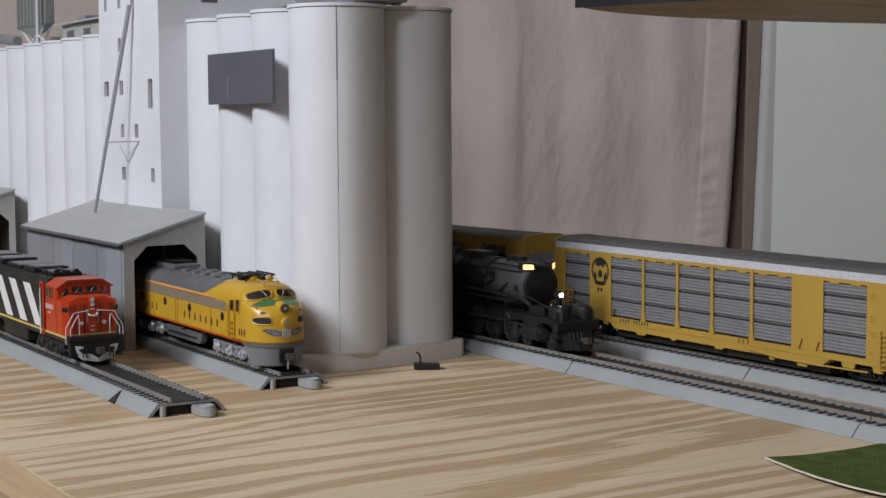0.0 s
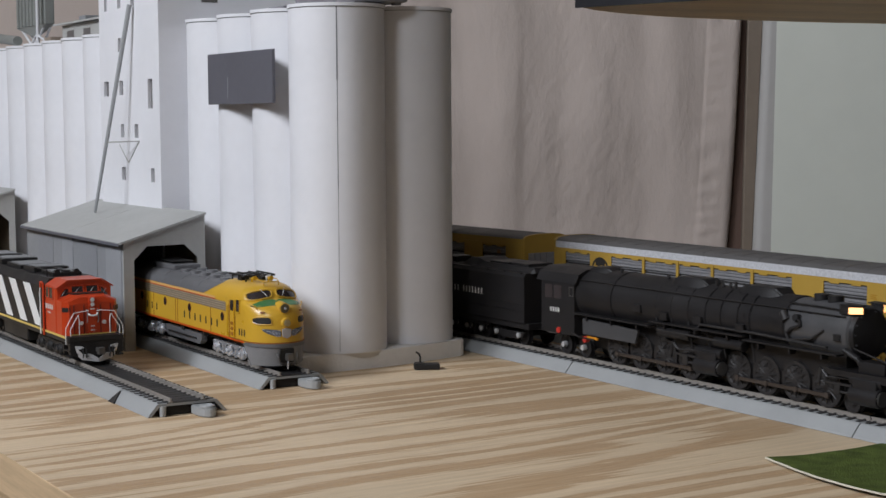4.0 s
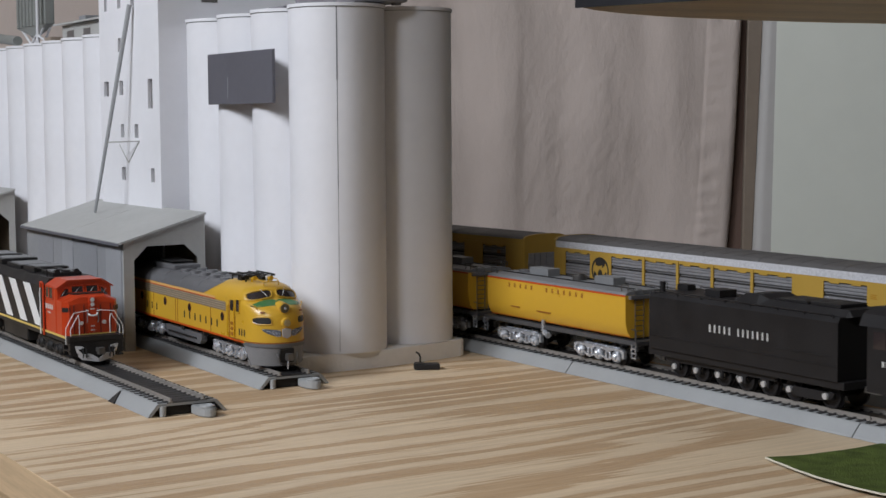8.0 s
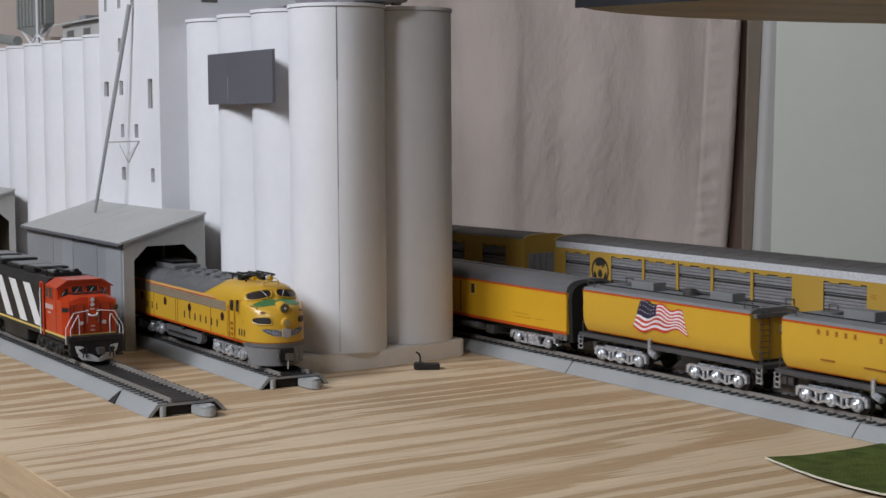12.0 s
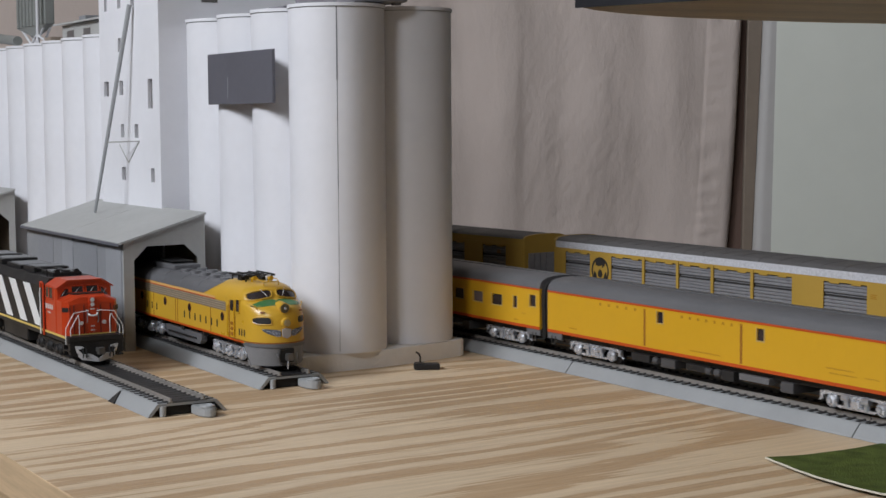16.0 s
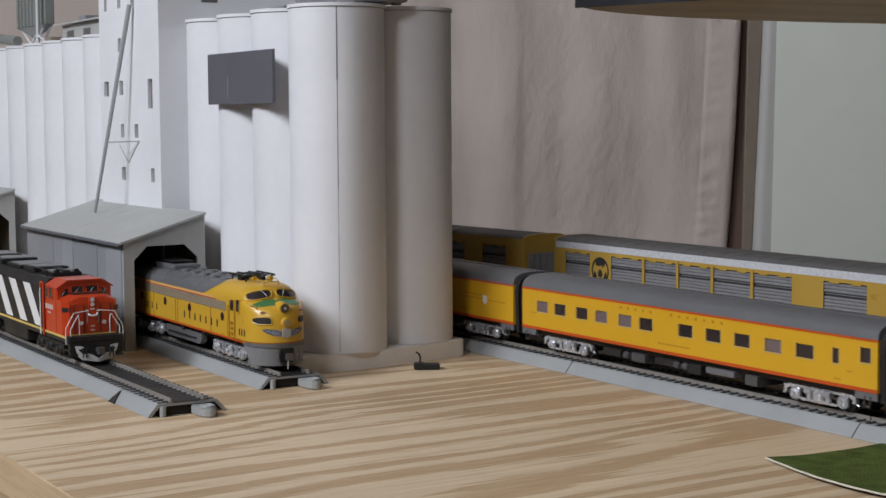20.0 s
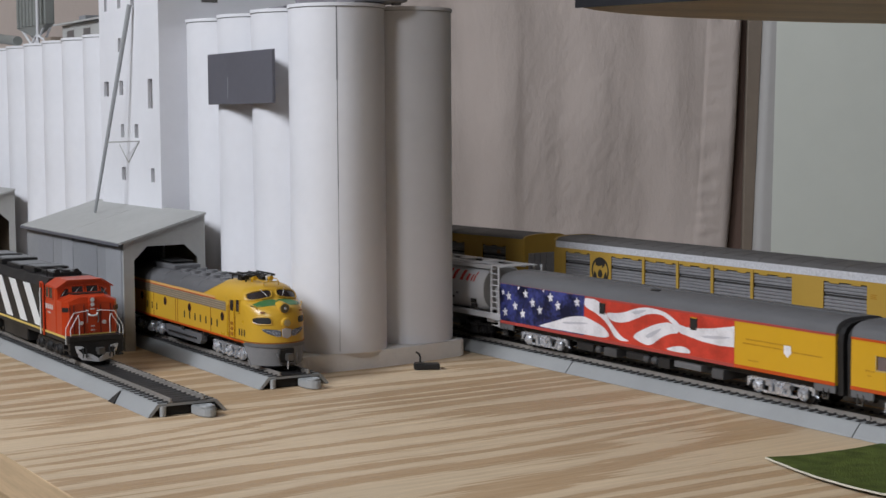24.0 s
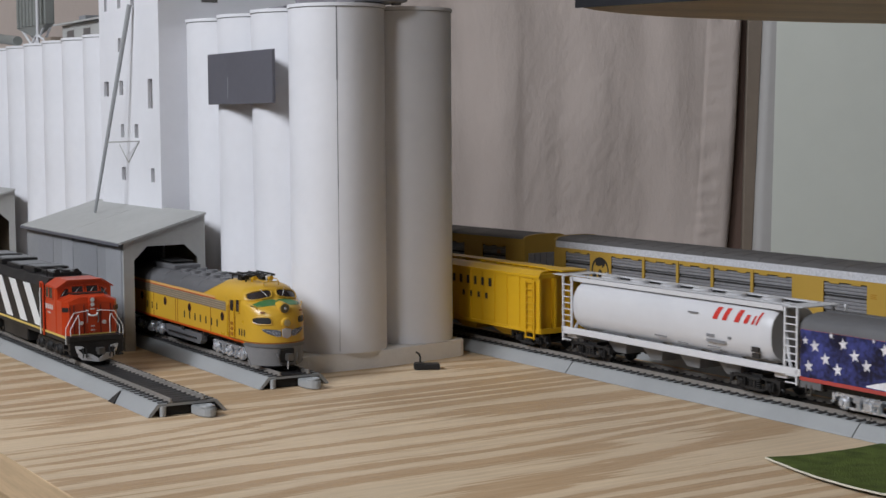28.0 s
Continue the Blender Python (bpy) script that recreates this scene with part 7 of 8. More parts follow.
            box(bm, X(sc) - 27, X(sc) - 9, min(s * 13.2, s * 14.6), max(s * 13.2, s * 14.6), 13.2, 14.2)
            cyl(bm, (X(sc) - 20, s * 13.9, 10.0), (X(sc) - 9, s * 13.9, 10.0), 0.7, n=8)
            box(bm, X(sc) - 21, X(sc) - 17, min(s * 13.0, s * 14.9), max(s * 13.0, s * 14.9), 8.6, 14, 0.3)
            tube(bm, [(X(sc) - 10, s * 13.6, 17.0), (X(sc) - 26, s * 13.8, 16.0), (X(sc) - 30, s * 14.0, 19.5)], 0.6, 6)
            tube(bm, [(X(sc) - 30, s * 14.2, 20), (X(sc) - 31.5, s * 14.2, 11.5)], 0.8, 6)
            part("valve_gear", bm, WHEELBLACK, loco)
        bm = bmesh.new()
        tube(bm, [(X(-0.274), s * 16.6, 15), (X(-0.266), s * 16.8, 13), (X(-0.252), s * 16.6, 13)], 0.5, 6)
        part("injector_pipe", bm, BLACK, loco)
        bm = bmesh.new()
        cyl(bm, (X(-0.2615), s * 14.0, 12.2), (X(-0.2615), s * 16.6, 12.2), 1.9, n=14)
        part("red_marker", bm, REDLAMP, loco, "red round marker")
        bm = bmesh.new()
        box(bm, X(-0.2595), X(-0.2495), min(s * 15.4, s * 16.4), max(s * 15.4, s * 16.4), 12.8, 14.4, 0.3)
        part("amber_marker", bm, AMBER, loco, "amber bar marker")
        bm = bmesh.new()
        cyl(bm, (X(-0.2870), s * 15.4, 15.0), (X(-0.2870), s * 17.2, 15.0), 1.9, n=14)
        part("red_marker", bm, REDLAMP, loco, "red round marker")
    # engine frames
    for a, b in ((-0.022, -0.146), (-0.152, -0.298)):
        bm = bmesh.new()
        box(bm, X(b), X(a), -6.2, 6.2, 6.5, 15.0)
        part("engine_frame", bm, BLACK, loco)
    bm = bmesh.new()
    box(bm, X(-0.274), X(-0.062), -8.5, 8.5, 14.5, 27.0)
    part("boiler_saddle", bm, BLACK, loco)
    # cab
    bm = bmesh.new()
    rr = []
    for xx in (X(-0.3050), X(-0.2715)):
        rr.append([(xx, -16.6, 13.0), (xx, -16.6, 43.0), (xx, -14.2, 48.2), (xx, -8, 51.0), (xx, 8, 51.0), (xx, 14.2, 48.2), (xx, 16.6, 43.0), (xx, 16.6, 13.0)])
    loft(bm, rr)
    cab = part("cab", bm, BLACK, loco, "black closed cab")
    bm = bmesh.new()
    loft(bm, [[(xx, -16.9, 43.4), (xx, -14.4, 48.8), (xx, -8, 51.7), (xx, 8, 51.7), (xx, 14.4, 48.8), (xx, 16.9, 43.4), (xx, 14, 47.5), (xx, 0, 50.4), (xx, -14, 47.5)] for xx in (X(-0.3100), X(-0.2700))])
    part("cab_roof", bm, BLACK, cab, smooth=True)
    for s in (-1, 1):
        for a, b in ((-0.3010, -0.2935), (-0.2920, -0.2845)):
            bm = bmesh.new()
            box(bm, X(a), X(b), min(s * 16.5, s * 16.8), max(s * 16.5, s * 16.8), 33.5, 41.5)
            part("cab_window", bm, GLASS, cab)
        bm = bmesh.new()
        for q in ((-0.2765, -0.2720, 36.0, 36.5), (-0.2765, -0.2720, 41.0, 41.5), (-0.2765, -0.2760, 36.5, 41.0), (-0.2725, -0.2720, 36.5, 41.0)):
            box(bm, X(q[0]), X(q[1]), min(s * 16.6, s * 17.0), max(s * 16.6, s * 17.0), q[2], q[3])
        part("wind_deflector", bm, STEEL, cab, "pale framed side glass")
        bm = bmesh.new()
        bars(bm, X(-0.2960), 25.6, s * 16.6 if s < 0 else 16.75, "XXXX", 2.0, 2.6, 0.5, thin=0.6)
        part("number", bm, LETTER_WHITE, cab)
    # wheels and rods
    for s in (-0.0310, -0.0565):
        wheelset(loco, X(s), 5.3, "pilot_wheelset", WHEELBLACK, hub=None)
    for s in (-0.2700, -0.2890):
        wheelset(loco, X(s), 6.0, "trailing_wheelset", BLACK, hub=HUB, hub_out=2.4)
    for first in (-0.0735, -0.1748):
        for i in range(4):
            wheelset(loco, X(first - 0.0213 * i), 9.9, "driving_wheelset", WHEELBLACK, spokes=14)
        for s in (-1, 1):
            bm = bmesh.new()
            L = 63.9
            prism(bm, [(-1.6, -1.0), (-1.6, 1.0), (0, 1.6), (2, 0.9), (L - 2, 0.9), (L, 1.6), (L + 1.6, 1.0), (L + 1.6, -1.0), (L, -1.6), (L - 2, -0.9), (2, -0.9), (0, -1.6)], -0.6, 0.6, "y")
            for k in range(4):
                cyl(bm, (21.3 * k, -1.0, 0), (21.3 * k, 1.0, 0), 1.5, n=12)
            rod = part("coupling_rod", bm, ROD, loco, "steel coupling rod", at=(X(first - 0.0639), s * 11.6, 9.9))
            RODS.append((rod, X(first - 0.0639), s * 11.6, 9.9, 4.0, 9.9, math.pi / 2 if s > 0 else 0))


def tender():
    mid = -0.3925
    car = thing("steam_tender", "black fourteen-wheel tender with white lettering and pale hubs", "model tender", MAIN.stand(mid, 0.055))
    CARS.append((car, mid, 0.055))

    def X(s):
        return (s - mid) * 1000
    bm = bmesh.new()
    a, b = X(-0.4655), X(-0.3235)
    w = 16.8
    loft(bm, [[(x, -w, 14.8), (x, -w, 43.0), (x, -w + 1.6, 45.4), (x, w - 1.6, 45.4), (x, w, 43.0), (x, w, 14.8)] for x in (a, b)])
    part("tank_body", bm, BLACK, car, "black tank body")
    bm = bmesh.new()
    box(bm, a - 2, b + 3, -15.5, 15.5, 11.0, 14.7, 0.4)
    part("underframe", bm, BLACK, car)
    bm = bmesh.new()
    loft(bm, [[(x, -12.5 * k, 45.2), (x, -10 * k, 45.2 + h), (x, 10 * k, 45.2 + h), (x, 12.5 * k, 45.2)] for x, h, k in ((X(-0.405), 0.3, 0.9), (X(-0.396), 5.0, 0.95), (X(-0.385), 5.6, 1.0), (X(-0.378), 3.6, 1.0), (X(-0.323), 3.4, 1.0), (X(-0.3205), 0.4, 1.0))])
    part("coal_bunker", bm, BLACK, car, "raised coal bunker with cover plates")
    for s0, s1, z in ((-0.374, -0.352, 50.0), (-0.350, -0.330, 50.4)):
        bm = bmesh.new()
        box(bm, X(s0), X(s1), -9, 9, 48.5, z, 0.4)
        part("bunker_cover", bm, BLACK, car)
    bm = bmesh.new()
    box(bm, X(-0.432), X(-0.420), -6, 6, 45.2, 49.2, 0.5)
    part("water_hatch", bm, BLACK, car)
    bm = bmesh.new()
    cyl(bm, (X(-0.461), -11, 45.2), (X(-0.461), -11, 51.0), 1.6, n=12)
    part("vent_pipe", bm, BLACK, car)
    bm = bmesh.new()
    box(bm, X(-0.466), X(-0.457), 3, 9, 45.2, 48.5, 0.3)
    part("rear_hatch", bm, BLACK, car)
    for s in (-1, 1):
        bm = bmesh.new()
        tube(bm, [(a + 4, s * (w - 0.6), 46.4), (b - 4, s * (w - 0.6), 46.4)], 0.3, 6)
        for i in range(8):
            xx = a + 4 + (b - a - 8) * i / 7
            cyl(bm, (xx, s * (w - 0.8), 44.6), (xx, s * (w - 0.6), 46.4), 0.3, n=6)
        part("handrail", bm, BLACK, car)
        bm = bmesh.new()
        yy = s * w if s < 0 else w + 0.15
        x1 = bars(bm, X(-0.4165), 28.8, yy, "XXXXX", 2.9, 3.9, 0.9, thin=0.34)
        bars(bm, x1 + 3.0, 28.8, yy, "XXXXXXX", 2.7, 3.9, 0.9, thin=0.34)
        part("lettering", bm, LETTER_WHITE, car, "white lettering bars")
        bm = bmesh.new()
        box(bm, a, b, min(s * w, s * (w + 0.25)), max(s * w, s * (w + 0.25)), 21.6, 22.1)
        box(bm, X(-0.365), X(-0.330), min(s * w, s * (w + 0.3)), max(s * w, s * (w + 0.3)), 26.0, 26.6)
        part("tank_seam", bm, BLACK, car)
        # pedestal bed over the wheels
        bm = bmesh.new()
        pts = [(X(-0.4570), 11), (X(-0.3660), 11)]
        prism(bm, [(X(-0.4570), 10.8), (X(-0.3680), 10.8), (X(-0.3700), 8.6), (X(-0.4550), 8.6)], s * 11.6, s * 13.0, "y")
        for sx in (-0.4476, -0.4299, -0.4123, -0.3949, -0.3776):
            box(bm, X(sx) - 3.2, X(sx) + 3.2, min(s * 11.6, s * 13.2), max(s * 11.6, s * 13.2), 4.4, 9.4, 0.4)
        part("pedestal_bed", bm, BLACK, car)
        bm = bmesh.new()
        prism(bm, [(X(-0.3645), 8.2), (X(-0.3290), 8.2), (X(-0.3310), 5.0), (X(-0.3400), 3.6), (X(-0.3540), 3.6), (X(-0.3620), 5.0)], s * 11.6, s * 13.0, "y")
        part("truck_frame", bm, BLACK, car)
    for sx in (-0.4476, -0.4299, -0.4123, -0.3949, -0.3776, -0.3594, -0.3346):
        wheelset(car, X(sx), 6.3, "tender_wheelset", BLACK, hub=HUB, hub_out=4.3)
    coupler(car, a, -1)
    bm = bmesh.new()
    box(bm, b + 3, b + 14, -2, 2, 9, 12)
    part("drawbar", bm, STEEL, car)


def patch(bm, pts, y, out, mi=0):
    """A flat painted field of the outline pts (x, z) on the side plane y."""
    bm.faces.new([bm.verts.new((a, y + math.copysign(out, y), b)) for a, b in pts]).material_index = mi


def star(bm, x, z, r, y, mi=0, out=0.2, turn=0.0):
    p = []
    for i in range(10):
        a = math.pi / 2 + math.pi * i / 5 + turn
        k = r if i % 2 == 0 else r * 0.42
        p.append((x + k * math.cos(a), z + k * math.sin(a)))
    yy = y + math.copysign(out, y)
    c = bm.verts.new((x, yy, z))
    v = [bm.verts.new((a, yy, b)) for a, b in p]
    for i in range(10):
        bm.faces.new((c, v[i], v[(i + 1) % 10])).material_index = mi


def water_tender(s_shift, label, flag=False):
    """Auxiliary water tank car: bulging yellow tank on a grey sill, grey deck with boxes, two six-wheel trucks."""
    mid = -0.5575 + s_shift
    car = thing("water_tender", label, "model tender", MAIN.stand(mid, 0.041), "yellow water tenders")
    CARS.append((car, mid, 0.041))

    def X(s):
        return (s + s_shift - mid) * 1000
    a, b = X(-0.6288), X(-0.4868)
    prof = [(-12.8, 17.0), (-15.2, 20.5), (-16.4, 25.0), (-16.6, 31), (-16.6, 41.2), (16.6, 41.2), (16.6, 31), (16.4, 25), (15.2, 20.5), (12.8, 17.0)]
    bm = bmesh.new()
    loft(bm, [[(x, y, z) for y, z in prof] for x in (a, b)])
    part("tank", bm, YELLOW, car, "yellow tank with inward-curving lower sides", smooth=True)
    bm = bmesh.new()
    loft(bm, [[(x, -16.7, 41.0), (x, -15.6, 42.6), (x, -9, 43.6), (x, 9, 43.6), (x, 15.6, 42.6), (x, 16.7, 41.0)] for x in (a, b)])
    part("deck", bm, TANKGREY, car, "grey tank deck")
    bm = bmesh.new()
    box(bm, a - 7, b + 7, -14.5, 14.5, 13.2, 15.8, 0.4)
    part("sill", bm, GRAPHITE, car, "dark grey frame sill")
    bm = bmesh.new()
    box(bm, a, b, -10, 10, 15.7, 17.2)
    part("tank_support", bm, BLACKPL, car)
    for s in (-1, 1):
        for z0, z1, m in ((40.2, 41.2, STRIPE), (17.2, 17.7, STRIPE)):
            bm = bmesh.new()
            wy = 16.6 if z0 > 30 else 12.9
            prism(bm, [(s * (wy - 0.1), z0), (s * (wy + 0.2), z0), (s * (wy + (0.2 if z0 > 30 else 0.85)), z1), (s * (wy + (-0.1 if z0 > 30 else 0.5)), z1)], a, b, "x")
            part("stripe", bm, m, car)
        if not flag:
            bm = bmesh.new()
            yy = s * 16.6 if s < 0 else 16.75
            bars(bm, X(-0.6050), 36.2, yy, "XXXXX", 2.6, 2.6, 3.4, thin=0.6)
            part("lettering", bm, LETTER_BROWN, car)
            bm = bmesh.new()
            bars(bm, X(-0.5650), 36.2, yy, "XXXXXXX", 2.6, 2.6, 3.4, thin=0.6)
            part("lettering", bm, LETTER_BROWN, car)
            bm = bmesh.new()
            box(bm, X(-0.6020), X(-0.5930), min(s * 15.6, s * 16.75), max(s * 15.6, s * 16.75), 24.0, 24.8)
            box(bm, X(-0.5740), X(-0.5600), min(s * 15.6, s * 16.75), max(s * 15.6, s * 16.75), 23.6, 24.3)
            part("data_lettering", bm, LETTER_BROWN, car)
        else:
            bm = bmesh.new()
            def cloth(u, v):
                """A point of the waving flag, u along and v down it."""
                x = (-17.6 - 7.0 * v) + (35.2 + 12.3 * v) * u
                z = (40.6 - 16.4 * v) + (-3.4 + 4.0 * v) * u
                return x, z + 1.0 * math.sin(u * 15 + v * 2.2) + 0.9 * math.sin(u * 6 - v * 3) * (0.3 + v)
            for i in range(13):
                top = [cloth(k / 30, i / 13) for k in range(31)]
                low = [cloth(k / 30, (i + 1) / 13) for k in range(31)]
                for k in range(30):
                    blue = i < 7 and k < 12
                    patch(bm, [low[k], low[k + 1], top[k + 1], top[k]], s * 16.62, 0.10, 2 if blue else i % 2)
            for k in range(18):
                star(bm, *cloth(0.05 + 0.058 * (k % 6), 0.09 + 0.15 * (k // 6)), 0.55, s * 16.62, 1, 0.3)
            part("flag_decal", bm, [FLAGRED, FLAGWHITE, FLAGBLUE], car, "waving striped flag with stars")
        bm = bmesh.new()
        box(bm, X(-0.5705), X(-0.5685), min(s * 14, s * 15.6), max(s * 14, s * 15.6), 11, 19.0, 0.3)
        cyl(bm, (X(-0.5695), s * 14, 11.5), (X(-0.5640), s * 15, 10.0), 1.8, n=12)
        part("fill_valve", bm, SILVER, car)
        for e, dx in ((a, -5), (b, 5)):
            bm = bmesh.new()
            box(bm, e + dx - 1.6, e + dx - 1.0, min(s * 14.5, s * 15.3), max(s * 14.5, s * 15.3), 6.0, 14)
            box(bm, e + dx + 2.0, e + dx + 2.6, min(s * 14.5, s * 15.3), max(s * 14.5, s * 15.3), 6.0, 14)
            for k in range(3):
                box(bm, e + dx - 1.6, e + dx + 2.6, min(s * 14.5, s * 15.3), max(s * 14.5, s * 15.3), 6.2 + 2.6 * k, 6.8 + 2.6 * k)
            part("ladder", bm, SILVER, car)
    # end platforms and hand brake stands
    for e, d in ((a, -1), (b, 1)):
        bm = bmesh.new()
        for yy in (-13, 13):
            tube(bm, [(e + d * 5, yy, 15.8), (e + d * 5, yy, 22), (e + d * 1, yy, 22)], 0.3, 6)
        for yy in (-11, -5):
            tube(bm, [(e + d * 1.6, yy, 15.8), (e + d * 1.6, yy, 43.6), (e - d * 4, yy, 43.9)], 0.3, 6)
        for k in range(9):
            tube(bm, [(e + d * 1.6, -11, 18 + k * 2.9), (e + d * 1.6, -5, 18 + k * 2.9)], 0.25, 5)
        part("end_ladder", bm, STEEL, car)
        bm = bmesh.new()
        box(bm, min(e, e + d * 2.4), max(e, e + d * 2.4), -14.5, 14.5, 38.8, 41.0, 0.3)
        part("end_beam", bm, ROOFGREY, car)
        bm = bmesh.new()
        cyl(bm, (e + d * 0.4, 6, 32), (e + d * 2.0, 6, 32), 3.4, n=18)
        part("brake_wheel", bm, SILVER, car, smooth=True)
        for yy in (-14, 14):
            bm = bmesh.new()
            tube(bm, [(e - d * 1, yy, 43), (e - d * 1, yy, 46.5), (e - d * 7, yy, 46.5), (e - d * 7, yy, 43)], 0.35, 6)
            part("deck_handrail", bm, STEEL, car)
        coupler(car, e + d * 7, d)
    for s0, s1 in ((-0.6015, -0.5765), (-0.5339, -0.5110)):
        bm = bmesh.new()
        box(bm, X(s0) + 2, X(s1) - 3, -4.5, 4.5, 43.4, 48.2, 0.3)
        part("deck_box", bm, TANKGREY, car)
    bm = bmesh.new()
    cyl(bm, (X(-0.553), 0, 43.4), (X(-0.553), 0, 46.4), 4.4, n=18)
    cyl(bm, (X(-0.553), 0, 46.4), (X(-0.553), 0, 47.4), 3.2, n=18)
    part("fill_hatch", bm, STEEL, car, smooth=True)
    bm = bmesh.new()
    cyl(bm, (X(-0.6150), 4, 43.4), (X(-0.6150), 4, 44.8), 5.2, n=20)
    part("hatch_lid", bm, ROOFGREY, car, smooth=True)
    bm = bmesh.new()
    for yy in (-7, 7):
        tube(bm, [(a + 4, yy, 44.0), (b - 4, yy, 44.0)], 0.35, 6)
    part("deck_pipe", bm, BLACKPL, car)
    for xx in (X(-0.5985), X(-0.5165)):
        truck6(car, xx, SILVER, axle=17.0, r=5.2, name="shiny_truck")


def mural(car):
    """The flag painted over the display car's sides: star field, wavy bands, and a yellow end."""
    for x, yy in ((-2.5, -7.5), (-20.9, -11.0)):
        bm = bmesh.new()
        box(bm, x - 3.2, x + 3.2, yy - 1.6, yy + 1.6, 41.0, 45.4 if yy > -9 else 43.4, 0.4)
        part("roof_vent", bm, BLACKPL, car)
    for s in (-1, 1):
        y = s * 17.55
        bm = bmesh.new()
        v = [(-144, 13.4), (-56, 13.4), (-56, 37.7), (-144, 37.7)]
        bm.faces.new([bm.verts.new((a, y + s * 0.08, b)) for a, b in v]).material_index = 2
        holes = ((-41.2, -35.8), (38.6, 44.2))
        xs = [-56, -41.2, -35.8, 38.6, 44.2, 73.4]
        for i, (a, b) in enumerate(zip(xs, xs[1:])):
            zz = ((13.4, 28.6), (35.2, 37.7)) if i in (1, 3) else ((13.4, 37.7),)
            for z0, z1 in zz:
                bm.faces.new([bm.verts.new((p, y + s * 0.06, q)) for p, q in ((a, z0), (b, z0), (b, z1), (a, z1))])
        # white bands, then the blue field over them
        for pts in ([(-103, 15.0), (-99, 16.5), (-84, 20.2), (-71, 24.1), (-56.6, 26.1), (-47.7, 24.4), (-35.3, 21.4), (-29.9, 15.4), (-57.8, 15.4)],
                    [(-56, 37.4), (-41, 36.6), (-35.4, 29.4), (-29.2, 24.0), (-20.7, 17.9), (-11.7, 16.0), (-25.5, 15.4), (-32.9, 23.6), (-42.8, 28.6), (-56, 31.5)],
                    [(-36.6, 30.2), (-20.9, 30.9), (-8.0, 35.2), (2.3, 36.8), (15.8, 36.2), (23.5, 33.7), (30.0, 30.4), (36.4, 24.7), (29.0, 25.9), (22.4, 31.1), (14.7, 34.2), (2.4, 33.2), (-7.9, 29.2), (-18.4, 25.7), (-30.0, 25.7)],
                    [(-12.3, 19.5), (4.7, 26.7), (14.8, 29.5), (22.9, 30.8), (30.7, 25.5), (22.5, 24.5), (13.8, 21.3), (5.3, 15.6), (-2.5, 16.4)],
                    [(16.8, 15.6), (27.0, 18.4), (35.5, 18.9), (40.8, 15.6), (27.0, 15.0)]):
            patch(bm, smooth_pts(smooth_pts(pts)), y, 0.14, 1)
        patch(bm, [(29.0, 30.4), (35, 29.4), (41.7, 29.4), (56.1, 30.9), (73.4, 33.9), (73.4, 23.1), (62.3, 22.6), (48.0, 23.2), (35.0, 25.0)], y, 0.14, 1)
        # soft creases of the painted cloth
        for pts in ([(-12, 33.0), (0, 35.2), (2, 34.6), (-8, 31.4)], [(0, 21.0), (14, 26.6), (15, 25.8), (4, 19.4)], [(46, 26.4), (70, 28.0), (70, 27.2), (52, 25.0)], [(-78, 20.6), (-52, 22.6), (-52, 21.6), (-76, 19.2)]):
            patch(bm, smooth_pts(pts), y, 0.17, 3)
        patch(bm, [(-144, 15.0), (-104, 15.4), (-99.2, 16.8), (-86, 20.0), (-73.5, 23.6), (-64, 25.6), (-56.4, 27.0), (-54.9, 37.7), (-144, 37.7)], y, 0.16, 2)
        for x, z, r in ((-140.6, 32.4, 2.2), (-134.2, 30.5, 3.3), (-115.6, 33.4, 3.2), (-127.1, 25.0, 3.3), (-138.1, 20.3, 3.2), (-108.2, 28.7, 3.3), (-119.0, 20.9, 3.3), (-100.6, 24.9, 3.3), (-89.4, 33.6, 3.3), (-81.8, 29.5, 3.3), (-62.6, 33.4, 3.4), (-96.5, 37.0, 1.2), (-123.4, 36.6, 1.6)):
            star(bm, x, z, r, y, 1, 0.26, 0.15)
        part("flag_mural", bm, [FLAGRED, FLAGWHITE, MURALBLUE, FLAGSHADE], car, "painted flag with white stars and wavy red and white bands")
        bm = bmesh.new()
        yy = y + (0 if s < 0 else 0.12)
        for x0, x1, z in ((82, 116, 28.0), (80, 114, 25.8), (112, 136, 25.2), (84, 92, 17.5)):
            bars(bm, x0, z, yy, "X" * int((x1 - x0) / 1.5), 1.0, 0.7, 0.5, 0.1, thin=0.8)
        part("lettering", bm, LETTER_TAN, car)
        bm = bmesh.new()
        prism(bm, [(109.5, 24.6), (112, 22.4), (114.5, 24.6), (114.5, 28.4), (109.5, 28.4)], yy, yy - 0.12, "y")
        part("shield_emblem", bm, FLAGWHITE, car, "small white shield emblem")
        bm = bmesh.new()
        box(bm, -144.2, 73.4, min(s * 17.6, s * 17.78), max(s * 17.6, s * 17.78), 12.9, 14.6)
        part("sill_band", bm, mat("dull_red_band", (0.40, 0.06, 0.05), 0.45), car)


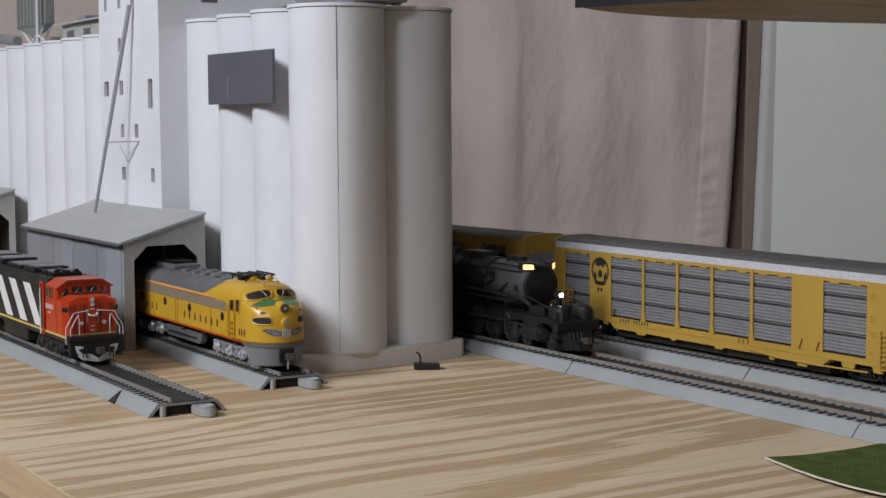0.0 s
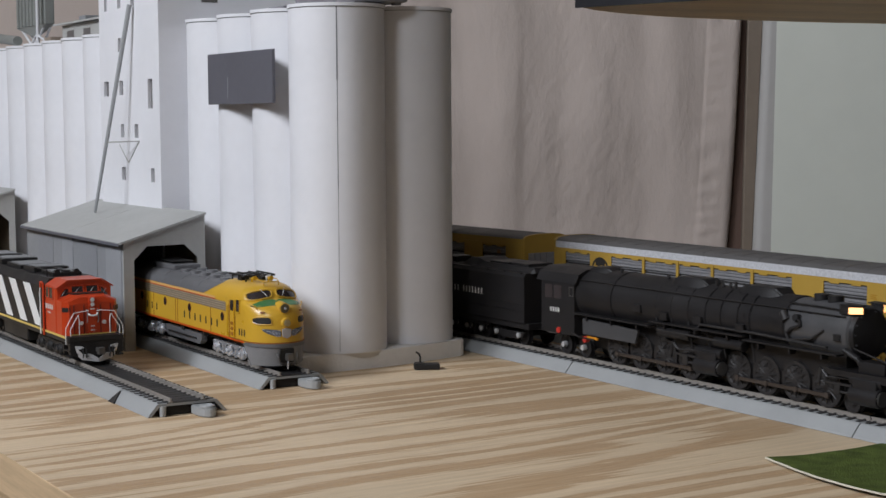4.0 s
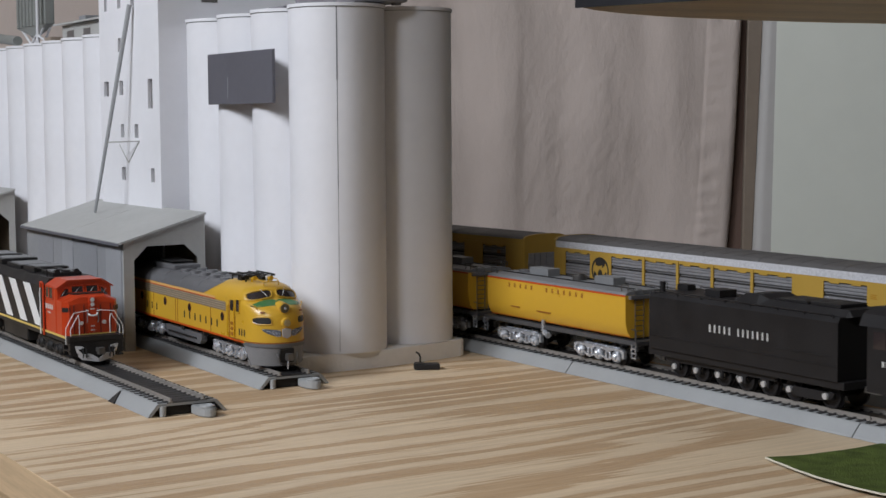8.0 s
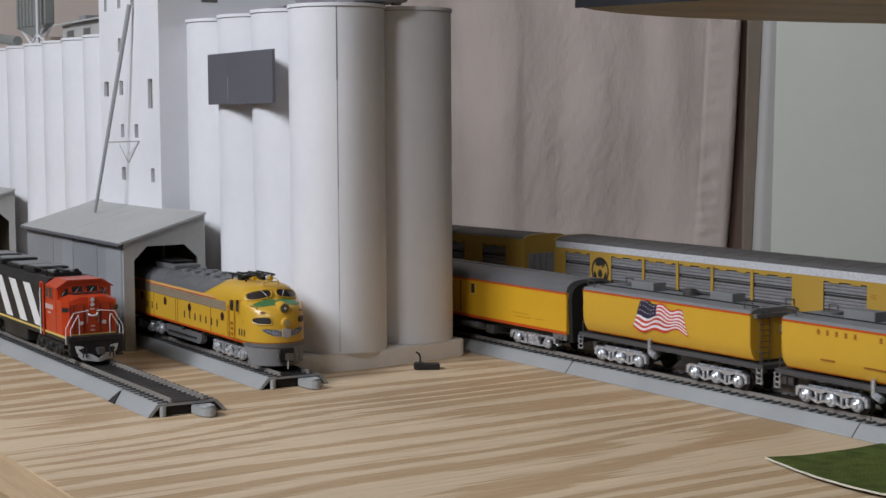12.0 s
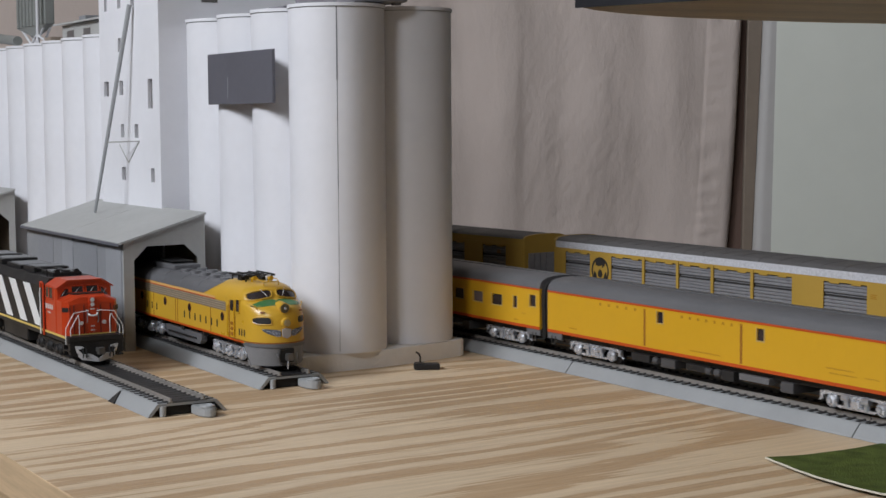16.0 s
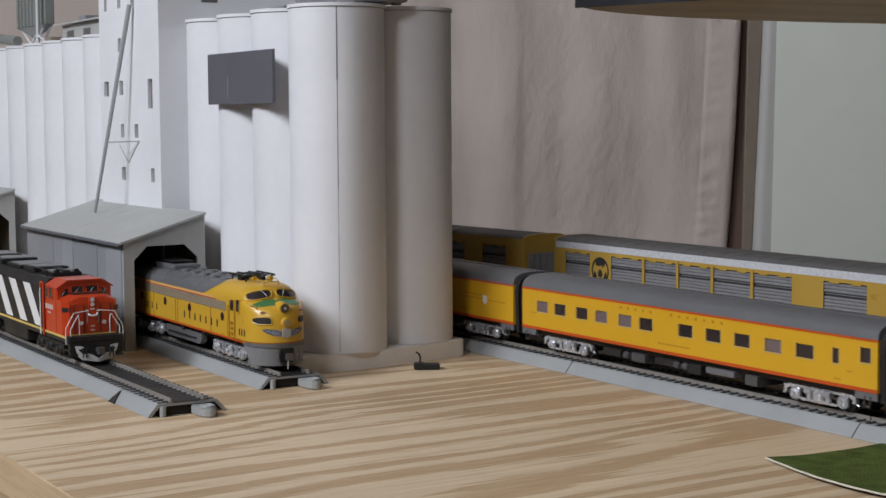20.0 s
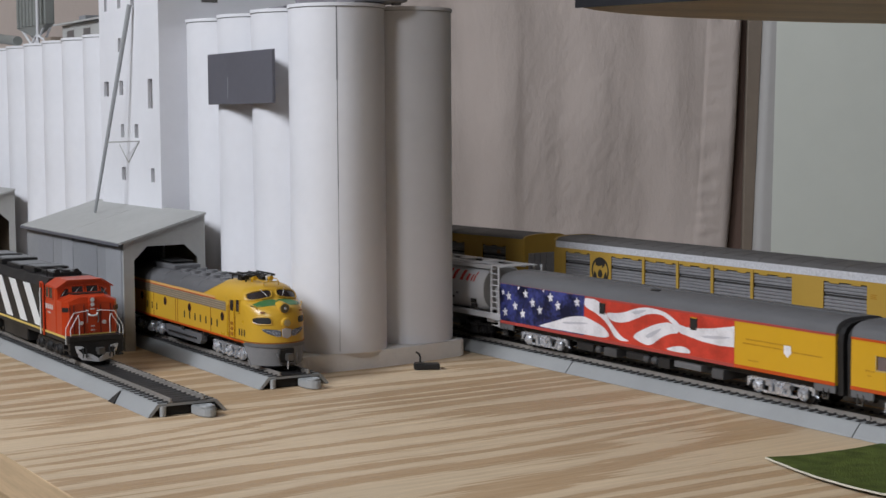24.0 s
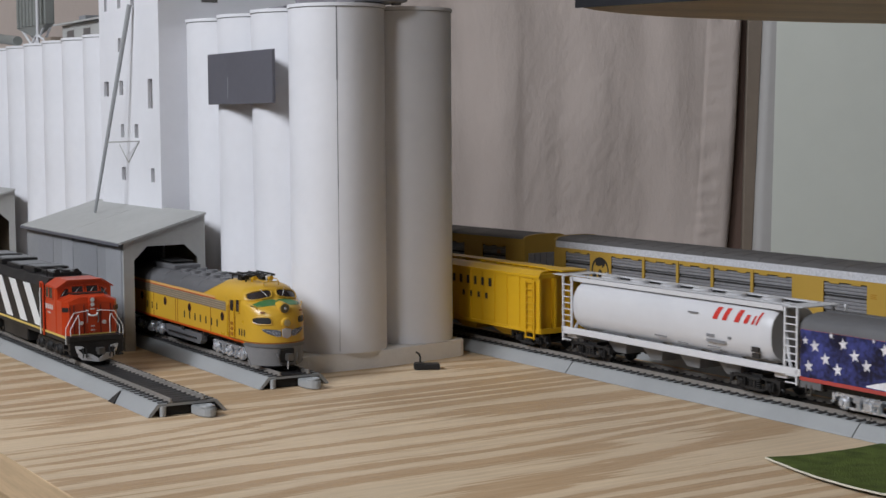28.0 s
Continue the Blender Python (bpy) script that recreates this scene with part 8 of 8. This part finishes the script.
def cylinder_hopper():
    mid = -1.804
    car = thing("covered_hopper", "white round-sided covered hopper with red lettering", "model train car", MAIN.stand(mid, 0.062))
    CARS.append((car, mid, 0.062))

    def X(s):
        return (s - mid) * 1000
    a, b = X(-1.8860), X(-1.7183)
    # rounded body with bowed ends
    prof = []
    n = 24
    for i in range(n + 1):
        t = math.pi * (-0.36 + 1.72 * i / n)
        prof.append((math.cos(t), math.sin(t)))
    bm = bmesh.new()
    rings = []
    for x, k, dx in ((a, 0.90, 0), (a + 3.0, 0.985, 0), (a + 8, 1.0, 0), (b - 8, 1.0, 0), (b - 3.0, 0.985, 0), (b, 0.90, 0)):
        rings.append([(x, 17.2 * k * math.copysign(abs(c) ** 0.8, c), 31.0 + 15.6 * k * math.copysign(abs(s) ** 0.8, s)) for c, s in prof])
    loft(bm, rings)
    part("hopper_body", bm, HOPWHITE, car, "pale round hopper body", smooth=True)
    for s in (-1, 1):
        bm = bmesh.new()
        box(bm, X(-1.8960), X(-1.6960), min(s * 14.0, s * 16.6), max(s * 14.0, s * 16.6), 14.0, 17.6, 0.5)
        part("side_sill", bm, HOPWHITE, car)
        # end posts and ladders
        for e, d in ((X(-1.8955), 1), (X(-1.6985), -1)):
            bm = bmesh.new()
            for k in (0, 8.5):
                box(bm, min(e + d * k, e + d * (k + 1.2)), max(e + d * k, e + d * (k + 1.2)), min(s * 15.6, s * 16.6), max(s * 15.6, s * 16.6), 9.5 if k == 0 else 17, 47.4)
            for i in range(10):
                box(bm, min(e, e + d * 8.6), max(e, e + d * 8.6), min(s * 15.9, s * 16.4), max(s * 15.9, s * 16.4), 10.0 + 3.6 * i, 10.6 + 3.6 * i)
            part("ladder", bm, HOPWHITE, car, "white end ladder")
        bm = bmesh.new()
        yy = s * 16.9 if s < 0 else 17.1
        for x0, w, h in ((0, 6.2, 6.2), (7.4, 5.6, 6.2), (16.6, 6.2, 6.2), (23.8, 5.0, 4.4), (29.6, 2.4, 4.4), (32.6, 2.4, 6.2)):
            # each bar follows the bulge of the side
            for k in range(6):
                q = []
                for z, e in ((36.0 + h * k / 6, k / 6), (36.0 + h * (k + 1) / 6, (k + 1) / 6)):
                    y = 17.2 * (1 - ((z - 31) / 15.6) ** 2.5) ** 0.4 + 0.2
                    lean = 1.9 * e * h / 6.2
                    q.append([(X(-1.7610) + x0 + lean, s * y, z), (X(-1.7610) + x0 + lean + w * 0.60, s * y, z)])
                bm.faces.new([bm.verts.new(c) for c in (q[0][0], q[0][1], q[1][1], q[1][0])])
        part("lettering", bm, LETTER_RED, car, "red slanted lettering bars")
        bm = bmesh.new()
        for x0, x1, z, h in ((-1.7650, -1.7590, 26.4, 1.5), (-1.7650, -1.7505, 23.8, 1.5), (-1.7485, -1.7460, 26.6, 1.4), (-1.7640, -1.7540, 21.2, 0.7), (-1.7640, -1.7540, 19.6, 0.7), (-1.7800, -1.7720, 37.4, 0.8), (-1.8080, -1.7980, 22, 0.8), (-1.7880, -1.7800, 20.4, 0.7)):
            box(bm, X(x0), X(x1), min(s * 17.0, s * 17.3), max(s * 17.0, s * 17.3), z, z + h)
        part("data_lettering", bm, mat("grey_lettering", (0.20, 0.20, 0.21), 0.5), car)
        bm = bmesh.new()
        box(bm, X(-1.7300), X(-1.7245), min(s * 16.4, s * 17.3), max(s * 16.4, s * 17.3), 19.4, 21.9)
        box(bm, X(-1.7306), X(-1.7251), min(s * 16.6, s * 17.3), max(s * 16.6, s * 17.3), 22.4, 25.0)
        part("data_panel", bm, LETTER_BLACK, car)
        # roof walk
        bm = bmesh.new()
        box(bm, a - 8, b + 8, min(s * 7.0, s * 10.6), max(s * 7.0, s * 10.6), 47.2, 47.8)
        part("roof_walk", bm, HOPWHITE, car)
        bm = bmesh.new()
        box(bm, a - 6, b + 6, min(s * 12.6, s * 13.4), max(s * 12.6, s * 13.4), 44.6, 47.2, 0.2)
        part("eave_rail", bm, HOPWHITE, car)
        # darker grey strip behind the eave rail, coloured as the shade there
        bm = bmesh.new()
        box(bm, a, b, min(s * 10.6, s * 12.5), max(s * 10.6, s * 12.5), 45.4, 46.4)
        part("eave_shade", bm, mat("shade_grey", (0.20, 0.20, 0.205), 0.6), car)
    for e, d in ((X(-1.9100), -1), (X(-1.6990), 1)):
        bm = bmesh.new()
        box(bm, min(e, e - d * 14), max(e, e - d * 14), -13, 13, 47.0, 47.5)
        part("end_platform", bm, HOPWHITE, car)
    for i in range(6):
        bm = bmesh.new()
        x = a + 16 + (b - a - 32) * i / 5
        cyl(bm, (x, 0, 46.2), (x, 0, 48.4), 5.5, n=18)
        part("roof_hatch", bm, HOPWHITE, car, smooth=True)
    # end slope frames, and end sheets and discharge bays with shade in their grey
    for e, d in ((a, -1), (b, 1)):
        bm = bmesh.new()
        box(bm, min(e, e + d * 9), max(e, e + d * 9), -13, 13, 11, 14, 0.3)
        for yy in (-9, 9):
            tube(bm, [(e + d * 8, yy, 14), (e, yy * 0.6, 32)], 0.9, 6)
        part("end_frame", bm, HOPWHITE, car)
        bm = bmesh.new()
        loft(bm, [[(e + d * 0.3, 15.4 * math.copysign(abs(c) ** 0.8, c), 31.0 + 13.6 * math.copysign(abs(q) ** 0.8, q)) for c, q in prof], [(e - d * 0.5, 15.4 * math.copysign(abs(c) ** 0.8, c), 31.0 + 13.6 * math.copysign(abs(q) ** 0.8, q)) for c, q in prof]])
        part("end_sheet", bm, mat("end_shade_grey", (0.30, 0.295, 0.285), 0.55), car, "end sheet with shade put into its grey")
        coupler(car, e + d * 9, d)
    for i in range(4):
        bm = bmesh.new()
        x = a + 36 + (b - a - 72) * i / 3
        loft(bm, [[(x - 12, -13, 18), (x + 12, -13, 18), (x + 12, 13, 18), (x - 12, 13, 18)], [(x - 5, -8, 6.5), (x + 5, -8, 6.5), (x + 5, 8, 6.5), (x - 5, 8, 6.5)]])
        part("discharge_bay", bm, mat("shade_grey", (0.20, 0.20, 0.205), 0.6), car)
    for xx in (a + 14, b - 14):
        truck4(car, xx, BLACKPL, axle=10.5, r=4.8, name="freight_truck")


def yellow_hopper():
    mid = -2.010
    car = thing("covered_hopper", "bright yellow ribbed covered hopper with dark lettering", "model train car", MAIN.stand(mid, 0.065))
    CARS.append((car, mid, 0.065))
    a, b = -92.0, 92.0
    prof = [(-17.0, 10.8), (-17.0, 44.5), (-12.0, 47.6), (12.0, 47.6), (17.0, 44.5), (17.0, 10.8)]
    bm = bmesh.new()
    prism(bm, prof, a + 4, b - 4, "x")
    part("hopper_body", bm, HOPYELLOW, car, "bright yellow flat-sided body")
    for s in (-1, 1):
        for i in range(13):
            x = a + 8 + (b - a - 16) * i / 12
            bm = bmesh.new()
            box(bm, x - 0.7, x + 0.7, min(s * 16.9, s * 17.5), max(s * 16.9, s * 17.5), 11.5, 44.0)
            part("side_rib", bm, HOPYELLOW, car)
        bm = bmesh.new()
        box(bm, a, b, min(s * 16.8, s * 17.8), max(s * 16.8, s * 17.8), 43.6, 45.4, 0.2)
        box(bm, a, b, min(s * 16.8, s * 17.6), max(s * 16.8, s * 17.6), 10.2, 12.2, 0.2)
        part("side_rail", bm, HOPYELLOW, car)
        bm = bmesh.new()
        yy = s * 17.5 if s < 0 else 17.65
        bars(bm, -34, 34.6, yy, "XXXXXXXXX", 5.4, 5.2, 3.2, thin=0.55)
        bars(bm, 4, 26.6, yy, "XXXX", 4.6, 3.6, 4.4, thin=0.55)
        part("lettering", bm, LETTER_BLACK, car)
        for e in (a + 2, b - 14):
            bm = bmesh.new()
            for x in (e, e + 9):
                box(bm, x, x + 1.1, min(s * 17.8, s * 18.6), max(s * 17.8, s * 18.6), 6.5, 42)
            for i in range(9):
                box(bm, e, e + 10, min(s * 17.9, s * 18.5), max(s * 17.9, s * 18.5), 7 + 4.2 * i, 7.8 + 4.2 * i)
            part("ladder", bm, HOPYELLOW, car)
    for e, d in ((a, 1), (b, -1)):
        bm = bmesh.new()
        for yy in (-16.4, -5, 5, 16.4):
            box(bm, min(e, e + d * 4), max(e, e + d * 4), yy - 0.7, yy + 0.7, 10.5, 46)
        box(bm, min(e, e + d * 2), max(e, e + d * 2), -17, 17, 43.5, 46.5)
        box(bm, min(e - d * 1, e + d * 1), max(e - d * 1, e + d * 1), -17, 17, 10.2, 13.4)
        part("end_frame", bm, HOPYELLOW, car)
        bm = bmesh.new()
        box(bm, min(e - d * 12, e + d * 6), max(e - d * 12, e + d * 6), -9, 9, 48.4, 49.2)
        part("end_platform", bm, HOPYELLOW, car)
        coupler(car, e, -d)
    bm = bmesh.new()
    box(bm, a + 4, b - 4, -5, 5, 48.3, 49.1)
    for i in range(10):
        x = a + 8 + (b - a - 16) * i / 9
        box(bm, x - 0.5, x + 0.5, -6, 6, 47.4, 48.3)
    part("roof_walk", bm, HOPYELLOW, car)
    for i in range(3):
        bm = bmesh.new()
        x = -46 + 46 * i
        loft(bm, [[(x - 18, -14, 11), (x + 18, -14, 11), (x + 18, 14, 11), (x - 18, 14, 11)], [(x - 7, -9, 4.5), (x + 7, -9, 4.5), (x + 7, 9, 4.5), (x - 7, 9, 4.5)]])
        part("discharge_bay", bm, HOPYELLOW, car)
    for xx in (a + 18, b - 18):
        truck4(car, xx, BLACKPL, axle=10.5, r=4.8, name="freight_truck")

# the train's way along the track at each whole second, in metres
RUN = [0.0, 0.0689, 0.1375, 0.2059, 0.2739, 0.3412, 0.4079, 0.4725, 0.5378, 0.6028, 0.6695, 0.7368, 0.805, 0.8729, 0.9399, 1.0069, 1.0744, 1.1422, 1.2098,
       1.2778, 1.3465, 1.4154, 1.4839, 1.5524, 1.6205, 1.6867, 1.7519, 1.8183, 1.8856]


def run(t):
    return float(np.interp(t, range(len(RUN)), RUN))


def when(s):
    return float(np.interp(s, RUN, range(len(RUN))))


tracks()
elevator()
shed(118.0, 214.0, "grey card lean-to shed over a siding, yellow locomotive in its portal")
shed(565.0, 200.0, "grey card lean-to shed farther along the silos")
pipe()
autorack(pose(*REAR.at(-0.1225)[:2], ZR, 0, 0, math.degrees(REAR.a)), RACKYELLOW, "yellow auto carrier with galvanised screens, white strip and grey roof", True)
c = Vector((0.0548, 1.1073))      # its near corner; the car stands a little askew behind the coupled one
h = radians(-54.5)
far = c - Vector((math.cos(h) * 0.3115 + math.sin(h) * 0.0183, math.sin(h) * 0.3115 - math.cos(h) * 0.0183))
autorack(pose(far.x, far.y, ZR, 0, 0, -54.5), RACKYELLOW, "yellow auto carrier with louvred screens in the silos' shade")

WIN_P = [(-1.3754, 11, 6.6, 27.2), (-1.3572, 11, 6.6, 27.2), (-1.3355, 11, 6.6, 27.2), (-1.3168, 11, 6.6, 27.2), (-1.2948, 11.4, 6.6, 27.2), (-1.2761, 11.4, 6.6, 27.2), (-1.2426, 11.4, 6.6, 27.2), (-1.2203, 11.4, 6.6, 27.2), (-1.1982, 11.4, 6.6, 27.2), (-1.1755, 11.4, 6.6, 27.2), (-1.1534, 11.8, 6.6, 27.2), (-1.1327, 4.0, 7.2, 27.6), (-1.1137, 6.4, 7.0, 30.0)]
mid = -1.2515
p = lightweight_car("passenger_car", "yellow sleeping car with square windows and silver trucks", 290.5, [((s - mid) / MM, a, b, z) for s, a, b, z in WIN_P], (0, 3, 4, 9), mid, marks=(("XXXXX", -48, 6.6), ("XXXXXXX", -4, 6.8)), dashes=((-14, 13, 17.8, 0.9), (118, 123, 16.4, 0.9), (-136, -130, 22.6, 0.8), (-135, -131, 20.4, 0.6), (126, 131, 21.0, 0.6)))
CARS.append((p, mid, 0.1045))
mid = -0.9535
p = lightweight_car("baggage_car", "yellow baggage car with two small door windows", 288.5, [((s - mid) / MM, 5.2, 6.2, z) for s, z in ((-0.9918, 32.2), (-0.9124, 31.6))], (), mid, doors=((-1.0051 - mid) / MM, (-0.9267 - mid) / MM), marks=(("XXXXX", -93, 8.0), ("XXXXXXX", -21, 6.6)), dashes=((-13, 12, 17.0, 0.7), (87, 106, 20.8, 0.7), (89, 108, 18.6, 0.6), (-122, -114, 17.2, 0.7), (112, 122, 19.0, 0.5)))
CARS.append((p, mid, 0.1045))
mid = -1.5512
p = lightweight_car("flag_car", "display car with a painted flag mural and yellow end", 288.5, [((s - mid) / MM, 5.0, 6.2, z) for s, z in ((-1.5897, 32.0), (-1.5098, 31.5))], (), mid, band=mat("dull_red_band", (0.40, 0.06, 0.05), 0.45), reveal=BLACKPL)
CARS.append((p, mid, 0.1045))
mural(p)
big_steam()
tender()
water_tender(0.0, "yellow water tender with grey deck boxes and shiny trucks")
water_tender(-0.1650, "yellow water tender with a waving flag painted on its side", True)
cylinder_hopper()
yellow_hopper()
diesel_yellow()
diesel_striped()
small_things()
MOVING = {c[0] for c in CARS}


def motions():
    """The train comes past from behind the silos; its wheels roll."""
    steps = [i * 0.5 for i in range(57)]
    for ob, s_mid, half in CARS:
        walk(ob, [(t, MAIN.stand(s_mid + run(t), half)) for t in steps])
    total = run(28.0)
    for ob, r in WHEELS:
        if ob.parent not in MOVING:
            continue
        n = int(math.ceil(total / (r * MM) / radians(84)))
        x, y, z = ob.location
        rows = []
        for i in range(n + 1):
            f = i / n
            rows.append((when(total * f), Matrix.Translation((x, y, z)) @ Matrix.Rotation(total * f / (r * MM), 4, "Y")))
        walk(ob, rows)
    for ob, x, y, z, crank, r, ph in RODS:
        n = int(math.ceil(total / (r * MM) / radians(40)))
        rows = []
        for i in range(n + 1):
            a = total * i / n / (r * MM) + ph
            rows.append((when(total * i / n), Matrix.Translation(((x + crank * math.sin(a)) * MM, y * MM, (z + crank * math.cos(a)) * MM))))
        walk(ob, rows)


motions()
